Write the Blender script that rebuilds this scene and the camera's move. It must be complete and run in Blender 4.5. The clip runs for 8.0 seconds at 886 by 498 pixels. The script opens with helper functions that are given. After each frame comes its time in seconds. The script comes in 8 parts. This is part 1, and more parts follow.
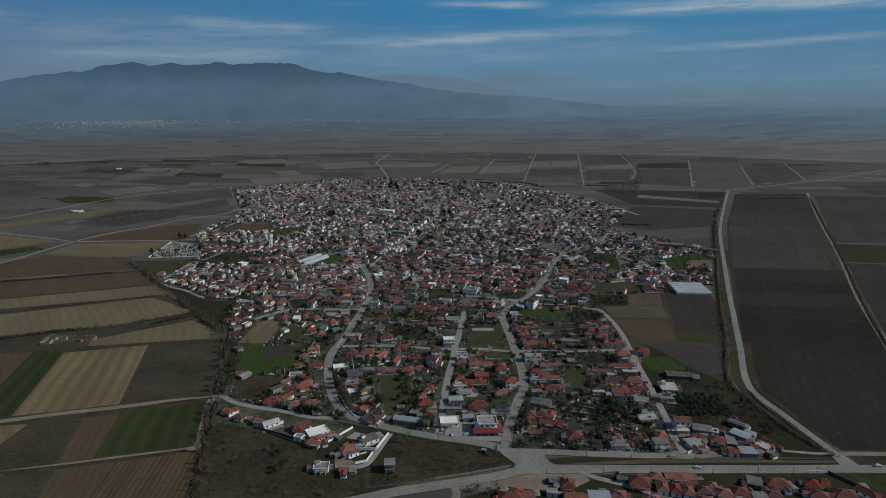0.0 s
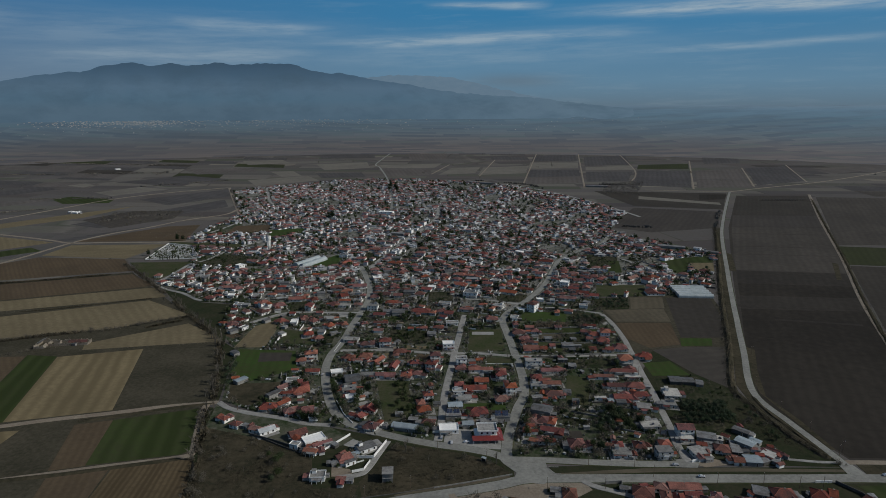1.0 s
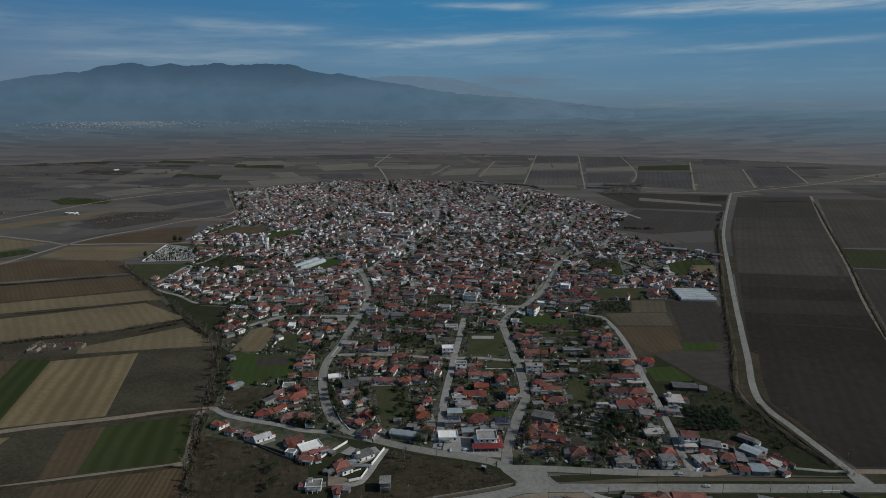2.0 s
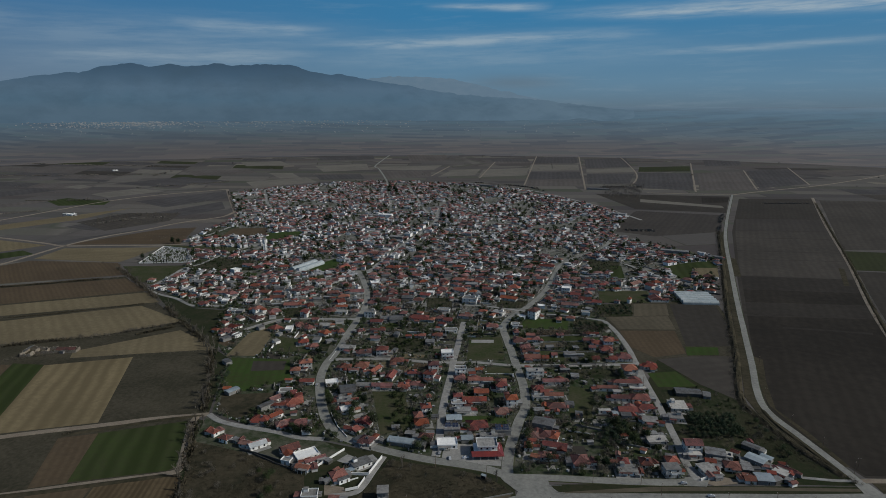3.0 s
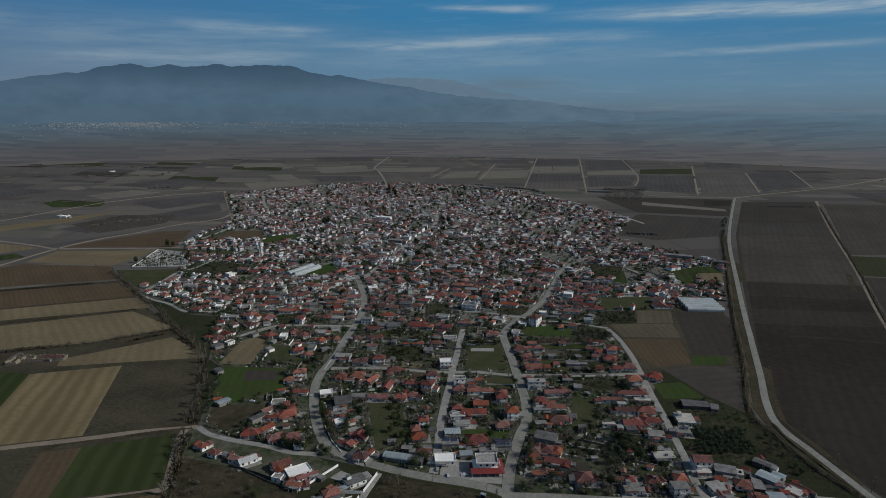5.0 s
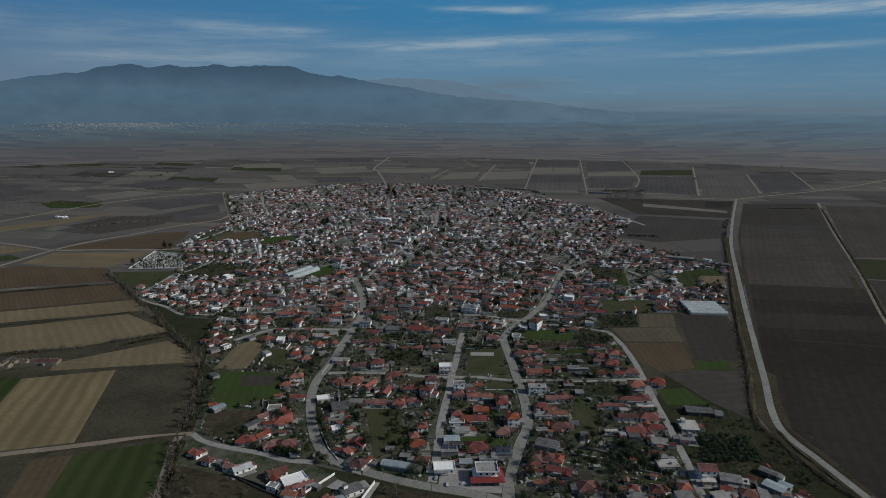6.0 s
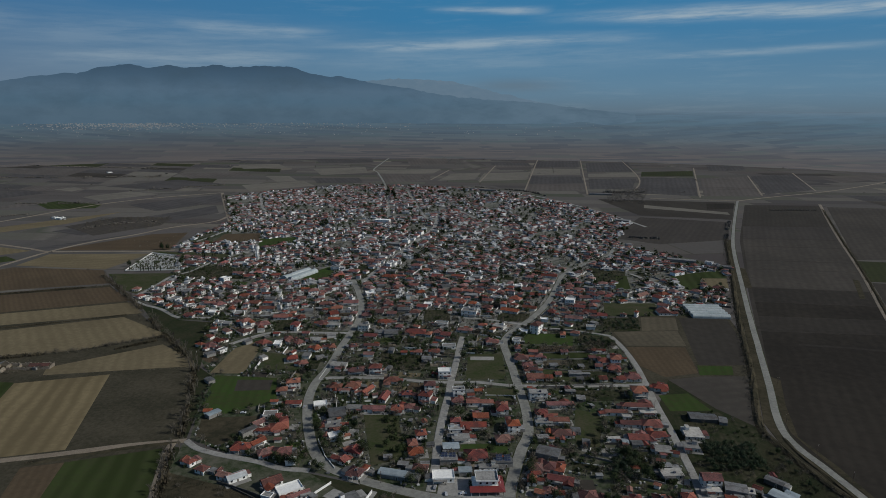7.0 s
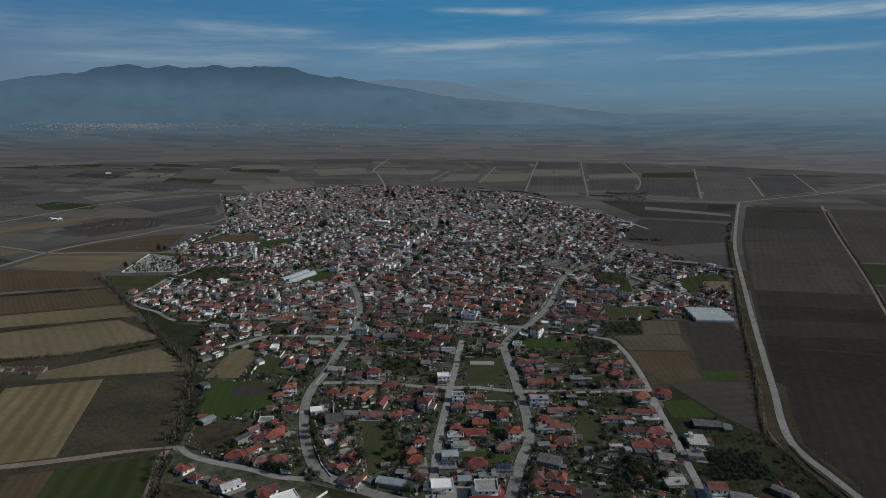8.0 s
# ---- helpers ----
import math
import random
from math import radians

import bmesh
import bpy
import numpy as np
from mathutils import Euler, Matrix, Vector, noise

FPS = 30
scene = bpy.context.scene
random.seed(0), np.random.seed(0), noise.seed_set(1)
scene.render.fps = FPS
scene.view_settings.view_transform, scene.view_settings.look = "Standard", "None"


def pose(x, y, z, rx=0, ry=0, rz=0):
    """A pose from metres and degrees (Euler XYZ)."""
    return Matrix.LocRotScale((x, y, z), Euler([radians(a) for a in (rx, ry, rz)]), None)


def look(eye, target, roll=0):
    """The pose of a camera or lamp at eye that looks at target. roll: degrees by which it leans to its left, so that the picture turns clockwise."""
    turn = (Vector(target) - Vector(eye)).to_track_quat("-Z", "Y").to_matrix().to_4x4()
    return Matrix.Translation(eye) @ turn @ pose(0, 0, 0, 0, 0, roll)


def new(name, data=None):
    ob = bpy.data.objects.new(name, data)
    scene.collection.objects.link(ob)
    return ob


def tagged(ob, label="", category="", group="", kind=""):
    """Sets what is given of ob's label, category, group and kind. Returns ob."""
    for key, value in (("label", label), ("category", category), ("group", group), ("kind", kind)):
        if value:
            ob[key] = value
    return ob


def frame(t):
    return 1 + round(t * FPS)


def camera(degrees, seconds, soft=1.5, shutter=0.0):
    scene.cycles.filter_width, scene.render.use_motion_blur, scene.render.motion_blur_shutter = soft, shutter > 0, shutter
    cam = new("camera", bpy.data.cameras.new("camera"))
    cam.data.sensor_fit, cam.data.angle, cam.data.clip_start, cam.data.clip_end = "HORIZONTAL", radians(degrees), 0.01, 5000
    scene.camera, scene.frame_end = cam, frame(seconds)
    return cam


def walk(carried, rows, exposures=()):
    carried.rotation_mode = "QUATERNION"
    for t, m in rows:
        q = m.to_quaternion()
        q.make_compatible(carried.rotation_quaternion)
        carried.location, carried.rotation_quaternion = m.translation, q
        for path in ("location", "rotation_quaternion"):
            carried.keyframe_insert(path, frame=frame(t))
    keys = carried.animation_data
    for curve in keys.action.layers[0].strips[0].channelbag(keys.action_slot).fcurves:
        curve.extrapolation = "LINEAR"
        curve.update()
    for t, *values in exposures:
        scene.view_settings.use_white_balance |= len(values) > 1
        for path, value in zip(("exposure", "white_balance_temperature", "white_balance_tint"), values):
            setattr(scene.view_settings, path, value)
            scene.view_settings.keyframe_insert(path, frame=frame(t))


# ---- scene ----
cam = camera(72.0, 8.0, soft=0.7)
PATH = [
    (0.0, 0.000, 0.000, 220.000, 76.550, 0.100, 0.000),
    (1.0, 0.432, 8.240, 220.199, 76.611, 0.031, 0.009),
    (2.0, 0.866, 16.522, 220.357, 76.672, -0.038, 0.019),
    (3.0, 1.298, 24.844, 220.478, 76.734, -0.107, 0.028),
    (4.0, 1.730, 33.210, 220.556, 76.796, -0.176, 0.037),
    (5.0, 2.164, 41.616, 220.597, 76.859, -0.245, 0.046),
    (6.0, 2.596, 50.064, 220.597, 76.921, -0.314, 0.056),
    (7.0, 3.030, 58.555, 220.556, 76.984, -0.383, 0.065),
    (8.0, 3.462, 67.086, 220.478, 77.048, -0.452, 0.074),
]
walk(cam, [(t, pose(*row)) for t, *row in PATH], exposures=((0.0, -0.85), (8.0, -0.85)))

# ---- light ----
SUN_AZ, SUN_EL = 98.0, 35.0    # degrees clockwise from straight ahead, and above the horizon
sun = new("sun", bpy.data.lights.new("sun", "SUN"))
sun.data.energy, sun.data.angle, sun.data.color = 5.0, radians(0.6), (0.985, 0.97, 0.905)
sa, se = radians(SUN_AZ), radians(SUN_EL)
sun.matrix_world = look((math.sin(sa) * math.cos(se) * 900, math.cos(sa) * math.cos(se) * 900, math.sin(se) * 900), (0, 0, 0))


class Nodes:
    """A short way to wire a node tree."""

    def __init__(self, tree):
        self.tree = tree
        tree.nodes.clear()

    def add(self, kind, links=None, operation=""):
        n = self.tree.nodes.new(kind)
        if operation:
            n.operation = operation
        for key, value in (links or {}).items():
            sock = n.inputs[key]
            if hasattr(value, "is_output"):
                self.tree.links.new(value, sock)
            else:
                sock.default_value = value
        return n

    def math(self, op, a, b=0.0, c=0.0):
        return self.add("ShaderNodeMath", {0: a, 1: b, 2: c}, operation=op).outputs[0]

    def mix(self, fac, a, b, blend="MIX"):
        n = self.tree.nodes.new("ShaderNodeMix")
        n.data_type, n.blend_type = "RGBA", blend
        for sock, value in ((n.inputs[0], fac), (n.inputs[6], a), (n.inputs[7], b)):
            if hasattr(value, "is_output"):
                self.tree.links.new(value, sock)
            else:
                sock.default_value = value if not isinstance(value, tuple) or len(value) == 4 else (*value, 1.0)
        return n.outputs[2]

    def noise(self, vec, scale, detail=3.0, rough=0.55):
        return self.add("ShaderNodeTexNoise", {"Vector": vec, "Scale": scale, "Detail": detail, "Roughness": rough}).outputs["Fac"]

    def span(self, value, lo, hi, a=0.0, b=1.0):
        return self.add("ShaderNodeMapRange", {0: value, 1: lo, 2: hi, 3: a, 4: b}).outputs[0]

    def ramp(self, fac, *stops):
        n = self.add("ShaderNodeValToRGB", {"Fac": fac})
        el = n.color_ramp.elements
        while len(el) < len(stops):
            el.new(0.5)
        for e, (p, c) in zip(el, stops):
            e.position, e.color = p, (*c, 1.0)
        return n.outputs["Color"]


# sky: clear air with thin streaks of high cloud, hazy towards the horizon
world = bpy.data.worlds.new("sky")
scene.world = world
world.use_nodes = True
w = Nodes(world.node_tree)
air = w.add("ShaderNodeTexSky")
air.sky_type, air.sun_disc, air.sun_elevation, air.sun_rotation = "NISHITA", False, se, sa
air.altitude, air.air_density, air.dust_density, air.ozone_density = 200.0, 1.0, 2.0, 2.5
way = w.add("ShaderNodeTexCoord").outputs["Generated"]
part_xyz = w.add("ShaderNodeSeparateXYZ", {0: way})
up = part_xyz.outputs[2]
az = w.math("MULTIPLY", w.math("ARCTAN2", part_xyz.outputs[0], part_xyz.outputs[1]), 57.2958)
el = w.math("MULTIPLY", w.math("ARCSINE", up), 57.2958)
flat = w.add("ShaderNodeCombineXYZ", {0: w.math("MULTIPLY", az, 0.055), 1: w.math("MULTIPLY", el, 0.55), 2: 0.0}).outputs[0]
wisp = w.noise(w.add("ShaderNodeVectorMath", {0: flat, 1: w.add("ShaderNodeCombineXYZ", {0: 0.0, 1: w.math("MULTIPLY", az, -0.012), 2: 0.0}).outputs[0]}, operation="ADD").outputs[0], 2.6, 9.0, 0.66)
bend = w.math("MULTIPLY", w.math("SUBTRACT", w.noise(flat, 1.3, 4.0), 0.5), 1.1)
cloud = w.span(wisp, 0.5, 0.85, 0.0, 0.25)
# streaks of high cloud: from and to (degrees right), height, rise per degree, thickness, amount
for a0, a1, e0, rise, thick, amount in ((7, 52, 7.55, -0.012, 0.5, 1.4), (-14, 20, 5.55, 0.03, 0.5, 1.0), (-26, -8, 6.3, -0.03, 0.6, 0.7), (-42, -4, 5.6, 0.0, 1.5, 0.34), (-18, 26, 4.4, 0.02, 1.1, 0.34), (-2, 10, 8.4, 0.0, 0.3, 1.0), (-36, -8, 4.0, 0.03, 0.8, 0.6), (13, 38, 4.6, 0.012, 0.25, 0.7), (-60, -27, 5.8, 0.03, 0.9, 0.5), (-9, 14, 3.9, 0.0, 0.5, 0.4)):
    line = w.math("ADD", w.math("MULTIPLY", az, rise), e0 - rise * (a0 + a1) / 2)
    off = w.math("DIVIDE", w.math("SUBTRACT", w.math("ADD", el, bend), line), thick)
    body = w.math("EXPONENT", w.math("MULTIPLY", w.math("MULTIPLY", off, off), -1.0))
    ends = w.math("MULTIPLY", w.span(az, a0, a0 + (a1 - a0) * 0.3), w.span(az, a1, a1 - (a1 - a0) * 0.3))
    body = w.math("MULTIPLY", w.math("MULTIPLY", body, ends), w.span(wisp, 0.36, 0.6, 0.28 * amount, amount))
    cloud = w.math("MAXIMUM", cloud, body)
# a faint brown veil of smoke over the pass
sx = w.math("DIVIDE", w.math("SUBTRACT", az, 6.5), 4.5)
sy = w.math("DIVIDE", w.math("SUBTRACT", w.math("ADD", el, w.math("MULTIPLY", bend, 0.5)), 2.0), 0.55)
smoke = w.math("EXPONENT", w.math("MULTIPLY", w.math("ADD", w.math("MULTIPLY", sx, sx), w.math("MULTIPLY", sy, sy)), -1.0))
haze = w.span(up, 0.0, 0.13, 1.0, 0.0)
low = w.span(up, 0.16, 0.6, 0.92, 0.0)
west = w.span(az, 0.0, -38.0)
sky_blue = w.mix(low, air.outputs["Color"], w.mix(west, (0.58, 3.3, 6.6), (0.75, 2.6, 5.3)))
rim = w.mix(w.span(up, 0.0, 0.035), (2.0, 3.1, 4.1), w.mix(west, (2.5, 4.15, 5.5), (2.72, 3.72, 4.8)))
sky_colour = w.mix(haze, sky_blue, rim)
sky_colour = w.mix(w.math("MINIMUM", w.math("MULTIPLY", cloud, 0.62), 0.8), sky_colour, (6.6, 8.0, 8.9))
sky_colour = w.mix(w.math("MULTIPLY", smoke, 0.5), sky_colour, (2.1, 2.7, 3.3))
back = w.add("ShaderNodeBackground", {"Color": sky_colour, "Strength": 0.1})
w.add("ShaderNodeOutputWorld", {"Surface": back.outputs[0]})

# ---- materials ----
MATS = {}


def material(name, colour, other=None, fine=0.6, coarse=0.05, contrast=0.35, rough=0.85, vary=0.0, island=False, bump=0.0, metal=0.0, furrow=0.0, furrow_depth=0.3, sheen=0.25, alt=None):
    """Two noises mix colour and other; alt is a second colour that some objects lean to; vary shifts the lightness from object to object; furrow is the spacing of ploughed lines along local x."""
    m = bpy.data.materials.new(name)
    m.use_nodes = True
    n = Nodes(m.node_tree)
    obj = n.add("ShaderNodeTexCoord").outputs["Object"]
    pos = n.add("ShaderNodeNewGeometry").outputs["Position"]
    other = other or tuple(c * (1 - contrast) for c in colour)
    f = n.noise(pos, fine, 4.0, 0.65)
    c = n.noise(pos, coarse, 4.0, 0.6)
    both = n.span(n.math("ADD", n.math("MULTIPLY", f, 0.5), n.math("MULTIPLY", c, 0.5)), 0.4, 0.6)
    col = n.mix(both, colour, other)
    if furrow:
        xyz = n.add("ShaderNodeSeparateXYZ", {0: obj})
        wob = n.math("MULTIPLY", n.noise(obj, 0.02, 2.0), 5.0)
        line = n.math("SINE", n.math("ADD", n.math("MULTIPLY", xyz.outputs[1], 6.283 / furrow), wob))
        wide = n.math("SINE", n.math("ADD", n.math("MULTIPLY", xyz.outputs[1], 6.283 / (furrow * 5.3)), 1.0))
        line = n.math("MULTIPLY", n.math("ADD", n.math("MULTIPLY", line, 0.6), n.math("MULTIPLY", wide, 0.4)), n.math("ADD", n.noise(pos, 0.03, 2.0), 0.25))
        col = n.mix(n.span(line, -0.5, 0.5, 0.0, furrow_depth), col, tuple(v * 0.55 for v in colour))
    if vary:
        rnd = n.add("ShaderNodeNewGeometry").outputs["Random Per Island"] if island else n.add("ShaderNodeObjectInfo").outputs["Random"]
        if alt:
            col = n.mix(n.span(n.math("FRACT", n.math("MULTIPLY", rnd, 5.13)), 0.35, 0.95), col, n.mix(both, alt, tuple(v * 0.55 for v in alt)))
        hsv = n.add("ShaderNodeHueSaturation", {"Hue": n.span(n.math("FRACT", n.math("MULTIPLY", rnd, 7.31)), 0, 1, 0.5 - 0.01 * vary, 0.5 + 0.008 * vary), "Saturation": n.span(n.math("FRACT", n.math("MULTIPLY", rnd, 3.77)), 0, 1, 1 - 0.45 * vary, 1 + 0.08 * vary), "Value": n.span(rnd, 0, 1, 1 - 0.5 * vary, 1 + 0.35 * vary), "Color": col})
        col = hsv.outputs[0]
    b = n.add("ShaderNodeBsdfPrincipled", {"Base Color": col, "Roughness": rough, "Metallic": metal, "Specular IOR Level": 0.5 if rough < 0.6 else sheen})
    if bump:
        n.tree.links.new(n.add("ShaderNodeBump", {"Strength": bump, "Distance": 0.3, "Height": f}).outputs[0], b.inputs["Normal"])
    n.add("ShaderNodeOutputMaterial", {"Surface": b.outputs[0]})
    MATS[name] = m
    return m


# land
material("asphalt", (0.22, 0.217, 0.194), (0.148, 0.146, 0.132), fine=0.4, coarse=0.05, bump=0.1)
material("concrete", (0.27, 0.262, 0.245), (0.18, 0.174, 0.16), fine=0.5, coarse=0.08)
material("dirt", (0.22, 0.185, 0.14), (0.15, 0.12, 0.09), fine=0.7, coarse=0.06, bump=0.2)
material("stubble_pale", (0.19, 0.152, 0.088), (0.145, 0.116, 0.068), fine=0.25, coarse=0.015, furrow=11.0, furrow_depth=0.75, bump=0.2, sheen=0.02)
material("stubble", (0.168, 0.138, 0.085), (0.124, 0.102, 0.064), fine=0.25, coarse=0.012, furrow=9.0, furrow_depth=0.35, bump=0.2, sheen=0.02)
material("brown", (0.098, 0.073, 0.047), (0.073, 0.056, 0.038), fine=0.3, coarse=0.012, furrow=5.0, furrow_depth=0.35, bump=0.3, sheen=0.02)
# next three: far soils and stubble, base colour lightened or greyed for haze
material("soil_hazed", (0.085, 0.08, 0.078), (0.064, 0.06, 0.059), fine=0.06, coarse=0.006, furrow=14.0, furrow_depth=0.4, sheen=0.02)
material("loam_hazed", (0.115, 0.103, 0.094), (0.09, 0.081, 0.074), fine=0.06, coarse=0.006, furrow=14.0, furrow_depth=0.4, sheen=0.02)
material("straw_hazed", (0.155, 0.143, 0.122), (0.12, 0.111, 0.096), fine=0.06, coarse=0.008, sheen=0.02)
material("furrow", (0.112, 0.084, 0.05), (0.08, 0.061, 0.037), fine=0.3, coarse=0.02, furrow=3.4, furrow_depth=0.9, bump=0.3, sheen=0.02)
material("soil_dark", (0.046, 0.041, 0.035), (0.034, 0.0305, 0.0268), fine=0.12, coarse=0.008, furrow=9.0, furrow_depth=0.3, bump=0.3, sheen=0.02)
material("soil", (0.039, 0.0342, 0.0285), (0.0262, 0.0235, 0.0202), fine=0.12, coarse=0.008, furrow=9.0, furrow_depth=0.3, bump=0.3, sheen=0.02)
material("soil_green", (0.052, 0.053, 0.044), (0.038, 0.039, 0.034), fine=0.12, coarse=0.008, furrow=9.0, furrow_depth=0.3, bump=0.3, sheen=0.02)
material("stubble_dull", (0.108, 0.093, 0.066), (0.078, 0.068, 0.05), fine=0.25, coarse=0.015, furrow=7.0, furrow_depth=0.4, bump=0.2, sheen=0.02)
material("rubble_stone", (0.27, 0.235, 0.185), (0.14, 0.115, 0.09), fine=0.9, coarse=0.2, bump=0.6)
# these three and soil_green are lightened to stand in for haze on far fields
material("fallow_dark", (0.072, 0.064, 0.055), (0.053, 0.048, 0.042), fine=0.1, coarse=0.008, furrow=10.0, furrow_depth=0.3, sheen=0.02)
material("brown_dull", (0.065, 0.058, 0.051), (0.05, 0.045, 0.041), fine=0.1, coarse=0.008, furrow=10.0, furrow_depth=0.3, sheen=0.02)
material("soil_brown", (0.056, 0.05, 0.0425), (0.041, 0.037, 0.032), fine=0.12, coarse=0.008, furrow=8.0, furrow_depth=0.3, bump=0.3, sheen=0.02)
material("scrub", (0.068, 0.06, 0.043), (0.037, 0.035, 0.024), fine=0.35, coarse=0.03, bump=0.5, sheen=0.02)
material("weeds", (0.064, 0.054, 0.036), (0.03, 0.029, 0.019), fine=0.25, coarse=0.035, bump=0.6, sheen=0.02)
material("green", (0.038, 0.067, 0.018), (0.044, 0.05, 0.022), fine=0.3, coarse=0.04, furrow=7.0, furrow_depth=0.25, sheen=0.02)
material("olive_green", (0.044, 0.05, 0.024), (0.035, 0.037, 0.022), fine=0.2, coarse=0.012, furrow=9.0, furrow_depth=0.3, sheen=0.02)
material("rough_grass", (0.02, 0.027, 0.013), (0.037, 0.036, 0.022), fine=0.3, coarse=0.03, bump=0.4, sheen=0.02)
material("green_dark", (0.042, 0.058, 0.02), (0.041, 0.047, 0.022), fine=0.25, coarse=0.015, furrow=12.0, furrow_depth=0.7, sheen=0.02)
material("turf", (0.034, 0.046, 0.018), (0.062, 0.058, 0.036), fine=0.4, coarse=0.06, bump=0.3, sheen=0.02)
material("concrete_slab", (0.3, 0.29, 0.27), fine=0.6, coarse=0.1)
material("yards", (0.024, 0.038, 0.016), (0.096, 0.092, 0.072), fine=0.2, coarse=0.03, bump=0.3, sheen=0.02)
# paving; its dark tone is lifted in place of distance haze
material("yards_paved", (0.058, 0.062, 0.046), (0.195, 0.188, 0.172), fine=0.14, coarse=0.03, bump=0.2, sheen=0.02)
material("garden", (0.02, 0.028, 0.013), (0.062, 0.056, 0.038), fine=0.22, coarse=0.05, furrow=4.0, furrow_depth=0.4, bump=0.4, sheen=0.02)
# buildings
material("plaster", (0.76, 0.74, 0.69), (0.54, 0.52, 0.48), fine=1.2, coarse=0.3, vary=0.8)
material("red_sheet", (0.19, 0.03, 0.026), (0.14, 0.026, 0.024), fine=0.8, coarse=0.2, rough=0.5)
material("plaster_far", (0.68, 0.67, 0.66), (0.46, 0.45, 0.445), fine=0.4, coarse=0.1, vary=1.1, island=True)
material("white_paint", (0.78, 0.77, 0.74), (0.66, 0.65, 0.62), fine=0.9, coarse=0.3, vary=0.15)
material("tile", (0.208, 0.055, 0.043), (0.082, 0.039, 0.036), fine=1.6, coarse=0.2, vary=0.75, bump=0.4, sheen=0.06, alt=(0.26, 0.086, 0.05))
material("ridge_tile", (0.33, 0.12, 0.075), (0.2, 0.08, 0.055), fine=1.5, coarse=0.3, vary=0.5, sheen=0.06)
material("tile_old", (0.15, 0.055, 0.045), (0.07, 0.042, 0.038), fine=1.6, coarse=0.2, vary=0.6, bump=0.4, sheen=0.06)
# far tile and grey roofs are paler than near ones, in place of haze
material("tile_far", (0.26, 0.09, 0.07), (0.13, 0.065, 0.057), fine=0.5, coarse=0.06, vary=0.95, island=True, sheen=0.06, alt=(0.15, 0.07, 0.06))
material("clutter", (0.3, 0.3, 0.29), (0.16, 0.16, 0.15), fine=0.6, coarse=0.2, vary=1.6, island=True, sheen=0.2)
material("grey_far", (0.4, 0.4, 0.395), (0.2, 0.2, 0.2), fine=0.5, coarse=0.06, vary=1.0, island=True)
material("roof_slab", (0.25, 0.242, 0.225), (0.15, 0.145, 0.136), fine=0.6, coarse=0.15, vary=0.6)
material("sheet_metal", (0.19, 0.19, 0.188), (0.1, 0.092, 0.085), fine=0.6, coarse=0.15, vary=1.0, rough=0.6)
material("raw_concrete", (0.25, 0.24, 0.22), (0.17, 0.165, 0.155), fine=0.9, coarse=0.25, vary=0.3)
material("dark_wall", (0.1, 0.095, 0.085), fine=0.9, coarse=0.2, vary=0.3)
material("glass_dark", (0.02, 0.024, 0.028), rough=0.12, fine=1.0, coarse=0.3)
material("shutter", (0.16, 0.12, 0.08), (0.1, 0.08, 0.06), fine=2.0, coarse=0.5, vary=0.8)
material("panel_blue", (0.02, 0.035, 0.075), (0.015, 0.02, 0.04), rough=0.62, fine=0.8, coarse=0.2)
material("metal_pale", (0.5, 0.52, 0.53), (0.33, 0.34, 0.34), fine=0.6, coarse=0.12, rough=0.6)
material("roof_pale", (0.42, 0.4, 0.36), (0.28, 0.265, 0.24), fine=0.6, coarse=0.15, vary=0.4)
material("roof_dark", (0.13, 0.13, 0.128), (0.075, 0.073, 0.07), fine=0.6, coarse=0.15, vary=0.4)
material("metal_blue", (0.27, 0.315, 0.335), (0.18, 0.215, 0.235), fine=0.5, coarse=0.1, rough=0.55, vary=0.5)
material("greenhouse_film", (0.4, 0.43, 0.43), (0.26, 0.3, 0.3), rough=0.45, fine=0.4, coarse=0.08)
material("wood", (0.14, 0.1, 0.07), (0.09, 0.065, 0.05), fine=2.0, coarse=0.4)
material("marble", (0.5, 0.5, 0.49), (0.28, 0.28, 0.27), fine=0.8, coarse=0.2, vary=1.2, island=True)
material("car_paint", (0.55, 0.56, 0.58), rough=0.25, fine=2.0, coarse=0.5, vary=1.0)
material("rubber", (0.02, 0.02, 0.02))
material("steel", (0.3, 0.3, 0.3), rough=0.75, metal=0.3)
# growth
material("leaf", (0.05, 0.066, 0.028), (0.03, 0.042, 0.018), fine=0.8, coarse=0.06, vary=0.6, sheen=0.03)
material("leaf_olive", (0.058, 0.08, 0.045), (0.037, 0.054, 0.03), fine=0.8, coarse=0.08, vary=0.4, sheen=0.03)
material("cypress", (0.018, 0.03, 0.014), (0.012, 0.02, 0.01), fine=0.8, coarse=0.1, vary=0.3, sheen=0.03)
material("bark", (0.11, 0.095, 0.08), (0.07, 0.06, 0.05), fine=2.0, coarse=0.3, vary=0.4, sheen=0.03)
material("twigs_pale", (0.17, 0.155, 0.135), (0.11, 0.1, 0.088), fine=1.0, coarse=0.1, vary=0.3, island=True, sheen=0.03)
material("twigs", (0.135, 0.12, 0.097), (0.078, 0.069, 0.056), fine=1.0, coarse=0.2, vary=0.4, sheen=0.03)
material("reeds", (0.09, 0.074, 0.05), (0.04, 0.036, 0.024), fine=0.5, coarse=0.08, bump=0.7, sheen=0.03)
material("brushwood", (0.078, 0.066, 0.045), (0.045, 0.041, 0.028), fine=0.4, coarse=0.05, sheen=0.03)


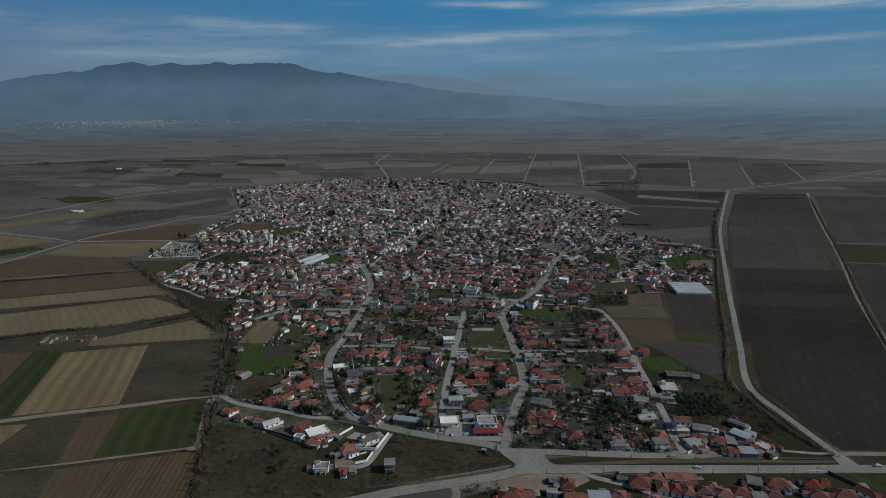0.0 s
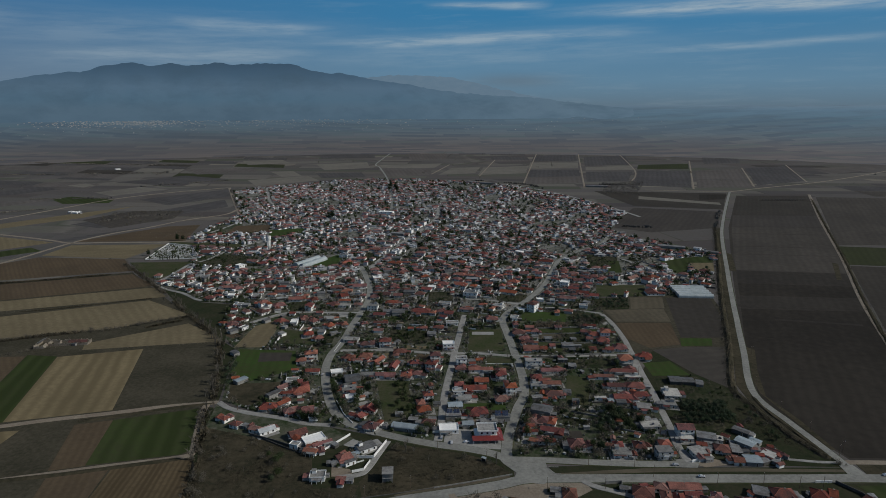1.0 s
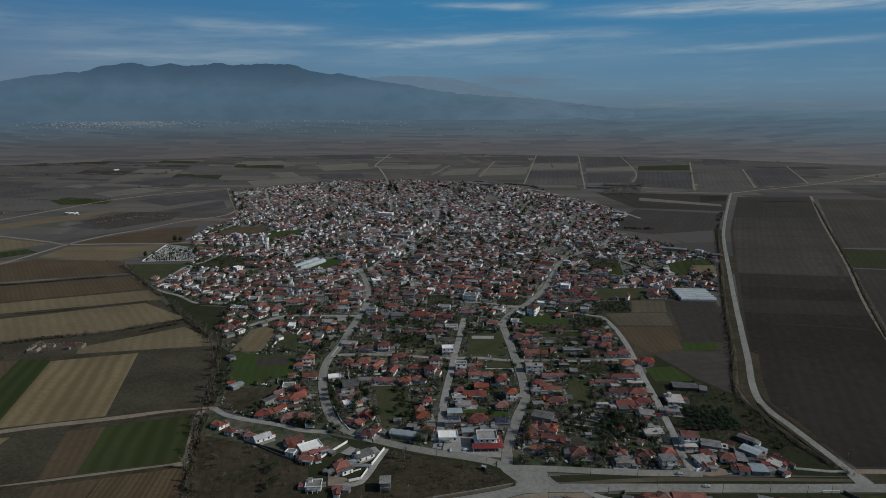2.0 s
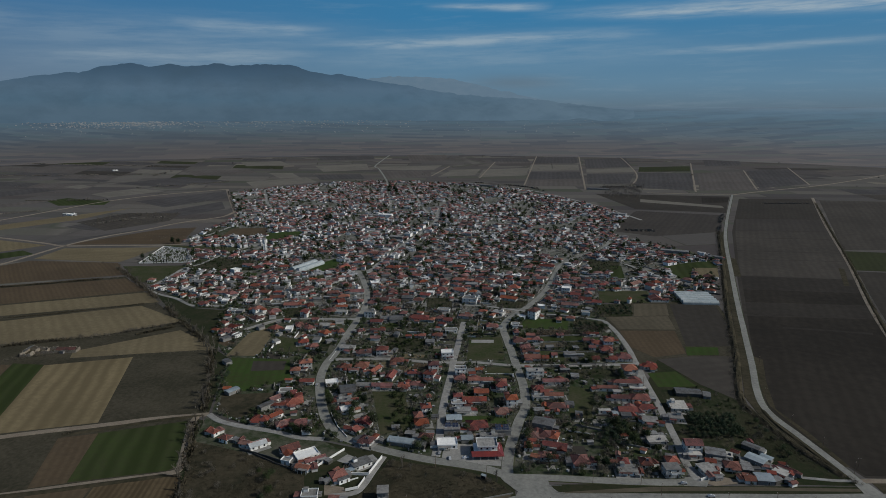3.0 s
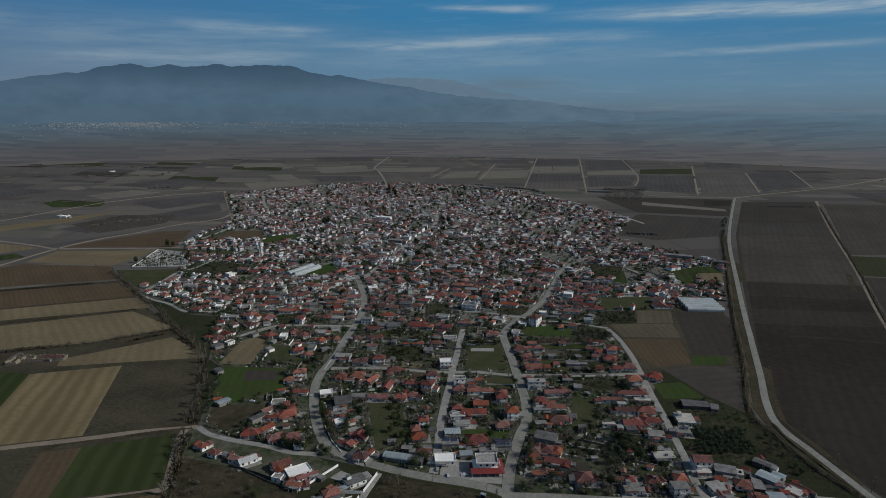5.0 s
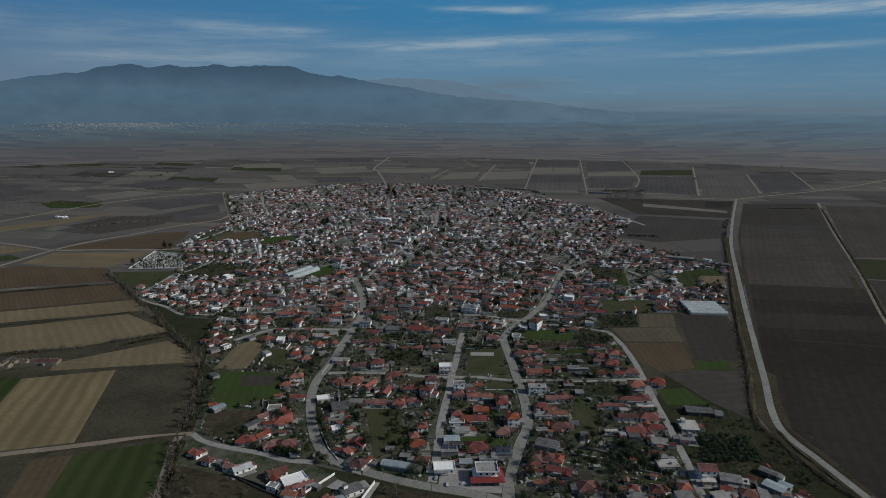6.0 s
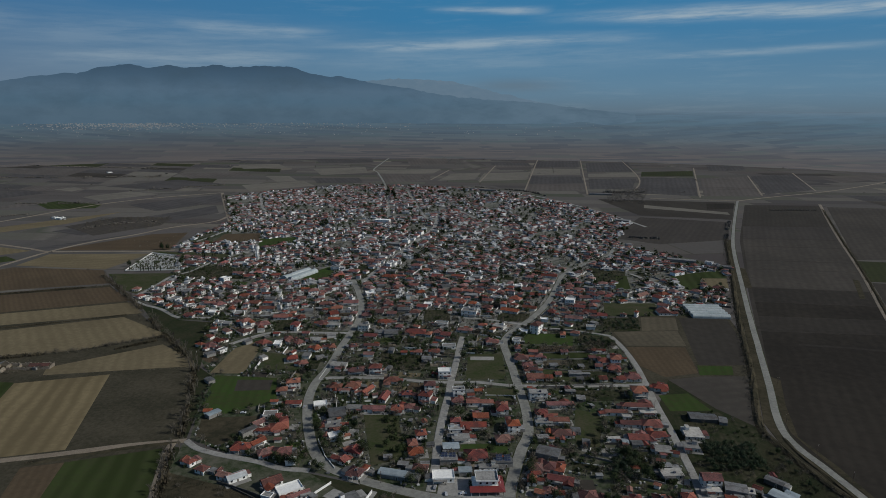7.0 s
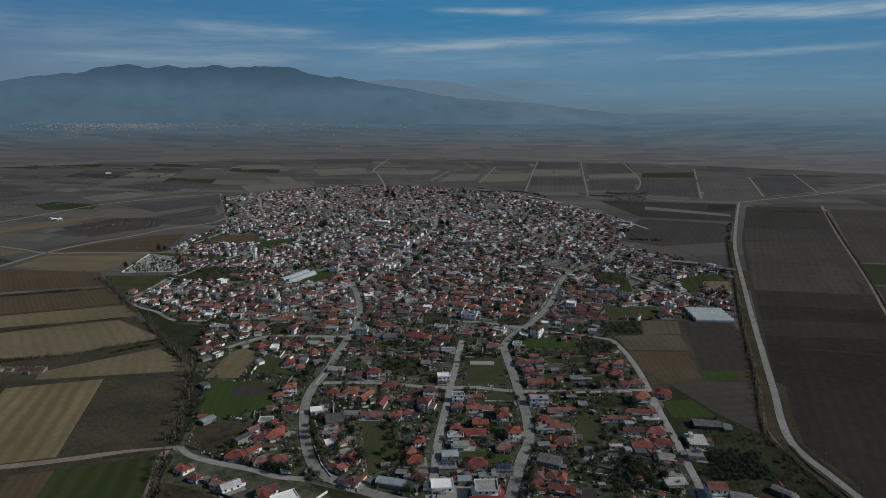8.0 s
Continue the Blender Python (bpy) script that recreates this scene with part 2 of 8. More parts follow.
def strips(n, pos):
    """Random numbers, field by field, for strips of land in two layouts that take turns, and where the edges between them run."""
    out, edge = [], []
    for turn, bw, bh, sc in ((0.06, 3.0, 0.62, 0.011), (-0.2, 2.0, 0.8, 0.009)):
        v = n.add("ShaderNodeMapping", {"Vector": pos, "Rotation": (0, 0, turn)}).outputs[0]
        brick = n.add("ShaderNodeTexBrick", {"Vector": v, "Color1": (0, 0, 0, 1), "Color2": (1, 1, 1, 1), "Mortar": (0.5, 0.5, 0.5, 1), "Scale": sc, "Mortar Size": 0.02, "Bias": 0.0, "Brick Width": bw, "Row Height": bh})
        brick.offset, brick.squash, brick.squash_frequency = 0.37, 0.6, 3
        out.append(brick.outputs["Color"])
        edge.append(brick.outputs["Fac"])
    pick = n.span(n.noise(pos, 0.0011, 2.0), 0.48, 0.52)
    return n.mix(pick, out[0], out[1]), n.math("MULTIPLY", n.mix(pick, edge[0], edge[1]), n.span(n.noise(pos, 0.004, 3.0), 0.45, 0.6))


def patchwork():
    """The plain: strips of ploughed, stubble and green land, greyed to stand in for haze."""
    m = bpy.data.materials.new("plain")
    m.use_nodes = True
    n = Nodes(m.node_tree)
    pos = n.add("ShaderNodeNewGeometry").outputs["Position"]
    number, edge = strips(n, pos)
    col = n.ramp(number, (0.0, (0.062, 0.058, 0.06)), (0.22, (0.108, 0.1, 0.096)), (0.42, (0.08, 0.078, 0.074)), (0.6, (0.142, 0.132, 0.118)), (0.72, (0.073, 0.081, 0.062)), (0.8, (0.1, 0.09, 0.086)), (0.9, (0.068, 0.061, 0.061)), (1.0, (0.2, 0.182, 0.15)))
    col = n.mix(n.math("MULTIPLY", edge, 0.75), col, (0.045, 0.043, 0.034))
    col = n.mix(n.span(n.noise(pos, 0.006, 5.0, 0.6), 0.35, 0.65, 0.0, 0.25), col, (0.1, 0.085, 0.072))
    col = n.mix(n.span(n.noise(pos, 0.1, 4.0, 0.7), 0.35, 0.7, 0.0, 0.22), col, (0.05, 0.045, 0.036))
    b = n.add("ShaderNodeBsdfPrincipled", {"Base Color": col, "Roughness": 0.95, "Specular IOR Level": 0.02})
    n.add("ShaderNodeOutputMaterial", {"Surface": b.outputs[0]})
    MATS["plain"] = m


patchwork()


def haze_glow_material(name, stops, z0, z1, spot, scale, amount, lit=0.1, fields=False, veil=None):
    """For the far backdrop: airlight painted in as glow that changes with height, over a little real relief."""
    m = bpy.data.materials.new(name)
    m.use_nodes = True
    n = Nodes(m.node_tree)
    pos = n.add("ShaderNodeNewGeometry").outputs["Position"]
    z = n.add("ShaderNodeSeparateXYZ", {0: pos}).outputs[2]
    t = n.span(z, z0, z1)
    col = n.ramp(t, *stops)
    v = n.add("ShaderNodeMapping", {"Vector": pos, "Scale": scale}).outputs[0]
    # towards the east the haze colour is painted over the rest
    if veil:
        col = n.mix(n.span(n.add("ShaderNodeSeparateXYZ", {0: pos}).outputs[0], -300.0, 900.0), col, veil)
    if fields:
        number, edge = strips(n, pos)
        # field contrast is faded out uphill, as haze would
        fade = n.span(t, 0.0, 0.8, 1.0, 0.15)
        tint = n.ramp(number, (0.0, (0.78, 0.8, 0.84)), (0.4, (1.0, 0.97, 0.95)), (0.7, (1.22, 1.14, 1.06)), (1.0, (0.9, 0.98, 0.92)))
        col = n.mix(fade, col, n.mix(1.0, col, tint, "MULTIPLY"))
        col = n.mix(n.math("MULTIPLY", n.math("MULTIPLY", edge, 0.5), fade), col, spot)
    # tone patches in the glow; on the mountain they stand for folds
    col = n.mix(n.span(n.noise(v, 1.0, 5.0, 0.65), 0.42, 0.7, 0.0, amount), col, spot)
    # glow strengthened towards the sun's side, as lit haze
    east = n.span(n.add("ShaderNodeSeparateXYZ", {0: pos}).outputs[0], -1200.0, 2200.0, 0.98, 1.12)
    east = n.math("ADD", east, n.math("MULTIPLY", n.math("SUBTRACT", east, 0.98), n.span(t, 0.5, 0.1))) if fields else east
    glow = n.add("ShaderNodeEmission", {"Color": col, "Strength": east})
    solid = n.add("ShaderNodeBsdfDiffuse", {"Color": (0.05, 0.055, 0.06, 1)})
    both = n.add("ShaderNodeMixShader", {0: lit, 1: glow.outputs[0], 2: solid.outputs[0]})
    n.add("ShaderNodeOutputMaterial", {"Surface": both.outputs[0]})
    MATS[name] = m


# haze colours from foot to top, given off as glow
haze_glow_material("far_plain", ((0.0, (0.137, 0.136, 0.146)), (0.06, (0.138, 0.15, 0.17)), (0.25, (0.13, 0.18, 0.228)), (0.65, (0.143, 0.24, 0.33)), (0.85, (0.163, 0.272, 0.378)), (1.0, (0.205, 0.31, 0.415))), 0.0, 210.0, (0.095, 0.115, 0.14), (0.0012, 0.006, 0.03), 0.35, 0.05, True)
haze_glow_material("mountain", ((0.0, (0.148, 0.25, 0.35)), (0.2, (0.142, 0.262, 0.38)), (0.45, (0.155, 0.27, 0.395)), (0.75, (0.102, 0.196, 0.305)), (1.0, (0.078, 0.155, 0.25))), 190.0, 500.0, (0.09, 0.165, 0.24), (0.003, 0.003, 0.006), 0.5, 0.12, veil=(0.185, 0.295, 0.4))
haze_glow_material("far_mountain", ((0.0, (0.2, 0.31, 0.42)), (1.0, (0.2, 0.32, 0.44))), 300.0, 430.0, (0.26, 0.37, 0.48), (0.012, 0.012, 0.03), 0.4, 0.03)
haze_glow_material("far_town", ((0.0, (0.32, 0.35, 0.38)), (1.0, (0.35, 0.385, 0.41))), 40.0, 140.0, (0.14, 0.16, 0.18), (0.02, 0.02, 0.02), 0.9, 0.05)


# ---- mesh tools ----
class Geo:
    def __init__(self):
        self.v, self.f, self.m = [], [], []

    def quad(self, pts, mat=0):
        k = len(self.v)
        self.v += [tuple(p) for p in pts]
        self.f.append(tuple(range(k, k + len(pts))))
        self.m.append(mat)

    def box(self, x0, x1, y0, y1, z0, z1, mat=0, m=None):
        k = len(self.v)
        c = [(x, y, z) for z in (z0, z1) for x, y in ((x0, y0), (x1, y0), (x1, y1), (x0, y1))]
        self.v += [tuple(m @ Vector(p)) for p in c] if m else c
        for a in ((3, 2, 1, 0), (4, 5, 6, 7), (0, 1, 5, 4), (1, 2, 6, 5), (2, 3, 7, 6), (3, 0, 4, 7)):
            self.f.append(tuple(k + i for i in a))
            self.m.append(mat)

    def hip(self, w, d, z, rise, over=0.5, thick=0.18, mat=0, gable=False, m=None):
        """A pitched roof with eaves, over a plan of w by d; the ridge runs along x."""
        a, b = w / 2 + over, d / 2 + over
        r = a if gable else max(a - b, 0.05)
        c = [(-a, -b, z), (a, -b, z), (a, b, z), (-a, b, z), (-a, -b, z + thick), (a, -b, z + thick), (a, b, z + thick), (-a, b, z + thick), (-r, 0, z + thick + rise), (r, 0, z + thick + rise)]
        k = len(self.v)
        self.v += [tuple(m @ Vector(p)) for p in c] if m else c
        for q in ((3, 2, 1, 0), (0, 1, 5, 4), (1, 2, 6, 5), (2, 3, 7, 6), (3, 0, 4, 7), (4, 5, 9, 8), (6, 7, 8, 9), (5, 6, 9), (7, 4, 8)):
            self.f.append(tuple(k + i for i in q))
            self.m.append(mat)

    def tube(self, p, q, r0, r1, n=5, mat=0):
        p, q = Vector(p), Vector(q)
        ax = (q - p).normalized()
        s = ax.cross((0, 0, 1) if abs(ax.z) < 0.9 else (1, 0, 0)).normalized()
        t = ax.cross(s)
        k = len(self.v)
        for c, r in ((p, r0), (q, r1)):
            self.v += [tuple(c + (s * math.cos(6.2832 * i / n) + t * math.sin(6.2832 * i / n)) * r) for i in range(n)]
        for i in range(n):
            j = (i + 1) % n
            self.f.append((k + i, k + j, k + n + j, k + n + i))
            self.m.append(mat)
        self.f += [tuple(k + n + i for i in range(n)), tuple(k + i for i in reversed(range(n)))]
        self.m += [mat, mat]

    def mesh(self, name, *mats):
        me = bpy.data.meshes.new(name)
        me.from_pydata(self.v, [], self.f)
        for x in mats:
            me.materials.append(MATS[x])
        me.polygons.foreach_set("material_index", self.m)
        me.update()
        return me


def part(name, me, parent, label="", m=None):
    ob = new(name, me)
    ob.parent = parent
    if m:
        ob.matrix_basis = m
    return tagged(ob, label)


def root(name, x, y, turn=0.0, z=0.0):
    ob = new(name)
    ob.empty_display_size = 0.5
    ob.matrix_basis = pose(x, y, z, 0, 0, turn)
    return ob


def smooth(pts, step=6):
    """A rounded line through the plan's points."""
    out = []
    p = [pts[0], *pts, pts[-1]]
    for i in range(1, len(p) - 2):
        a, b, c, d = (Vector(q) for q in p[i - 1:i + 3])
        for k in range(step):
            t = k / step
            out.append(0.5 * ((2 * b) + (c - a) * t + (2 * a - 5 * b + 4 * c - d) * t * t + (3 * b - a - 3 * c + d) * t ** 3))
    return out + [Vector(pts[-1])]


def inside(x, y, poly):
    hit, k = False, len(poly) - 1
    for i in range(len(poly)):
        (xi, yi), (xk, yk) = poly[i], poly[k]
        if (yi > y) != (yk > y) and x < (xk - xi) * (y - yi) / (yk - yi) + xi:
            hit = not hit
        k = i
    return hit


# ---- the land ----
def disc(name, rings, mat, n=96):
    g = Geo()
    for r, z in rings:
        g.v += [(r * math.sin(6.28318 * i / n), r * math.cos(6.28318 * i / n), z) for i in range(n)]
    for j in range(len(rings) - 1):
        for i in range(n):
            k = (i + 1) % n
            g.f.append((j * n + i, (j + 1) * n + i, (j + 1) * n + k, j * n + k)[::-1])
            g.m.append(0)
    return new(name, g.mesh(name, mat))


tagged(disc("ground", [(0.01, 0), (300, 0), (1200, 0), (2500, 0), (4860, 0)], "plain"), "wide flat plain of ploughed and stubble fields", "ground", kind="structure")
tagged(disc("backdrop_plain", [(2750, -0.5), (3300, 6), (3600, 20), (4000, 68), (4400, 133), (4860, 213)], "far_plain"), "far plain at the foot of the mountains, haze painted as glow", "backdrop", kind="structure")


def ridge(name, mat, radius, skyline, label, seed, foot=60.0, deep=420.0):
    """A mountain range round the far edge: skyline gives degrees to the right and degrees up."""
    g = Geo()
    az = np.arange(skyline[0][0], skyline[-1][0] + 0.01, 0.25)
    el = np.interp(az, [a for a, e in skyline], [e for a, e in skyline])
    rows = 9
    for j in range(rows):
        t = j / (rows - 1)
        for a, e in zip(az, el):
            top = 220 + radius * math.tan(radians(e + 0.12 * noise.noise((a * 0.9, seed, 0)) + 0.08 * noise.noise((a * 2.6, seed, 2)) + 0.03 * noise.noise((a * 7.0, seed, 3))))
            fold = noise.noise((a * 0.45, t * 1.5, seed)) * 130 * math.sin(3.14 * t)
            r = radius - (1 - t) * deep + fold * deep / 420
            z = foot + (top - foot) * (t ** 0.9)
            g.v.append((r * math.sin(radians(a)), r * math.cos(radians(a)), z))
    k = len(az)
    for j in range(rows - 1):
        for i in range(k - 1):
            g.f.append((j * k + i, j * k + i + 1, (j + 1) * k + i + 1, (j + 1) * k + i))
            g.m.append(0)
    ob = new(name, g.mesh(name, mat))
    for p in ob.data.polygons:
        p.use_smooth = True
    return tagged(ob, label, "backdrop", kind="structure")


ridge("backdrop_far_mountain", "far_mountain", 4820, [(-12, -0.3), (-9, 1.8), (-7, 2.3), (-4.5, 2.5), (-2, 2.5), (1, 2.3), (4, 1.6), (7, 0.9), (10, 0.3), (14, -0.4)], "snow-dusted far mountain, paled by painted haze", 4.0, 120, 60.0)
ridge("backdrop_mountain", "mountain", 4700, [(-60, 0.6), (-48, 1.3), (-40, 1.2), (-35.0, 1.67), (-32.9, 2.08), (-31.4, 2.33), (-29.4, 2.50), (-28.2, 2.96), (-26.0, 3.28), (-24.6, 3.01), (-23.0, 3.32), (-22.0, 3.07), (-19.5, 3.40), (-17.9, 3.29), (-15.6, 3.42), (-13.4, 3.41), (-12.0, 2.95), (-10.1, 2.59), (-9.1, 2.69), (-6.3, 2.12), (-3.3, 1.74), (-0.2, 1.15), (3.4, 0.80), (8.5, 0.54), (13.5, -0.10), (18, -0.5)], "blue-grey mountain range, its haze painted as glow", 1.0, 100)


def apron(r):
    return float(np.interp(r, (2750, 3300, 3600, 4000, 4400, 4860), (-0.5, 6, 20, 68, 133, 213)))


# a pale town at the foot of the mountains and farms strewn over the far plain, all glowing in haze colour
rt = random.Random(8)
g = Geo()
for i in range(1150):
    a = rt.gauss(-26.0, 2.0) if i < 550 else rt.gauss(-31.0, 1.3) if i < 700 else rt.gauss(-16, 6) if i < 1000 else rt.uniform(-36, 20)
    r = rt.gauss(4250, 70) if i < 900 else rt.uniform(3900, 4400)
    k = rt.uniform(0.12, 0.5) * (1.0 if i < 900 else 0.7)
    m = pose(r * math.sin(radians(a)), r * math.cos(radians(a)), apron(r), 0, 0, -a + rt.uniform(-20, 20))
    g.box(-7 * k, 7 * k, -4, 4, -4, 5 * k + 1.5, 0, m)
tagged(new("backdrop_town", g.mesh("backdrop_town", "far_town")), "pale town below the mountains, haze painted as glow", "backdrop", kind="structure")

SEGS = []


def road(name, mat, width, pts, order):
    """A raised ribbon with sloping shoulders along a rounded line."""
    line = smooth(pts)
    z = 0.24 + 0.002 * order
    g = Geo()
    shoulder = 0.7 if mat != "concrete" else 0.25
    for i, p in enumerate(line):
        a, b = line[max(i - 1, 0)], line[min(i + 1, len(line) - 1)]
        d = (b - a).normalized()
        s = Vector((d.y, -d.x))
        wob = 0.25 * noise.noise((p.x * 0.05, p.y * 0.05, order))
        for off, h in ((-width / 2 - shoulder, 0.0), (-width / 2 + wob, z), (0, z + 0.05), (width / 2 + wob, z), (width / 2 + shoulder, 0.0)):
            q = p + s * off
            g.v.append((q.x, q.y, h))
        if i:
            SEGS.append((line[i - 1].x, line[i - 1].y, p.x, p.y, width))
    for i in range(len(line) - 1):
        for j in range(4):
            k = i * 5 + j
            g.f.append((k, k + 1, k + 6, k + 5))
            g.m.append(1 if j in (0, 3) else 0)
    label = {"asphalt": "worn light grey asphalt road", "concrete": "pale concrete village street", "dirt": "pale dirt track between fields"}[mat]
    return tagged(new("road_" + name, g.mesh("road", mat, "turf" if mat == "asphalt" else mat)), label, "road", kind="structure")


FIELD_WORDS = {"straw_hazed": "stubble strip on the far plain, greyed for haze", "stubble_dull": "dull straw-brown stubble field", "soil_green": "dark field with thin green growth", "fallow_dark": "dull brown unsown field, lightened for haze", "brown_dull": "dull brown harrowed field", "stubble_pale": "pale striped stubble field", "stubble": "tan stubble field", "soil_hazed": "dark soil strip on the plain, greyed for haze", "loam_hazed": "brown ploughed strip on the plain, paled for haze", "brown": "brown ploughed field", "furrow": "furrowed tan field", "soil": "dark bare ploughed soil", "soil_dark": "dark brown bare soil", "soil_brown": "dark brown ploughed field", "scrub": "rough field of dry scrub", "weeds": "overgrown plot of dry weeds", "green": "bright green winter crop", "green_dark": "dull green winter crop with wheel lines", "turf": "patchy grass", "rough_grass": "dark rough winter grass", "garden": "dark garden plot with rows of plants", "dirt": "pale bare gravel", "yards": "patchy grass and bare earth yards", "concrete": "worn concrete forecourt", "olive_green": "thin olive-green winter crop", "asphalt": "worn grey asphalt junction", "concrete_slab": "pale concrete slab"}
LOTS, GARDENS = [], []


def field(mat, pts, order):
    cx, cy = sum(p[0] for p in pts) / len(pts), sum(p[1] for p in pts) / len(pts)
    if mat not in ("yards", "scrub", "rough_grass"):
        LOTS.append(pts)
    if mat == "garden":
        GARDENS.append(pts)
    a = math.atan2(pts[-1][1] - pts[0][1], pts[-1][0] - pts[0][0])
    inv = pose(cx, cy, 0, 0, 0, math.degrees(a)).inverted()
    z = 0.05 + 0.0012 * order
    flat = [inv @ Vector((x, y, 0)) for x, y in pts]
    g = Geo()
    k = len(flat)
    g.v = [(p.x, p.y, z) for p in flat] + [(p.x * 1.004, p.y * 1.004, -0.02) for p in flat]
    g.f = [tuple(range(k))] + [(i, k + i, k + (i + 1) % k, (i + 1) % k) for i in range(k)]
    g.m = [0] * (k + 1)
    ob = new("field", g.mesh("field", mat))
    bm = bmesh.new()
    bm.from_mesh(ob.data)
    bmesh.ops.recalc_face_normals(bm, faces=bm.faces)
    bm.to_mesh(ob.data)
    bm.free()
    ob.matrix_basis = pose(cx, cy, 0, 0, 0, math.degrees(a))
    return tagged(ob, FIELD_WORDS[mat], "field", kind="structure")


# roads and tracks
road("main_road", "asphalt", 8.3, [(-93.6, 288.1), (-71.0, 297.6), (-46.7, 305.5), (-27.9, 312.2), (5.1, 320.3), (32.7, 327.5), (50.5, 333.3), (78.6, 334.4), (110.0, 334.3), (158.7, 334.2), (214.4, 334.0), (246.1, 334.5), (272.8, 333.8), (317.2, 331.9)], 0)
road("curve_road", "asphalt", 7.3, [(-114.4, 828.6), (-101.6, 781.7), (-92.2, 739.5), (-87.3, 703.7), (-86.3, 660.7), (-88.9, 631.6), (-92.6, 592.9), (-95.7, 549.6), (-100.6, 522.1), (-100.3, 494.5), (-94.5, 463.0), (-86.0, 433.1), (-77.5, 413.2), (-67.2, 400.6), (-49.7, 390.1), (-33.2, 382.4), (-9.4, 373.5), (13.4, 367.7), (31.9, 361.4), (44.0, 352.7), (51.3, 344.3), (53.6, 335.1)], 1)
road("service_road", "asphalt", 6.4, [(44.2, 354.6), (64.3, 353.9), (96.6, 351.2), (132.3, 349.1), (150.6, 349.7), (158.1, 348.4)], 2)
road("middle_street", "asphalt", 7.3, [(41.0, 356.0), (42.2, 367.6), (44.8, 382.2), (49.8, 401.8), (56.4, 423.4), (63.1, 442.1), (66.2, 473.2), (65.6, 508.5), (64.7, 541.7), (63.3, 576.0), (62.3, 607.4), (68.2, 630.8), (81.4, 653.8), (95.8, 676.3), (112.2, 707.1), (128.3, 743.2), (144.5, 791.3), (164.5, 855.3)], 3)
road("north_street", "asphalt", 6.4, [(164.5, 855.3), (182.7, 885.8), (217, 926), (247, 957), (274, 1008), (266, 1050)], 4)
road("inner_street", "concrete", 5.4, [(-3.3, 376.4), (-1.0, 399.5), (0.7, 432.8), (4.0, 468.0), (7.7, 496.5), (10.8, 528.2), (15.4, 563.9), (20.0, 604.2), (23.2, 627.3)], 5)
road("cross_street", "concrete", 4.4, [(-99.5, 527.4), (-86.5, 531.3), (-44.4, 531.2), (-12.7, 525.6), (10.8, 524.2), (34.1, 524.1), (62.1, 518.7), (111.0, 518.5), (142.2, 519.7), (169.8, 522.2)], 6)
road("east_street", "concrete", 4.9, [(171.0, 630.2), (174.4, 601.7), (174.4, 560.1), (170.9, 520.9), (167.2, 484.0), (164.5, 446.6), (161.6, 418.5), (159.0, 393.4), (156.0, 374.4), (155.2, 356.9), (156.8, 349.7)], 7)
road("rural_road", "asphalt", 5.4, [(250.5, 333.3), (252.7, 343.7), (251.2, 360.0), (248.6, 381.5), (245.8, 405.3), (242.4, 427.2), (243.5, 446.3), (251.6, 472.4), (271.5, 520.4), (300.7, 594.3), (338.6, 690.0), (403.7, 850.4), (466, 1002), (509, 1099), (597, 1283), (737, 1567)], 8)
road("rural_road", "dirt", 4.7, [(737, 1567), (865, 1643), (1043, 1738), (1243, 1873), (1498, 2066), (1818, 2303)], 9)
road("rural_road", "dirt", 3.6, [(737, 1567), (656, 1579), (531, 1602)], 10)
road("farm_track", "dirt", 4.4, [(-337.2, 390.3), (-315.9, 394.2), (-282.1, 404.6), (-245.7, 413.8), (-208.3, 424.3), (-169.9, 431.5)], 11)
road("lane", "concrete", 4.4, [(-169.9, 431.5), (-159.4, 422.3), (-145.5, 416.1), (-131.6, 411.7), (-113.6, 406.6), (-97.7, 399.9), (-78.9, 397.4)], 12)
road("farm_track", "dirt", 3.9, [(-287.9, 325.6), (-271.5, 331.3), (-241.7, 339.0), (-210.6, 347.0), (-194.4, 350.8), (-166.4, 358.0), (-162.8, 364.1), (-167.8, 382.9), (-175.8, 413.6), (-177.7, 427.9)], 13)
road("lane", "concrete", 3.9, [(-36.6, 376.5), (-41.8, 359.6), (-46.4, 344.6), (-51.0, 338.4), (-64.6, 335.4)], 14)
road("lane", "concrete", 4.4, [(15.9, 685.3), (50.0, 678.7), (75.2, 668.0), (92.6, 661.8)], 15)
road("lane", "concrete", 3.4, [(104.3, 653.7), (136.2, 647.6), (171.4, 632.1)], 16)
road("lane", "concrete", 4.4, [(260.5, 868.0), (271.7, 844.8), (290.5, 804.8), (310.7, 776.3), (319.5, 768.0)], 17)
road("cemetery_road", "concrete", 4.4, [(-361.9, 748.7), (-358.3, 800.3), (-357.1, 839.6), (-342.6, 865.5), (-334, 911), (-320, 949), (-295, 991)], 18)
road("lane", "concrete", 3.9, [(-365.1, 746.2), (-337.8, 721.5), (-310.1, 705.0), (-293.6, 689.3), (-278.1, 678.4), (-245.1, 678.2)], 19)
road("lane", "concrete", 4.4, [(-198.8, 603.6), (-184.7, 621.1), (-163.9, 635.7), (-114.2, 635.5), (-89.4, 635.3)], 20)
road("lane", "concrete", 3.9, [(84.0, 332.0), (89.5, 327.0), (98.9, 322.5), (107.7, 318.2), (116.0, 313.4), (125.3, 307.3), (143.4, 296.0)], 21)
road("farm_track", "dirt", 3.9, [(5.1, 319.1), (7.0, 311.6), (4.9, 302.3), (-4.6, 292.6)], 22)
road("lane", "concrete", 4.9, [(-419, 1023), (-401, 1091), (-390, 1169), (-381, 1238), (-379, 1322), (-366, 1353)], 23)
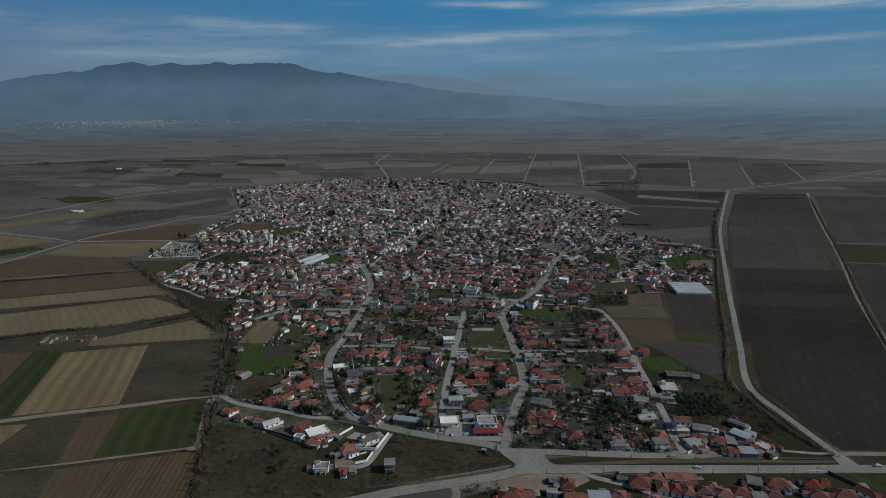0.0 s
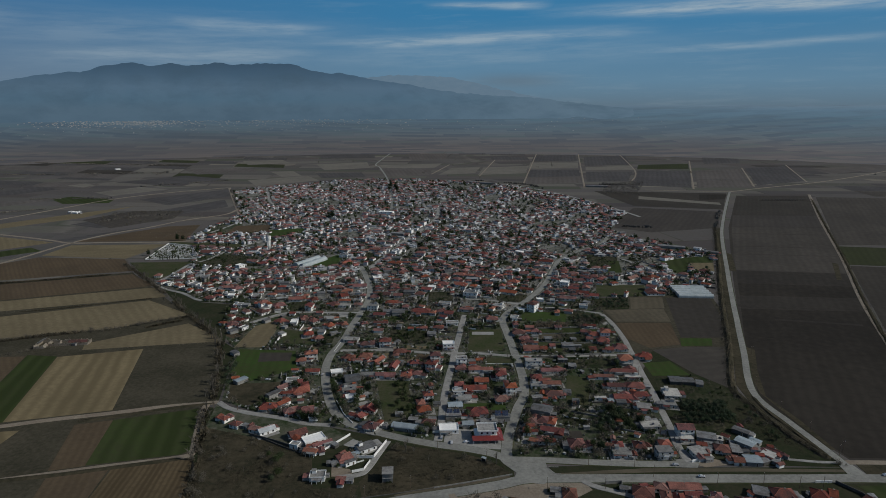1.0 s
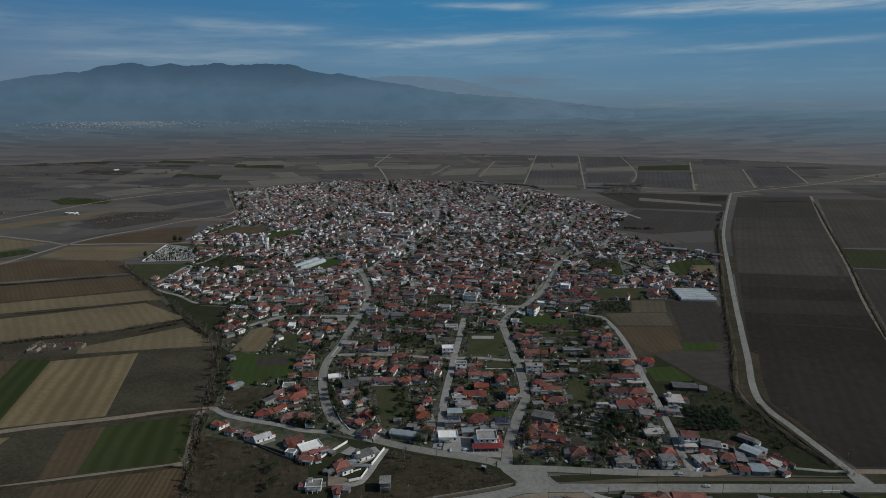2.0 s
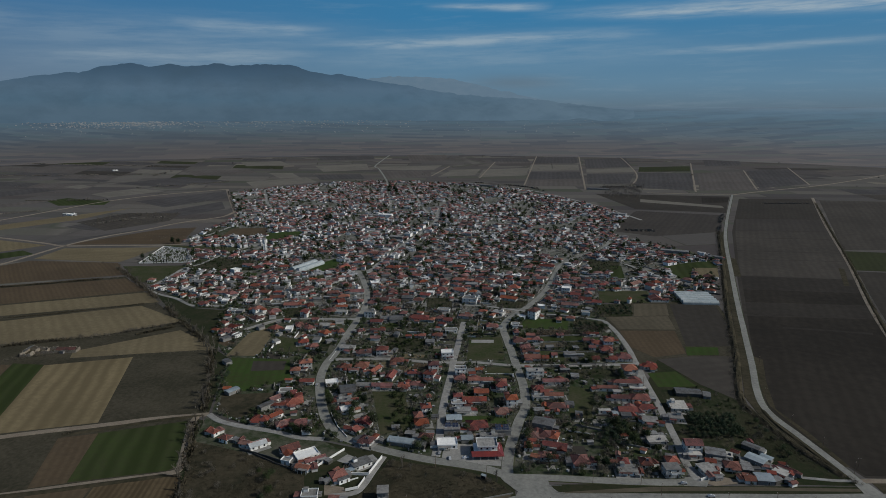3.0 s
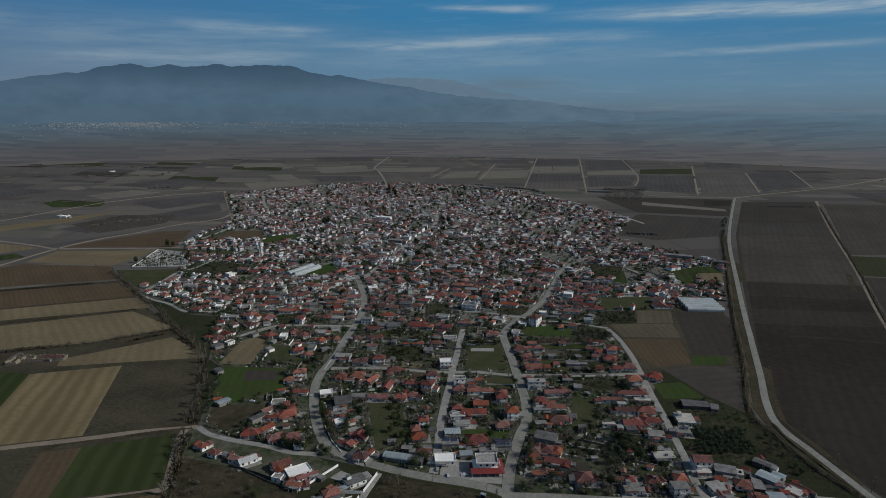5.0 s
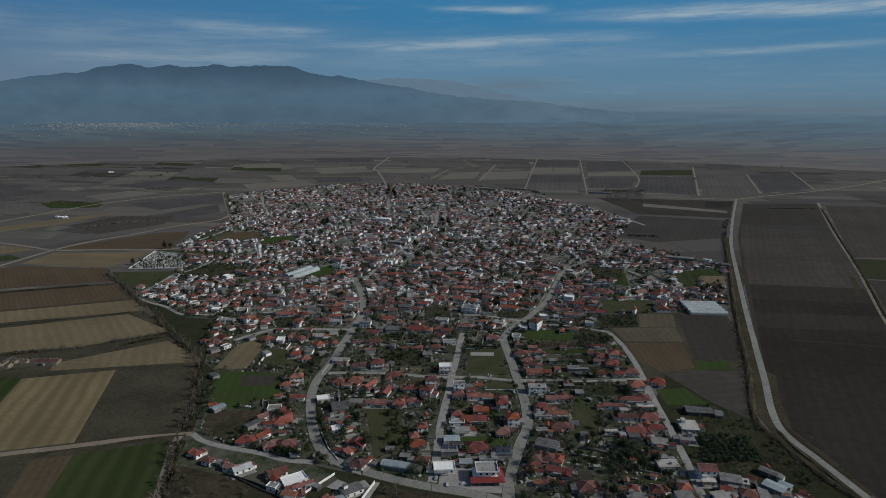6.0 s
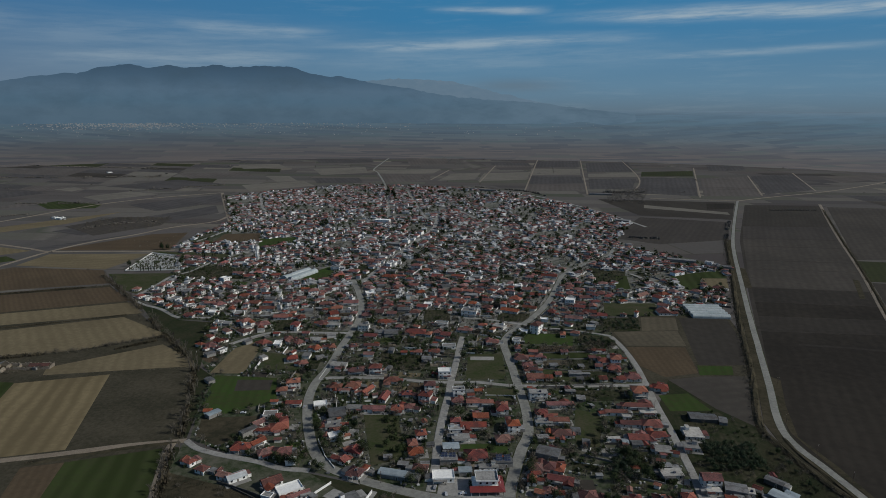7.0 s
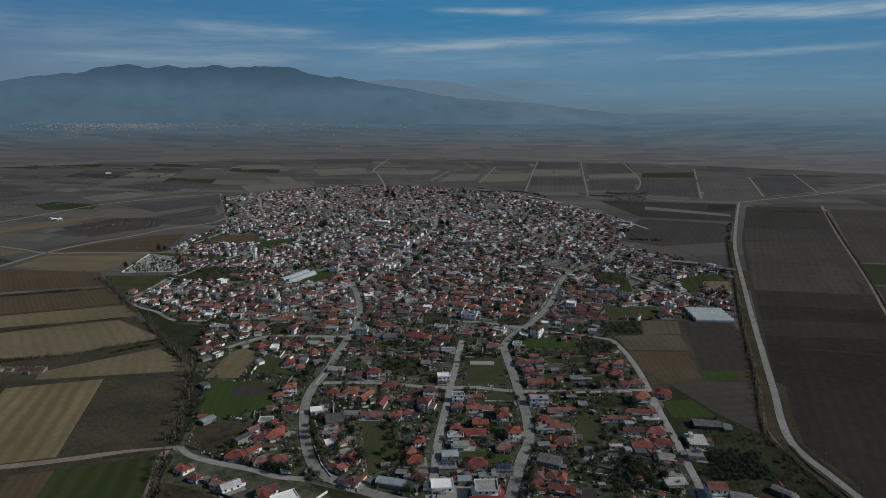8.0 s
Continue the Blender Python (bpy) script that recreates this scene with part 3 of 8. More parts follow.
road("farm_track", "dirt", 4.9, [(-854, 1070), (-775, 1045), (-710, 1021), (-645, 994), (-606, 976), (-543, 980), (-452, 984), (-418, 992)], 24)
road("farm_track", "dirt", 4.9, [(-637.3, 785.1), (-629.6, 838.3), (-620.0, 884.6), (-606, 976), (-579, 1048), (-538, 1108), (-503, 1176), (-447, 1238), (-441, 1294)], 25)
road("farm_track", "dirt", 5.4, [(-902, 1133), (-871, 1179), (-832, 1298), (-786, 1441), (-701, 1554), (-580, 1650)], 26)
road("farm_track", "dirt", 5.9, [(-577, 1650), (-509, 1474), (-416, 1238)], 27)
road("north_road", "asphalt", 5.9, [(-109, 1276), (-122, 1451), (-156, 1754), (-180, 1925), (-226, 2191), (-251, 2296), (-247, 2592), (-239, 3011), (-275, 3389)], 28)
road("street", "concrete", 7.0, [(-100.2, 822.3), (-92.2, 860.4), (-81, 902), (-64, 985), (-40, 1078), (-15, 1183), (-7, 1326)], 29)
road("street", "concrete", 5.9, [(-94, 1715), (-64, 1497), (-29, 1289), (-7, 1304)], 30)
road("street", "concrete", 5.9, [(-472, 1637), (-401, 1410), (-366, 1353), (-311, 1307), (-220, 1277), (-111, 1262)], 31)
road("street", "concrete", 5.9, [(-21, 1654), (22, 1449), (79, 1274), (145, 1130), (192, 1004)], 32)
road("field_track", "dirt", 3.5, [(-38, 1971), (24, 2291)], 33)
road("field_track", "dirt", 3.5, [(114, 1921), (208, 2477)], 34)
road("field_track", "dirt", 3.5, [(231, 1749), (416, 2756)], 35)
road("field_track", "dirt", 3.5, [(382, 1649), (616, 2816)], 36)
road("field_track", "dirt", 3.5, [(533, 1745), (650, 2080), (809, 2879)], 37)
road("field_track", "dirt", 3.5, [(666, 1622), (974, 2437)], 38)
road("field_track", "dirt", 3.5, [(849, 1666), (1054, 2169)], 39)
road("field_track", "dirt", 3.5, [(1050, 1764), (1264, 2269)], 40)
road("field_track", "dirt", 4.9, [(910, 1514), (738, 1182), (589.3, 882.9), (488.0, 689.2), (434.2, 577.3), (397.5, 494.8)], 41)
road("lane", "dirt", 3.2, [(254.6, 351.3), (271.3, 351.3), (313.9, 349.9)], 42)
road("lane", "concrete", 2.2, [(220.0, 354.5), (228.3, 353.2), (238.0, 351.6), (250.4, 351.2)], 43)
road("street", "concrete", 5.9, [(75, 1751), (183, 1699), (262, 1594), (347, 1394), (373, 1300), (394, 1211)], 44)
# fields
field("soil_brown", [(721, 1497), (896, 1495), (734, 1176), (583.3, 875.9), (485.1, 684.8), (429.8, 572.6), (363.7, 441.0), (298.9, 353.2), (259.3, 355.3), (248.5, 395.4), (243.3, 439.5), (262.6, 495.4), (309.9, 611.4), (385.6, 789.7), (521, 1099)], 0)
field("rough_grass", [(-358.2, 743.6), (-274.9, 670.0), (-238.9, 663.6), (-206.6, 550.1), (-190.2, 533.2), (-170.4, 431.5), (-178.0, 443.0), (-197.4, 497.3), (-214.2, 550.1), (-274.1, 628.8)], 1)
field("scrub", [(-601.2, 737.6), (-417.0, 797.8), (-213.5, 556.0), (-173.2, 433.4), (-336.6, 389.6)], 2)
field("scrub", [(-334.8, 387.2), (-244.8, 412.1), (-177.1, 426.0), (-138.8, 286.0), (-258.0, 286.3)], 3)
field("scrub", [(173.5, 645.4), (217.6, 692.9), (316.0, 696.8), (299.7, 611.4), (228.7, 449.4), (209.4, 478.2), (175.4, 510.5), (173.1, 575.5)], 4)
field("rough_grass", [(-180.5, 426.0), (-131.1, 410.0), (-78.3, 394.2), (-32.9, 378.7), (35.4, 359.3), (45.0, 352.0), (43.1, 335.1), (-46.7, 305.5), (-96.0, 285.8), (-138.8, 286.0)], 5)
field("rough_grass", [(192.5, 531.4), (210.7, 481.6), (228.8, 453.4), (233.8, 430.0), (242.9, 385.3), (251.4, 346.2), (156.1, 349.7), (159.8, 393.4), (168.1, 484.0)], 6)
field("yards", [(-170.3, 428.8), (-131.1, 410.0), (-78.3, 394.2), (-55.9, 376.5), (-83.7, 361.1), (-131.0, 382.0), (-166.2, 394.5)], 7)
field("rough_grass", [(59.4, 327.4), (108.5, 329.0), (294.7, 329.6), (270.5, 282.6), (4.6, 283.3), (12.1, 307.4)], 8)
field("rough_grass", [(-82.4, 354.4), (-89.6, 362.5), (-55.7, 375.1), (-32.4, 372.8), (-34.7, 354.2), (-49.8, 329.5), (-76.2, 323.8)], 9)
field("stubble_pale", [(-344.9, 516.6), (-276.6, 534.9), (-244.2, 419.1), (-312.9, 401.4)], 10)
field("scrub", [(-276.6, 534.9), (-211.5, 550.1), (-174.0, 434.4), (-244.2, 419.1)], 11)
field("green_dark", [(-374.2, 520.6), (-345.7, 517.9), (-312.9, 401.4), (-334.5, 397.5), (-346.9, 414.2)], 12)
field("brown", [(-430.5, 513.2), (-374.1, 518.0), (-348.2, 415.9), (-355.3, 414.2)], 13)
field("stubble", [(-337.9, 547.8), (-262.2, 602.2), (-217.8, 565.0), (-213.6, 553.0), (-331.8, 532.5)], 14)
field("stubble", [(-503.1, 608.6), (-338.9, 678.7), (-271.0, 628.8), (-336.2, 585.9), (-459.5, 551.3)], 15)
field("brown", [(-593.7, 727.8), (-412.8, 789.3), (-358.4, 736.1), (-546.2, 665.3)], 16)
field("stubble", [(-543.1, 661.2), (-356.4, 728.8), (-324.8, 691.6), (-518.1, 628.3)], 17)
field("brown", [(-654.8, 808.1), (-596.6, 881.0), (-464.7, 869.8), (-419.7, 806.5), (-608.9, 747.7)], 18)
field("stubble", [(-599.0, 891.5), (-595, 960), (-446, 967), (-463.9, 873.2)], 19)
field("brown", [(-607, 985), (-509, 1114), (-454, 1129), (-427, 992)], 20)
field("stubble_pale", [(-333.1, 384.9), (-293.2, 390.2), (-290.6, 358.4), (-296.0, 336.1)], 21)
field("scrub", [(-293.2, 390.2), (-259.3, 397.2), (-245.0, 343.3), (-292.3, 331.4), (-295.6, 355.0)], 22)
field("brown", [(-259.7, 398.0), (-235.9, 404.5), (-223.6, 347.7), (-243.6, 342.1)], 23)
field("green_dark", [(-235.9, 404.5), (-181.4, 421.5), (-164.4, 366.2), (-169.3, 360.7), (-223.9, 348.3)], 24)
field("scrub", [(-286.2, 323.3), (-240.4, 334.2), (-229.0, 288.5), (-259.8, 288.6)], 25)
field("brown", [(-240.1, 334.8), (-206.8, 343.2), (-201.3, 288.4), (-228.4, 288.5)], 26)
field("furrow", [(-205.3, 343.8), (-159.6, 356.6), (-141.3, 288.3), (-200.7, 288.4)], 27)
field("weeds", [(-166.2, 394.5), (-131.0, 382.0), (-89.6, 362.5), (-83.1, 354.4), (-76.2, 323.8), (-49.7, 328.3), (-52.3, 310.7), (-71.3, 299.1), (-96.7, 288.1), (-139.7, 288.3)], 28)
field("weeds", [(-32.4, 372.8), (5.8, 363.5), (27.7, 355.3), (41.9, 340.0), (-5.0, 325.9), (-46.3, 314.9), (-50.0, 330.7), (-42.1, 347.8)], 29)
# the farther strips get lighter soils, standing in for haze
field("soil_brown", [(712, 1478), (879, 1467), (814, 1337), (647, 1347)], 30)
field("soil_brown", [(645, 1342), (812, 1332), (757, 1224), (589, 1232)], 31)
field("brown_dull", [(588, 1228), (755, 1220), (695, 1101), (534, 1113)], 32)
field("fallow_dark", [(532, 1110), (693, 1097), (663, 1036), (505, 1051)], 33)
field("fallow_dark", [(504, 1048), (661, 1033), (614, 937), (462, 954)], 34)
field("fallow_dark", [(461, 951), (612, 934), (587.3, 885.0), (438, 900)], 35)
field("fallow_dark", [(437.0, 898.2), (586.0, 882.9), (539.4, 790.4), (399.0, 808.8)], 36)
field("soil_dark", [(398.2, 807.0), (538.3, 788.7), (509.3, 732.4), (373.1, 748.3)], 37)
field("soil", [(372.4, 746.7), (508.4, 730.9), (485.2, 683.9), (350.6, 695.7)], 38)
field("soil_dark", [(350.0, 694.4), (484.3, 682.6), (462.6, 639.2), (330.3, 649.7)], 39)
field("soil", [(329.7, 648.5), (461.2, 638.1), (428.8, 571.1), (362.8, 441.0), (299.7, 355.2), (260.2, 356.6), (249.4, 397.0), (245.1, 441.4), (272.8, 517.8)], 40)
field("fallow_dark", [(904, 1476), (1176, 1436), (797, 957), (631, 958)], 41)
field("olive_green", [(627, 950), (772, 925), (686.6, 817.0), (570.5, 836.4)], 42)
field("soil_green", [(532.6, 761.4), (629.8, 745.2), (552.5, 647.3), (479.3, 655.6)], 43)
field("soil_brown", [(568.0, 830.1), (681.8, 811.0), (431.9, 494.7), (402.4, 494.8), (444.9, 587.0)], 44)
field("stubble_dull", [(176.8, 643.5), (243.3, 647.0), (236.9, 606.5), (179.4, 606.8)], 45)
field("stubble_dull", [(219.0, 688.5), (256.3, 688.3), (245.2, 648.9), (207.4, 647.2)], 46)
field("brown", [(179.0, 603.4), (234.5, 603.1), (223.5, 545.2), (191.7, 536.9), (177.7, 560.1)], 47)
field("soil_brown", [(259.6, 686.1), (311.9, 690.2), (295.9, 620.4), (274.9, 562.6), (230.6, 562.8)], 48)
field("green", [(228.9, 561.3), (258.7, 559.7), (252.4, 542.3), (222.9, 541.0)], 49)
field("fallow_dark", [(221.9, 538.2), (264.5, 539.4), (228.8, 453.4), (210.7, 481.6), (192.5, 531.4)], 50)
field("green", [(174.6, 503.0), (199.4, 506.7), (206.5, 478.2), (174.6, 477.2)], 51)
field("garden", [(174.4, 473.9), (209.9, 475.9), (225.6, 448.4), (206.8, 401.3), (175.2, 374.3), (158.9, 356.9), (161.0, 393.4)], 52)
field("green", [(-187.5, 534.5), (-134.6, 530.2), (-124.6, 491.1), (-160.8, 465.4), (-178.7, 479.8)], 53)
field("soil_brown", [(-166.1, 526.3), (-136.8, 526.2), (-134.6, 508.1), (-162.2, 505.7)], 54)
field("stubble", [(-191.1, 593.4), (-176.4, 610.4), (-166.9, 590.0), (-165.3, 538.6), (-194.2, 538.7)], 55)
field("green", [(87.4, 636.3), (134.3, 637.9), (128.0, 605.3), (80.0, 610.8)], 56)
field("turf", [(27.3, 582.5), (58.5, 585.6), (57.1, 530.7), (22.4, 529.5)], 57)
field("rough_grass", [(62.5, 344.6), (68.0, 347.0), (127.4, 348.4), (147.0, 345.8), (248.5, 345.6), (250.5, 340.7), (247.3, 338.3), (132.6, 338.3), (70.8, 338.4), (66.0, 340.5)], 58)
field("stubble_dull", [(69.4, 339.4), (97.1, 342.4), (126.0, 344.9), (182.6, 345.0), (248.0, 343.4), (247.1, 340.6), (181.2, 341.4), (133.6, 340.9), (110.5, 339.7), (75.2, 338.6)], 59)
field("green_dark", [(244.7, 326.9), (286.5, 327.9), (270.5, 306.7), (252.2, 313.0)], 60)
field("green", [(10.2, 428.1), (47.3, 430.7), (46.9, 418.0), (11.8, 421.7)], 61)
field("brown_dull", [(416, 1321), (579, 1269), (502, 1099), (367, 1059), (313, 1101), (342, 1186)], 62)
field("soil_brown", [(392, 1582), (714, 1536), (599, 1297), (423, 1344)], 63)
field("straw_hazed", [(479, 1490), (632, 1390), (623, 1358), (464, 1444)], 64)
field("soil", [(638, 1517), (707, 1517), (668, 1442), (601, 1425)], 65)
field("straw_hazed", [(-578, 1814), (-426, 1929), (-367, 1811), (-515, 1684)], 66)
field("straw_hazed", [(-575, 2047), (-503, 2063), (-444, 1929), (-499, 1899)], 67)
field("straw_hazed", [(-234, 2274), (-4, 2336), (-32, 2168), (-214, 2151)], 68)
field("loam_hazed", [(-224, 2132), (-37, 2129), (-43, 1955), (-182, 1895)], 69)
field("straw_hazed", [(33, 2167), (135, 2205), (104, 2002), (-16, 1954)], 70)
field("straw_hazed", [(144, 2184), (313, 2243), (267, 1999), (111, 1952)], 71)
field("soil_hazed", [(399, 2695), (586, 2721), (532, 2445), (349, 2424)], 72)
field("straw_hazed", [(338, 2376), (519, 2373), (475, 2159), (297, 2143)], 73)
field("soil_hazed", [(292, 2105), (465, 2102), (430, 1916), (256, 1888)], 74)
field("loam_hazed", [(252, 1859), (425, 1886), (399, 1747), (229, 1723)], 75)
field("soil_hazed", [(601, 2632), (793, 2686), (696, 2279), (517, 2239)], 76)
field("straw_hazed", [(510, 2198), (685, 2236), (650, 2099), (484, 2083)], 77)
field("soil_hazed", [(477, 2047), (632, 2045), (544, 1798), (417, 1773)], 78)
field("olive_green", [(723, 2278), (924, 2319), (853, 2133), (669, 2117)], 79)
field("soil_hazed", [(658, 2080), (834, 2077), (670, 1645), (529, 1694)], 80)
field("loam_hazed", [(853, 2077), (1031, 2130), (843, 1666), (686, 1645)], 81)
field("soil_hazed", [(1056, 2149), (1241, 2226), (1057, 1790), (870, 1690)], 82)
field("green_dark", [(-928, 1442), (-908, 1488), (-779, 1441), (-765, 1389), (-860, 1374)], 83)
field("straw_hazed", [(-1043, 1691), (-1016, 1740), (-968, 1702), (-976, 1655)], 84)
field("straw_hazed", [(-1131, 1549), (-1109, 1580), (-1076, 1548), (-1089, 1509)], 85)
field("soil_hazed", [(-698, 1132), (-660, 1202), (-569, 1340), (-516, 1438), (-474, 1339), (-552, 1214), (-627, 1099)], 86)
field("soil_hazed", [(-652, 989), (-556, 1103), (-532, 1119), (-584, 1058), (-612, 993)], 87)
field("stubble", [(-793, 991), (-762, 1026), (-637, 981), (-718.8, 892.3)], 88)
field("green_dark", [(-713.5, 885.3), (-650, 944), (-618, 921), (-687.8, 851.5)], 89)
field("fallow_dark", [(-703, 1178), (-654, 1282), (-545, 1280), (-533, 1195), (-606, 1098)], 90)
field("soil_hazed", [(-718, 1440), (-570, 1616), (-521, 1493), (-614, 1356)], 91)
field("brown", [(95.1, 603.8), (128.0, 605.3), (126.5, 591.8), (93.5, 588.7)], 92)
field("garden", [(128.6, 605.3), (158.4, 608.7), (155.9, 593.3), (127.1, 591.8)], 93)
field("green_dark", [(93.6, 585.4), (155.7, 590.0), (153.3, 575.5), (92.3, 572.7)], 94)
field("stubble_dull", [(93.0, 569.6), (115.7, 571.0), (114.8, 560.4), (92.5, 559.0)], 95)
field("garden", [(116.8, 571.0), (153.5, 574.0), (149.2, 554.3), (116.9, 548.6)], 96)
field("turf", [(90.0, 550.2), (116.9, 548.6), (113.9, 527.7), (86.5, 526.5)], 97)
field("garden", [(118.5, 548.6), (149.7, 545.6), (147.3, 527.6), (114.9, 527.7)], 98)
field("garden", [(109.5, 510.8), (150.1, 510.6), (148.1, 492.3), (106.2, 493.6)], 99)
field("turf", [(103.2, 478.6), (121.1, 473.0), (109.6, 426.8), (93.1, 426.9)], 100)
field("garden", [(-54.3, 586.2), (-15.0, 579.5), (-16.4, 547.8), (-45.7, 549.4)], 101)
field("turf", [(-55.0, 471.5), (-29.2, 467.0), (-19.5, 413.0), (-41.3, 403.0)], 102)
field("turf", [(39.7, 514.9), (60.6, 513.6), (60.9, 493.8), (38.3, 495.1)], 103)
field("turf", [(-160.5, 585.1), (-129.5, 576.9), (-122.3, 546.8), (-150.9, 547.0)], 104)
field("turf", [(190.8, 737.8), (250.6, 737.4), (237.7, 692.8), (181.4, 693.1)], 105)
field("garden", [(175.8, 686.6), (215.7, 686.3), (205.5, 647.2), (170.5, 643.5)], 106)
field("green_dark", [(313.7, 860.9), (390.7, 887.8), (385.8, 850.5), (348.4, 844.3), (320.3, 781.7), (303.1, 807.6)], 107)
field("stubble", [(350.4, 847.5), (384.4, 847.3), (366.3, 801.3), (336.4, 795.7)], 108)
field("garden", [(65.3, 702.8), (100.0, 698.1), (92.6, 672.1), (61.5, 674.4)], 109)
field("garden", [(-16.6, 710.2), (10.9, 710.0), (11.6, 670.5), (-17.0, 670.6)], 110)
field("garden", [(140.5, 637.9), (168.1, 628.4), (171.5, 608.6), (132.6, 610.5)], 111)
field("garden", [(211.2, 899.9), (256.7, 878.3), (239.1, 820.0), (202.8, 826.4)], 112)
field("green_dark", [(238.8, 858.1), (252.8, 858.0), (240.2, 796.4), (217.4, 790.8)], 113)
field("garden", [(-117.9, 588.1), (-105.6, 583.2), (-105.0, 546.8), (-114.7, 546.8)], 114)
field("garden", [(-172.4, 671.5), (-152.4, 675.6), (-146.1, 639.4), (-167.3, 639.5)], 115)
field("garden", [(-127, 925), (-79.1, 880.7), (-92.1, 828.4), (-116.9, 847.5)], 116)
field("stubble", [(-869, 1090), (-763, 1242), (-683, 1341), (-717, 1203), (-807, 1090)], 117)
field("loam_hazed", [(-1051, 1329), (-946, 1461), (-921, 1442), (-1007, 1271)], 118)
field("soil_hazed", [(-1181, 1500), (-1107, 1668), (-1017, 1622), (-1126, 1427)], 119)
field("straw_hazed", [(-890, 1556), (-826, 1665), (-729, 1618), (-815, 1496)], 120)
field("soil_hazed", [(-940, 1765), (-813, 1935), (-647, 1843), (-759, 1688)], 121)
field("loam_hazed", [(-883, 2106), (-691, 2179), (-618, 2065), (-789, 1966)], 122)
field("straw_hazed", [(-474, 2300), (-294, 2388), (-258, 2171), (-405, 2098)], 123)
field("soil_hazed", [(-584, 2843), (-330, 2905), (-285, 2593), (-500, 2543)], 124)
field("straw_hazed", [(-797, 2446), (-651, 2493), (-581, 2347), (-724, 2283)], 125)
field("loam_hazed", [(-166, 2834), (17, 2897), (15, 2533), (-132, 2483)], 126)
field("soil_hazed", [(75, 3120), (340, 3195), (314, 2823), (72, 2764)], 127)
field("straw_hazed", [(983, 3097), (1180, 3093), (1074, 2742), (899, 2746)], 128)
field("loam_hazed", [(1256, 2070), (1620, 2262), (1671, 2219), (1249, 1967)], 129)
field("soil_hazed", [(1100, 2621), (1270, 2676), (1140, 2361), (983, 2318)], 130)
field("soil_hazed", [(-416, 2010), (-269, 2025), (-238, 1895), (-370, 1868)], 131)
field("dirt", [(157.1, 349.7), (171.2, 355.6), (183.9, 349.6), (163.5, 345.8)], 132)
field("dirt", [(-69.3, 346.6), (-57.4, 344.0), (-54.3, 337.2), (-67.5, 336.1)], 133)
field("concrete_slab", [(28.8, 577.7), (50.4, 577.6), (49.8, 569.8), (28.5, 569.9)], 134)
field("turf", [(-446.6, 849.8), (-359.4, 855.7), (-364.7, 783.3), (-366.3, 761.7), (-390.8, 778.0)], 135)
field("turf", [(-452, 984), (-306, 966), (-308, 941), (-414, 958)], 136)
field("garden", [(-356.8, 849.2), (-328.5, 896.6), (-273.0, 882.1), (-261.6, 829.6), (-335.0, 823.9)], 137)
field("green", [(-183.2, 854.5), (-157.2, 895.4), (-146.0, 867.5), (-153.1, 822.7), (-179.9, 822.9)], 138)
field("brown", [(-384, 1118), (-323, 1128), (-308, 1065), (-380, 1046)], 139)
field("green", [(-310, 1080), (-252, 1095), (-241, 1065), (-293, 1008)], 140)
field("weeds", [(-171.0, 462.2), (-128.0, 466.0), (-131.8, 440.7), (-146.2, 424.5), (-165.5, 437.0)], 92)
field("weeds", [(251.0, 347.0), (246.5, 362.0), (239.5, 389.0), (233.5, 434.7), (236.5, 461.0), (273.5, 547.9), (329.5, 690.0), (426.5, 921.0), (499.5, 1099.0), (509.0, 1099.0), (403.7, 850.4), (338.6, 690.0), (300.7, 594.3), (271.5, 520.4), (251.6, 472.4), (243.5, 446.3), (242.4, 427.2), (245.8, 405.3), (248.6, 381.5), (251.2, 360.0)], 93)
field("concrete", [(-66.0, 371.5), (-60.5, 379.0), (-54.5, 375.5), (-59.0, 368.0)], 91)
field("concrete", [(0.5, 371.5), (2.2, 392.0), (38.5, 391.0), (40.0, 366.0), (24.0, 367.5)], 90)
field("asphalt", [(34.6, 358.7), (53.4, 355.3), (64.9, 353.2), (65.1, 345.5), (70.8, 337.5), (60.2, 328.6), (41.7, 331.6), (45.4, 340.0), (38.2, 350.1)], 155)
field("asphalt", [(248.0, 348.0), (256.5, 348.5), (258.5, 338.5), (258.5, 333.0), (241.0, 333.0), (247.5, 338.8)], 155)
field("asphalt", [(148.9, 355.0), (163.8, 353.6), (158.3, 345.2), (144.9, 345.9)], 155)
field("dirt", [(10.0, 313.5), (5.0, 318.0), (32.0, 325.5), (52.0, 331.0), (84.0, 332.0), (88.0, 323.2), (79.0, 317.0), (69.9, 312.9), (52.0, 314.0), (38.0, 317.0), (26.0, 313.0)], 63)
field("weeds", [(259.2, 348.9), (284.0, 348.2), (312.0, 347.2), (306.0, 337.2), (275.2, 338.0), (259.4, 338.3)], 64)
field("stubble_dull", [(-4.8, 326.9), (40.5, 337.4), (41.5, 334.6), (25.9, 330.6), (-27.7, 316.6), (-27.8, 318.4)], 65)
field("weeds", [(282.2, 539.4), (286.8, 531.9), (266.9, 487.5), (249.2, 438.7), (248.2, 445.5), (252.4, 464.5)], 66)
field("weeds", [(428.5, 909.8), (434.2, 898.8), (396.2, 801.3), (389.5, 807.5)], 67)
field("weeds", [(248.2, 445.5), (250.1, 440.3), (255.4, 404.8), (256.9, 365.4), (253.8, 366.2), (250.9, 403.1)], 68)
field("weeds", [(553.8, 848.4), (558.4, 841.5), (512.5, 760.7), (505.9, 760.6)], 69)
field("soil_dark", [(333.2, 663.0), (369.4, 656.4), (406.6, 643.3), (404.1, 639.3), (366.2, 650.5), (329.9, 656.2)], 70)
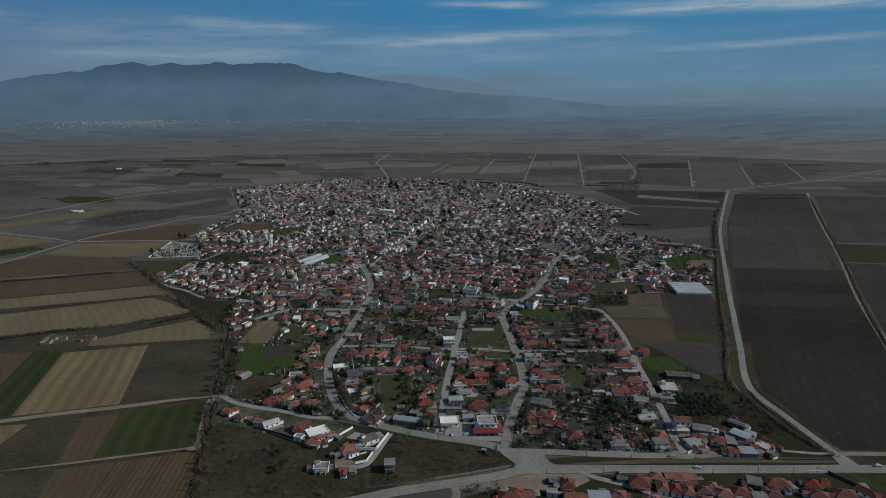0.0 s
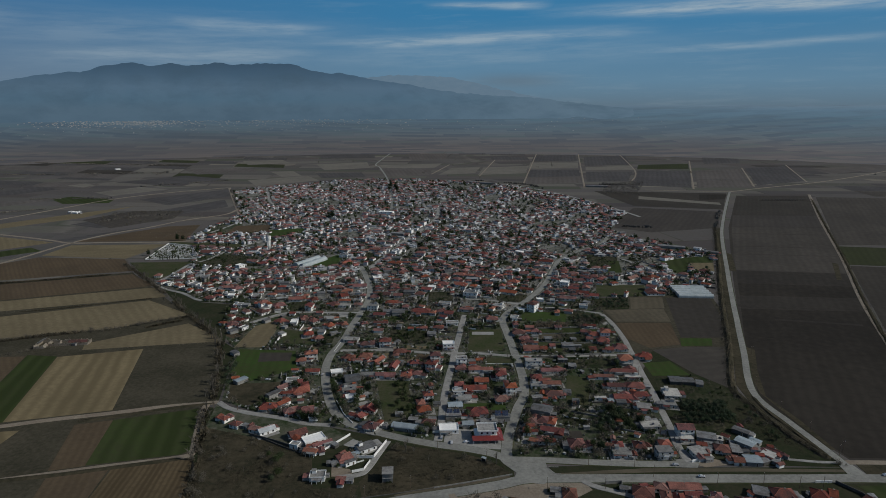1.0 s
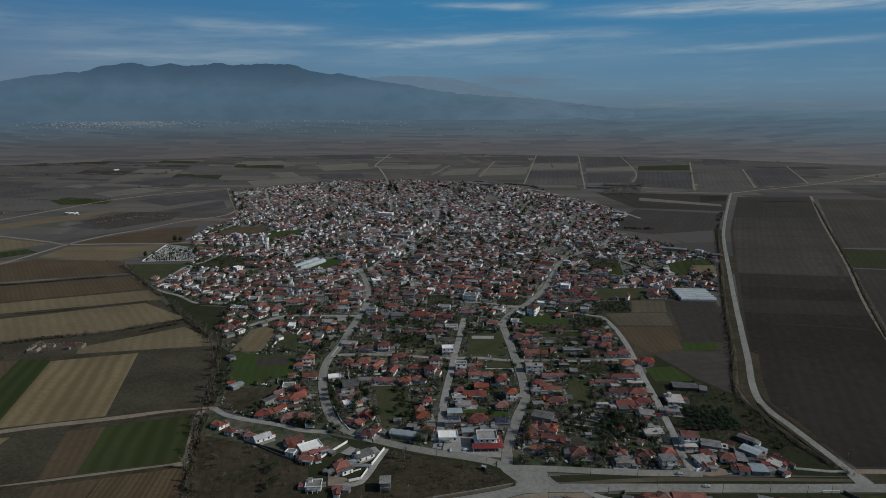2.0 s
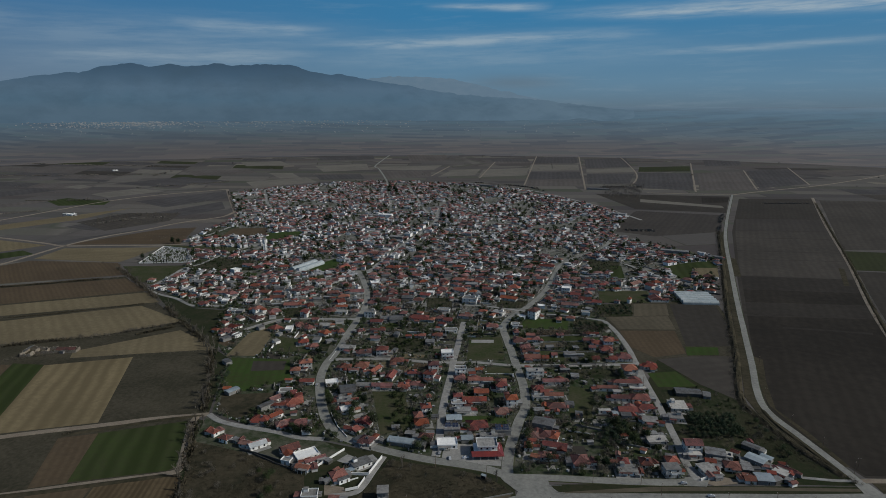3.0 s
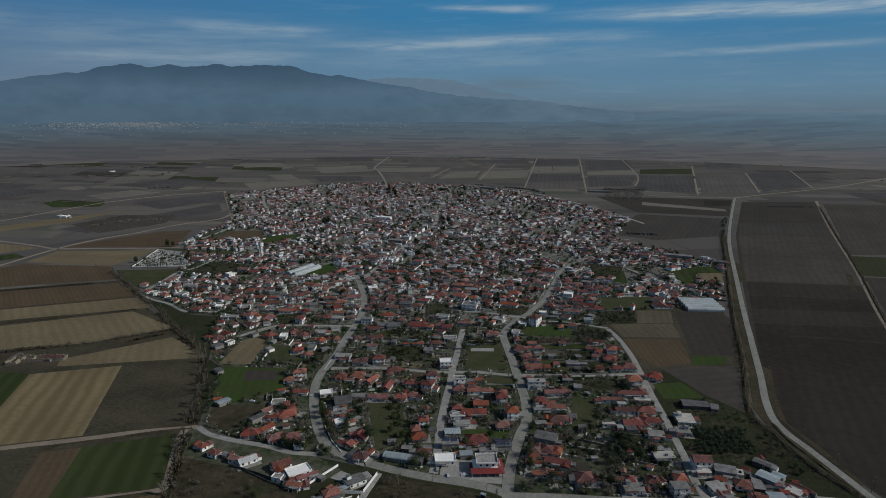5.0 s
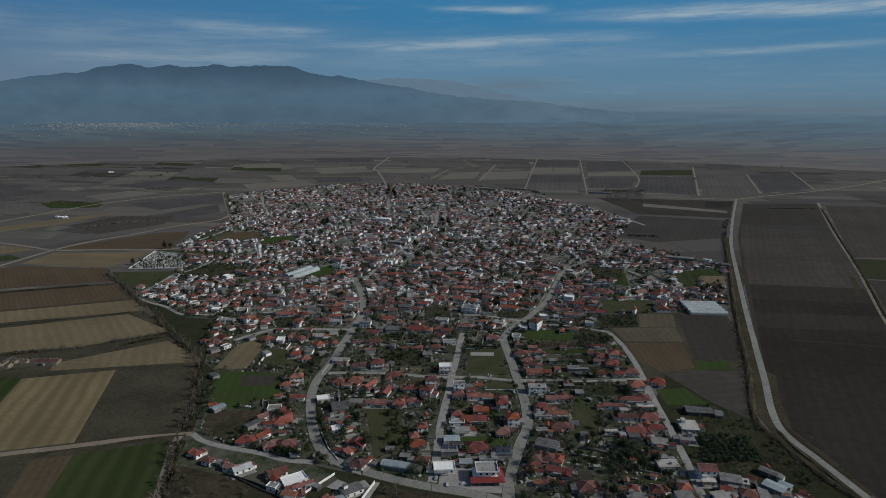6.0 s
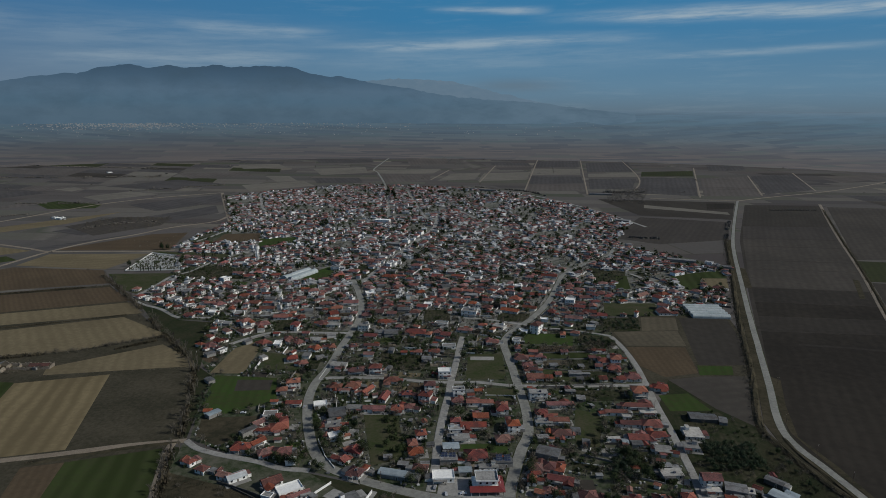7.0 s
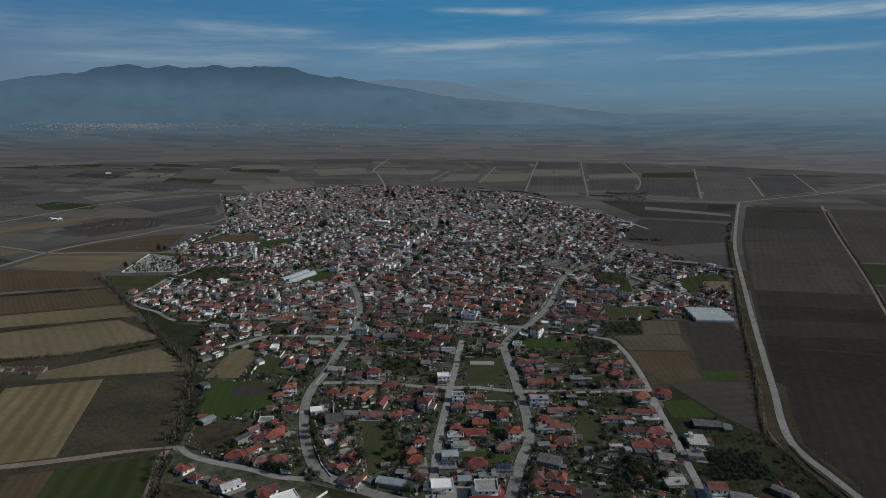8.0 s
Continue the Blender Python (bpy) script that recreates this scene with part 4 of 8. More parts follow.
field("soil_dark", [(349.7, 614.9), (394.6, 606.3), (430.6, 597.9), (427.2, 593.0), (392.0, 602.0), (347.3, 610.5)], 71)
field("soil", [(297.7, 566.3), (330.7, 557.6), (368.2, 541.0), (365.9, 537.5), (328.0, 552.7), (295.8, 562.5)], 72)
field("fallow_dark", [(561.6, 990.3), (603.0, 968.6), (610.6, 954.5), (592.3, 950.9), (549.4, 968.2)], 73)
FAR_EDGE = [(-420, 1000), (-580, 1640), (-400, 1740), (-250, 1880), (90, 1800), (240, 1670), (370, 1370), (420, 1200), (330, 1000)]
WEST = random.Random(17)
STRIP_MIX = ["soil_hazed", "loam_hazed", "straw_hazed", "soil_hazed", "brown_dull", "loam_hazed", "soil_brown", "olive_green", "fallow_dark"]
roads_now = np.array(SEGS)
for side, tilt, u0, u1, v0, v1 in ((-1, -0.22, -2300, -150, 1100, 2800), (1, 0.1, 900, 2300, 900, 2600), (1, 0.06, -150, 900, 2250, 2800)):
    u = u0
    while u < u1:
        wide = WEST.uniform(110, 260)
        v = v0
        while v < v1:
            deep = WEST.uniform(40, 130)
            quad = []
            for a, b in ((u, v), (u + wide - 5, v), (u + wide - 5, v + deep - 4), (u, v + deep - 4)):
                quad.append((round(a * math.cos(tilt) - b * math.sin(tilt) * side * (-1 if side > 0 else 1), 1), round(b + a * math.sin(tilt) * side * -1, 1)))
            v += deep
            cx, cy = sum(q[0] for q in quad) / 4, sum(q[1] for q in quad) / 4
            if WEST.random() < 0.45 or abs(cx) > 0.85 * cy or cy > 2750 or cy < 1000:
                continue
            pts = quad + [(cx, cy)]
            if any(inside(x, y, q) for q in LOTS for x, y in pts) or any(inside(x, y, FAR_EDGE) for x, y in pts):
                continue
            if min(np.min(np.hypot((roads_now[:, 0] + roads_now[:, 2]) / 2 - x, (roads_now[:, 1] + roads_now[:, 3]) / 2 - y)) for x, y in pts) < 16:
                continue
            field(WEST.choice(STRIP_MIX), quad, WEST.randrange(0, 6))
        u += wide
VILLAGE = [(-362.8, 753.9), (-275.7, 672.1), (-241.6, 667.7), (-226.7, 588.6), (-193.2, 535.9), (-177.8, 474.2), (-168.4, 433.4), (-132.1, 413.4), (-78.8, 396.6), (-33.0, 380.9), (35.7, 362.7), (44.3, 356.0), (156.6, 351.0), (159.8, 393.4), (162.9, 441.7), (170.5, 514.4), (176.4, 548.3), (172.8, 630.2), (184.9, 690.9), (245.1, 690.6), (313.2, 701.4), (411, 902), (380, 960), (329, 1003), (300, 1090), (394, 1192), (352, 1361), (224, 1651), (76, 1777), (-247, 1851), (-389, 1719), (-551, 1605), (-413, 1225), (-429, 1032), (-368.7, 889.8)]

g = Geo()
g.quad([(x, y, 0.03) for x, y in VILLAGE])
tagged(new("ground_village", g.mesh("ground_village", "yards")), "patchy grass and bare earth of village yards", "ground", kind="structure")
g = Geo()
g.quad([(-240, 690, 0.036), (-100, 640, 0.036), (60, 640, 0.036), (190, 700, 0.036), (300, 760, 0.036), (390, 900, 0.036), (300, 1090, 0.036), (385, 1190, 0.036), (345, 1355, 0.036), (220, 1640, 0.036), (70, 1770, 0.036), (-245, 1840, 0.036), (-380, 1712, 0.036), (-540, 1600, 0.036), (-405, 1220, 0.036), (-300, 900, 0.036)])
tagged(new("ground_paved_yards", g.mesh("ground_paved_yards", "yards_paved")), "pale paved and gravelled yards of the village centre", "ground", kind="structure")


# ---- buildings ----
ROADS = np.array(SEGS)


def street_turn(x, y):
    """The angle of the nearest street, within 45 degrees of the x axis."""
    k = np.argmin((x - (ROADS[:, 0] + ROADS[:, 2]) / 2) ** 2 + (y - (ROADS[:, 1] + ROADS[:, 3]) / 2) ** 2)
    x0, y0, x1, y1, _ = ROADS[k]
    return (math.degrees(math.atan2(y1 - y0, x1 - x0)) + 45) % 90 - 45


def street_gap(x, y):
    """How far a point lies from the nearest street's edge."""
    dx, dy = ROADS[:, 2] - ROADS[:, 0], ROADS[:, 3] - ROADS[:, 1]
    t = np.clip(((x - ROADS[:, 0]) * dx + (y - ROADS[:, 1]) * dy) / (dx * dx + dy * dy + 1e-9), 0, 1)
    return float(np.min(np.hypot(x - ROADS[:, 0] - t * dx, y - ROADS[:, 1] - t * dy) - ROADS[:, 4] / 2))


def window_mesh(wd, ht, rim):
    """A window in one piece: a white frame standing proud round a dark pane set back in it."""
    g = Geo()
    for y, k in ((-0.05, rim), (0.08, rim), (0.08, 0.0), (0.02, 0.0)):
        g.v += [(-wd / 2 - k, y, -k), (wd / 2 + k, y, -k), (wd / 2 + k, y, ht + k), (-wd / 2 - k, y, ht + k)]
    for r in range(3):
        for i in range(4):
            j = (i + 1) % 4
            g.f.append((4 * r + j, 4 * r + i, 4 * r + 4 + i, 4 * r + 4 + j))
            g.m.append(0)
    g.f.append((15, 14, 13, 12))
    g.m.append(1)
    return g.mesh("window", "white_paint", "glass_dark")


def pane_mesh(wd, ht):
    g = Geo()
    g.box(-wd / 2, wd / 2, -0.03, 0.03, 0, ht)
    return g.mesh("pane", "glass_dark")


WINDOW = window_mesh(1.2, 1.35, 0.1)
SHOP = pane_mesh(2.6, 2.1)
g = Geo()
g.box(-0.5, 0.5, -0.04, 0.06, 0, 2.1, 0)
g.box(-0.6, -0.5, -0.04, 0.09, 0, 2.2, 1)
g.box(0.5, 0.6, -0.04, 0.09, 0, 2.2, 1)
g.box(-0.6, 0.6, -0.04, 0.09, 2.1, 2.21, 1)
DOOR = g.mesh("door", "shutter", "white_paint")
g = Geo()
g.box(-0.28, 0.28, -0.28, 0.28, 0, 1.2, 0)
g.box(-0.36, 0.36, -0.36, 0.36, 1.2, 1.32, 0)
CHIMNEY = g.mesh("chimney", "raw_concrete")
g = Geo()
g.box(-1.7, 1.7, 0, 1.2, -0.15, 0.0, 0)
g.box(-1.7, 1.7, 1.12, 1.2, 0.0, 0.95, 0)
g.box(-1.7, -1.62, 0, 1.12, 0.0, 0.95, 0)
g.box(1.62, 1.7, 0, 1.12, 0.0, 0.95, 0)
BALCONY = g.mesh("balcony", "white_paint")
g = Geo()
g.tube((-0.7, 0, 1.0), (0.7, 0, 1.0), 0.28, 0.28, 8, 0)
g.quad([(-0.9, -1.0, 0.05), (0.9, -1.0, 0.05), (0.9, -0.1, 0.85), (-0.9, -0.1, 0.85)], 1)
g.box(-0.8, -0.72, -0.9, 0.1, 0, 0.9, 0)
g.box(0.72, 0.8, -0.9, 0.1, 0, 0.9, 0)
HEATER = g.mesh("solar_heater", "steel", "panel_blue")

KINDS = {"o": ("plaster", "tile", "small red-tiled outbuilding beside a house", "outbuilding"), "d": ("dark_wall", "sheet_metal", "small dark shed with a worn sheet roof", "shed"), "h": ("plaster", "tile", "house with an orange clay-tile hipped roof", "house"), "H": ("plaster", "tile_old", "older house with a weathered dark red tile roof", "house"), "g": ("plaster", "tile", "long low house with a red tile gable roof", "house"), "f": ("plaster", "roof_slab", "plastered house with a flat grey concrete roof", "house"), "w": ("white_paint", "roof_slab", "white house with a flat roof and parapet", "house"), "F": ("plaster", "roof_pale", "low house with a wide flat pale concrete roof", "house"), "s": ("raw_concrete", "sheet_metal", "grey shed with a metal sheet roof", "shed"), "p": ("raw_concrete", "sheet_metal", "shed with dark blue solar panels on its roof", "shed"), "u": ("raw_concrete", "roof_slab", "unfinished bare concrete house frame", "house"), "G": ("white_paint", "metal_pale", "white house with a pale sheet gable roof", "house"), "W": ("white_paint", "tile", "white house with a red tile gable roof", "house"), "D": ("white_paint", "roof_dark", "white house with a flat dark grey roof", "house"), "m": ("raw_concrete", "metal_blue", "workshop shed with a pale blue-grey metal roof", "shed"), "b": ("white_paint", "tile_old", "tall white apartment block with a red roof", "apartment block")}
PLACED = []
dice = random.Random(5)


def building(x, y, wd, dp, storeys, kind, turn=None, rich=2):
    """rich 2: all parts; 1: roof, chimney and front windows; 0: walls and roof."""
    wall_mat, roof_mat, label, cat = KINDS[kind]
    fixed = turn is not None
    turn = turn if fixed else street_turn(x, y) + dice.gauss(0, 4)
    if kind in "hHgf" and not fixed:
        wd, dp = wd * 0.97, dp * 0.84
    if kind == "w" and dice.random() < 0.4:
        roof_mat = "white_paint"
    ht = 2.3 if kind == "o" else 3.0 * storeys - 0.25
    kind = {"o": "g", "d": "s", "F": "f", "m": "s", "G": "g", "W": "g", "D": "f"}[kind] if kind in "odFmGWD" else kind
    if kind in "sp":
        ht = 2.2 if wd < 7 else 2.9 if wd < 11 else 3.8
    PLACED.append((x, y, max(wd, dp) / 2))
    ob = root(cat if cat in ("shed", "outbuilding") else "apartment_block" if kind == "b" else "flat_roofed_house" if kind in "fwu" else "gabled_house" if kind == "g" else "house", x, y, turn)
    tagged(ob, label, cat, "village buildings")
    g = Geo()
    if kind == "u":
        for i in range(storeys):
            g.box(-wd / 2, wd / 2, -dp / 2, dp / 2, 3.0 * i + 2.85, 3.0 * i + 3.1)
            for a in (-1, 0, 1):
                for b in (-1, 0, 1):
                    g.box(a * (wd / 2 - 0.3) - 0.2, a * (wd / 2 - 0.3) + 0.2, b * (dp / 2 - 0.3) - 0.2, b * (dp / 2 - 0.3) + 0.2, 3.0 * i, 3.0 * i + 2.85)
        g.box(-wd / 2 + 0.5, wd / 2 - 0.5, -dp / 2 + 0.9, dp / 2 - 0.5, 0, ht - 0.5)
        ht = 3.0 * storeys
    else:
        g.box(-wd / 2, wd / 2, -dp / 2, dp / 2, -0.2, ht)
        g.box(-wd / 2 - 0.06, wd / 2 + 0.06, -dp / 2 - 0.06, dp / 2 + 0.06, -0.2, 0.45)
        if storeys > 1:
            for i in range(1, storeys):
                g.box(-wd / 2 - 0.08, wd / 2 + 0.08, -dp / 2 - 0.08, dp / 2 + 0.08, 3.0 * i - 0.1, 3.0 * i + 0.1)
    if rich == 1 and kind not in "spu":
        for i in range(storeys):
            for k in (-0.28, 0.0, 0.28):
                g.box(wd * k - 0.7, wd * k + 0.7, -dp / 2 - 0.05, -dp / 2, 3.0 * i + 0.9, 3.0 * i + 2.35, 1)
                g.box(wd * k - 0.58, wd * k + 0.58, -dp / 2 - 0.08, -dp / 2 - 0.05, 3.0 * i + 1.0, 3.0 * i + 2.25, 2)
                if k:
                    for s in (-1, 1):
                        u0, u1 = sorted((s * wd / 2, s * (wd / 2 + 0.05)))
                        g.box(u0, u1, dp * k - 0.6, dp * k + 0.6, 3.0 * i + 1.0, 3.0 * i + 2.25, 2)
    part("wall", g.mesh("wall", wall_mat, "white_paint", "glass_dark"), ob)
    g = Geo()
    if kind in "hHgb":
        if dp > wd and kind != "g":
            g.hip(dp, wd, ht, wd / 2 * 0.53, m=pose(0, 0, 0, 0, 0, 90))
        else:
            g.hip(wd, dp, ht, dp / 2 * (0.53 if kind != "b" else 0.25), gable=kind == "g")
        if rich == 2 and kind in "hH" and wd > 8 and dice.random() < 0.6:
            g.hip(wd * 0.45, dp * 0.5, ht - 0.25, dp * 0.1, m=pose(wd * dice.choice((-0.2, 0.2)), -dp * 0.45, 0))
        aw, bw, rise = (dp, wd, wd / 2 * 0.53) if dp > wd and kind != "g" else (wd, dp, dp / 2 * (0.53 if kind != "b" else 0.25))
        turned = pose(0, 0, 0, 0, 0, 90) if dp > wd and kind != "g" else pose(0, 0, 0)
        a, b = aw / 2 + 0.5, bw / 2 + 0.5
        r = a if kind == "g" else max(a - b, 0.05)
        top = [turned @ Vector((s * r, 0, ht + 0.2 + rise)) for s in (-1, 1)]
        g.tube(top[0], top[1], 0.17, 0.17, 5, 1)
        if kind != "g":
            for s in (0, 1):
                for v in (-1, 1):
                    g.tube(turned @ Vector((a * (2 * s - 1), b * v, ht + 0.2)), top[s], 0.14, 0.14, 4, 1)
        part("roof", g.mesh("roof", roof_mat, "ridge_tile"), ob)
    elif kind in "sp":
        g.hip(wd, dp, ht, dp * 0.09, over=0.3, thick=0.08, gable=True)
        rf = part("roof", g.mesh("roof", roof_mat), ob)
        if kind == "p":
            q = Geo()
            q.box(-0.48, 0.48, -0.8, 0.8, 0, 0.06)
            pm = q.mesh("solar_panel", "panel_blue")
            for i in range(int(wd / 1.15)):
                for j in range(2):
                    part("solar_panel", pm, rf, m=pose(-wd / 2 + 0.8 + i * 1.15, -dp * (0.17 + 0.22 * j), ht + dp * 0.09 * (0.7 - 0.42 * j) + 0.25, 14, 0, 0))
    else:
        g.box(-wd / 2 - 0.25, wd / 2 + 0.25, -dp / 2 - 0.25, dp / 2 + 0.25, ht, ht + 0.22, 0)
        for s in (-1, 1):
            if kind == "w":
                g.box(s * (wd / 2 + 0.12) - 0.13, s * (wd / 2 + 0.12) + 0.13, -dp / 2 - 0.25, dp / 2 + 0.25, ht + 0.22, ht + 0.85, 1)
                g.box(-wd / 2 + 0.01, wd / 2 - 0.01, s * (dp / 2 + 0.12) - 0.13, s * (dp / 2 + 0.12) + 0.13, ht + 0.22, ht + 0.85, 1)
        if kind != "u" and wd > 8 and rich and dice.random() < 0.35:
            sx = wd * dice.choice((-0.25, 0.25))
            g.box(sx - 1.3, sx + 1.3, 0.1 * dp, 0.4 * dp, ht + 0.22, ht + 2.3, 1)
            g.box(sx - 1.45, sx + 1.45, 0.1 * dp - 0.15, 0.4 * dp + 0.15, ht + 2.3, ht + 2.45, 0)
        part("roof", g.mesh("roof", roof_mat, wall_mat), ob)
    if kind == "u" or rich == 0:
        return ob
    sides = [(0, -1), (1, 0), (-1, 0)]
    for i in range(storeys):
        if kind in "sp" or rich == 1:
            break
        for sx, sy in sides:
            span = wd if sy else dp
            count = max(1, min(6 if kind == "b" else 3, int(span / 3.4)))
            for k in range(count):
                u = (k + 0.5) / count * span - span / 2
                at = pose(u if sy else sx * wd / 2, sy * dp / 2 if sy else u, 3.0 * i + 1.05, 0, 0, {(0, -1): 180, (0, 1): 0, (1, 0): -90, (-1, 0): 90}[(sx, sy)])
                if i == 0 and (sx, sy) == (0, -1) and k == count // 2 and rich == 2:
                    part("door", DOOR, ob, m=pose(u, -dp / 2, 0.05, 0, 0, 180))
                else:
                    part("window", WINDOW, ob, m=at)
        if i and rich == 2:
            part("balcony", BALCONY, ob, m=pose(0, -dp / 2, 3.0 * i + 0.15, 0, 0, 180))
    if kind in "hHgfw" and wd > 7.5 and dice.random() < 0.65:
        q = Geo()
        pw, pd, s = wd * dice.uniform(0.4, 0.8), dice.uniform(1.6, 2.8), dice.choice((-1, 0, 1))
        u0 = s * (wd - pw) / 2 - pw / 2
        q.box(u0, u0 + pw, -dp / 2 - pd, -dp / 2 + 0.05, 2.55, 2.7, 0)
        for k in (0.04, 0.5, 0.96):
            q.box(u0 + pw * k - 0.1, u0 + pw * k + 0.1, -dp / 2 - pd + 0.1, -dp / 2 - pd + 0.3, 0, 2.55, 1)
        part("porch", q.mesh("porch", dice.choice(("roof_slab", "sheet_metal", "tile_old", "tile")), "plaster"), ob, "shady porch roof on posts")
    if rich and kind in "hHg" and wd > 8 and dice.random() < 0.45:
        s, ww, wl = dice.choice((-1, 1)), wd * dice.uniform(0.38, 0.5), dp * dice.uniform(0.35, 0.6)
        q = Geo()
        at = pose(s * (wd - ww) / 2, dice.choice((-1, 1, 1)) * (dp + wl) / 2, 0, 0, 0, 90)
        low = ht - dice.uniform(0.2, 0.7)
        q.box(-wl / 2 - 0.3, wl / 2 + 0.3, -ww / 2, ww / 2, -0.2, low, 0, at)
        wing = part("wing", q.mesh("wing", wall_mat), ob)
        q = Geo()
        q.hip(wl + 1.2, ww, low, ww * 0.22, over=0.4, gable=dice.random() < 0.5, m=at)
        part("wing_roof", q.mesh("wing_roof", roof_mat), wing)
    if rich == 2 and wd > 8 and kind != "b":
        if dice.random() < 0.65:
            s, aw, ad = dice.choice((-1, 1)), dice.uniform(3, 5), dp * dice.uniform(0.5, 0.8)
            q = Geo()
            x0, x1 = sorted((s * wd / 2, s * (wd / 2 + aw)))
            q.box(x0, x1, -ad / 2, ad / 2, -0.1, 2.3)
            ann = part("annex", q.mesh("annex", dice.choice(("plaster", "raw_concrete"))), ob)
            q = Geo()
            zi, zo = (2.75, 2.35) if s > 0 else (2.35, 2.75)
            q.v = [(x0, -ad / 2 - 0.2, zi), (x1, -ad / 2 - 0.2, zo), (x1, ad / 2 + 0.2, zo), (x0, ad / 2 + 0.2, zi)]
            q.v += [(a, b, c + 0.1) for a, b, c in q.v]
            q.f = [(3, 2, 1, 0), (4, 5, 6, 7), (0, 1, 5, 4), (1, 2, 6, 5), (2, 3, 7, 6), (3, 0, 4, 7)]
            q.m = [0] * 6
            part("lean_to_roof", q.mesh("lean_to_roof", dice.choice(("sheet_metal", "tile", "tile_old", "roof_slab"))), ann)
        if kind not in "sp" and dice.random() < 0.5:
            q = Geo()
            q.box(-wd / 2 - dice.uniform(0, 3), wd / 2 + dice.uniform(0, 4), -dp / 2 - dice.uniform(1.5, 3.5), dp / 2 + 0.5, -0.1, 0.34)
            part("terrace", q.mesh("terrace", "concrete"), ob, "pale concrete terrace")
    if kind in "sp" and rich == 2:
        part("door", DOOR, ob, m=pose(wd * 0.15, -dp / 2, 0.05, 0, 0, 180))
    if kind in "hHg":
        part("chimney", CHIMNEY, ob, m=pose(wd * dice.uniform(-0.25, 0.25), dp * 0.12, ht + dp * 0.12))
    if rich == 2 and kind in "hHfw" and dice.random() < 0.2:
        part("solar_heater", HEATER, ob, "solar water heater", m=pose(wd * 0.1, -dp * 0.1, ht + (dp * 0.17 if kind in "hH" else 0.22), 0, 0, dice.uniform(-25, 25)))
    return ob


def garden_wall(pts, ht, tone):
    mat = {"w": "white_paint", "c": "raw_concrete", "d": "dark_wall"}[tone]
    g = Geo()
    for (x0, y0), (x1, y1) in zip(pts, pts[1:]):
        ln = math.hypot(x1 - x0, y1 - y0)
        m = pose(x0, y0, 0, 0, 0, math.degrees(math.atan2(y1 - y0, x1 - x0)))
        g.box(0, ln + 0.1, -0.12, 0.12, 0, ht + 0.5, 0, m)
        g.box(-0.03, ln + 0.13, -0.18, 0.18, ht + 0.5, ht + 0.58, 0, m)
        for k in range(int(ln / 4) + 1):
            g.box(k * 4 - 0.17, k * 4 + 0.17, -0.17, 0.17, 0, ht + 0.62, 0, m)
    return tagged(new("garden_wall", g.mesh("garden_wall", mat)), {"w": "white painted garden wall", "c": "grey concrete garden wall", "d": "dark weathered concrete block wall"}[tone], "wall", "garden walls")


# ---- growth ----
def crown_mesh(name, mat, rx, rz, z0, count, size, seed, drop=0.0):
    """Many small leaf sprays gathered in uneven clumps."""
    r = random.Random(seed)
    g = Geo()
    hubs = []
    for _ in range(max(8, count // 14)):
        a, b = r.uniform(0, 6.283), math.acos(r.uniform(-0.75, 1))
        k = r.uniform(0.45, 1.0)
        hubs.append((rx * k * math.sin(b) * math.cos(a), rx * k * math.sin(b) * math.sin(a), z0 + rz * k * math.cos(b), r.uniform(0.6, 1.3)))
    for _ in range(count):
        hx, hy, hz, hs = r.choice(hubs)
        c = Vector((hx + r.gauss(0, rx * 0.24 * hs), hy + r.gauss(0, rx * 0.24 * hs), max(0.15, hz + r.gauss(0, rz * 0.17 * hs))))
        n = (c - Vector((0, 0, z0))).normalized() + Vector((r.gauss(0, 0.5), r.gauss(0, 0.5), r.gauss(0, 0.5)))
        s = n.cross((r.gauss(0, 1), r.gauss(0, 1), r.gauss(0, 1))).normalized() * size * r.uniform(0.6, 1.3)
        t = n.cross(s).normalized() * size * r.uniform(0.5, 1.1)
        g.quad([c - s, c - t * 0.8, c + s * 0.9, c + t])
    return g.mesh(name, mat)


def trunk_mesh(ht, rad, seed, limbs=6, mat="bark"):
    r = random.Random(seed)
    g = Geo()
    g.tube((0, 0, -0.1), (0.1, 0.05, ht * 0.55), rad, rad * 0.7, 6)
    for i in range(limbs):
        a = 6.283 * i / limbs + r.uniform(-0.4, 0.4)
        z = ht * r.uniform(0.35, 0.55)
        g.tube((0.08, 0.04, z), (math.cos(a) * ht * 0.25, math.sin(a) * ht * 0.25, z + ht * 0.3), rad * 0.5, rad * 0.15, 4)
    return g.mesh("trunk", mat)


def bare_mesh(ht, seed, spread=0.32):
    """A leafless tree: a trunk, limbs, branches and fine twigs."""
    r = random.Random(seed)
    g = Geo()

    def grow(p, d, ln, rad, level):
        q = p + d * ln
        g.tube(p, q, rad, rad * 0.6, 5 if level == 0 else 3)
        if level == 3:
            return
        for i in range((6, 4, 4)[level]):
            k = r.uniform(0.35, 1.0)
            side = Vector((r.gauss(0, 1), r.gauss(0, 1), r.gauss(0, 0.4))).normalized()
            grow(p + d * ln * k, (d + side * r.uniform(0.4, 0.9) * (spread / 0.32) + Vector((0, 0, 0.25))).normalized(), ln * r.uniform(0.4, 0.6), max(rad * 0.45, 0.045), level + 1)

    grow(Vector((0, 0, -0.1)), Vector((0, 0, 1)), ht * 0.5, ht * 0.024 + 0.08, 0)
    return g.mesh("bare_tree", "twigs")


TREES = []
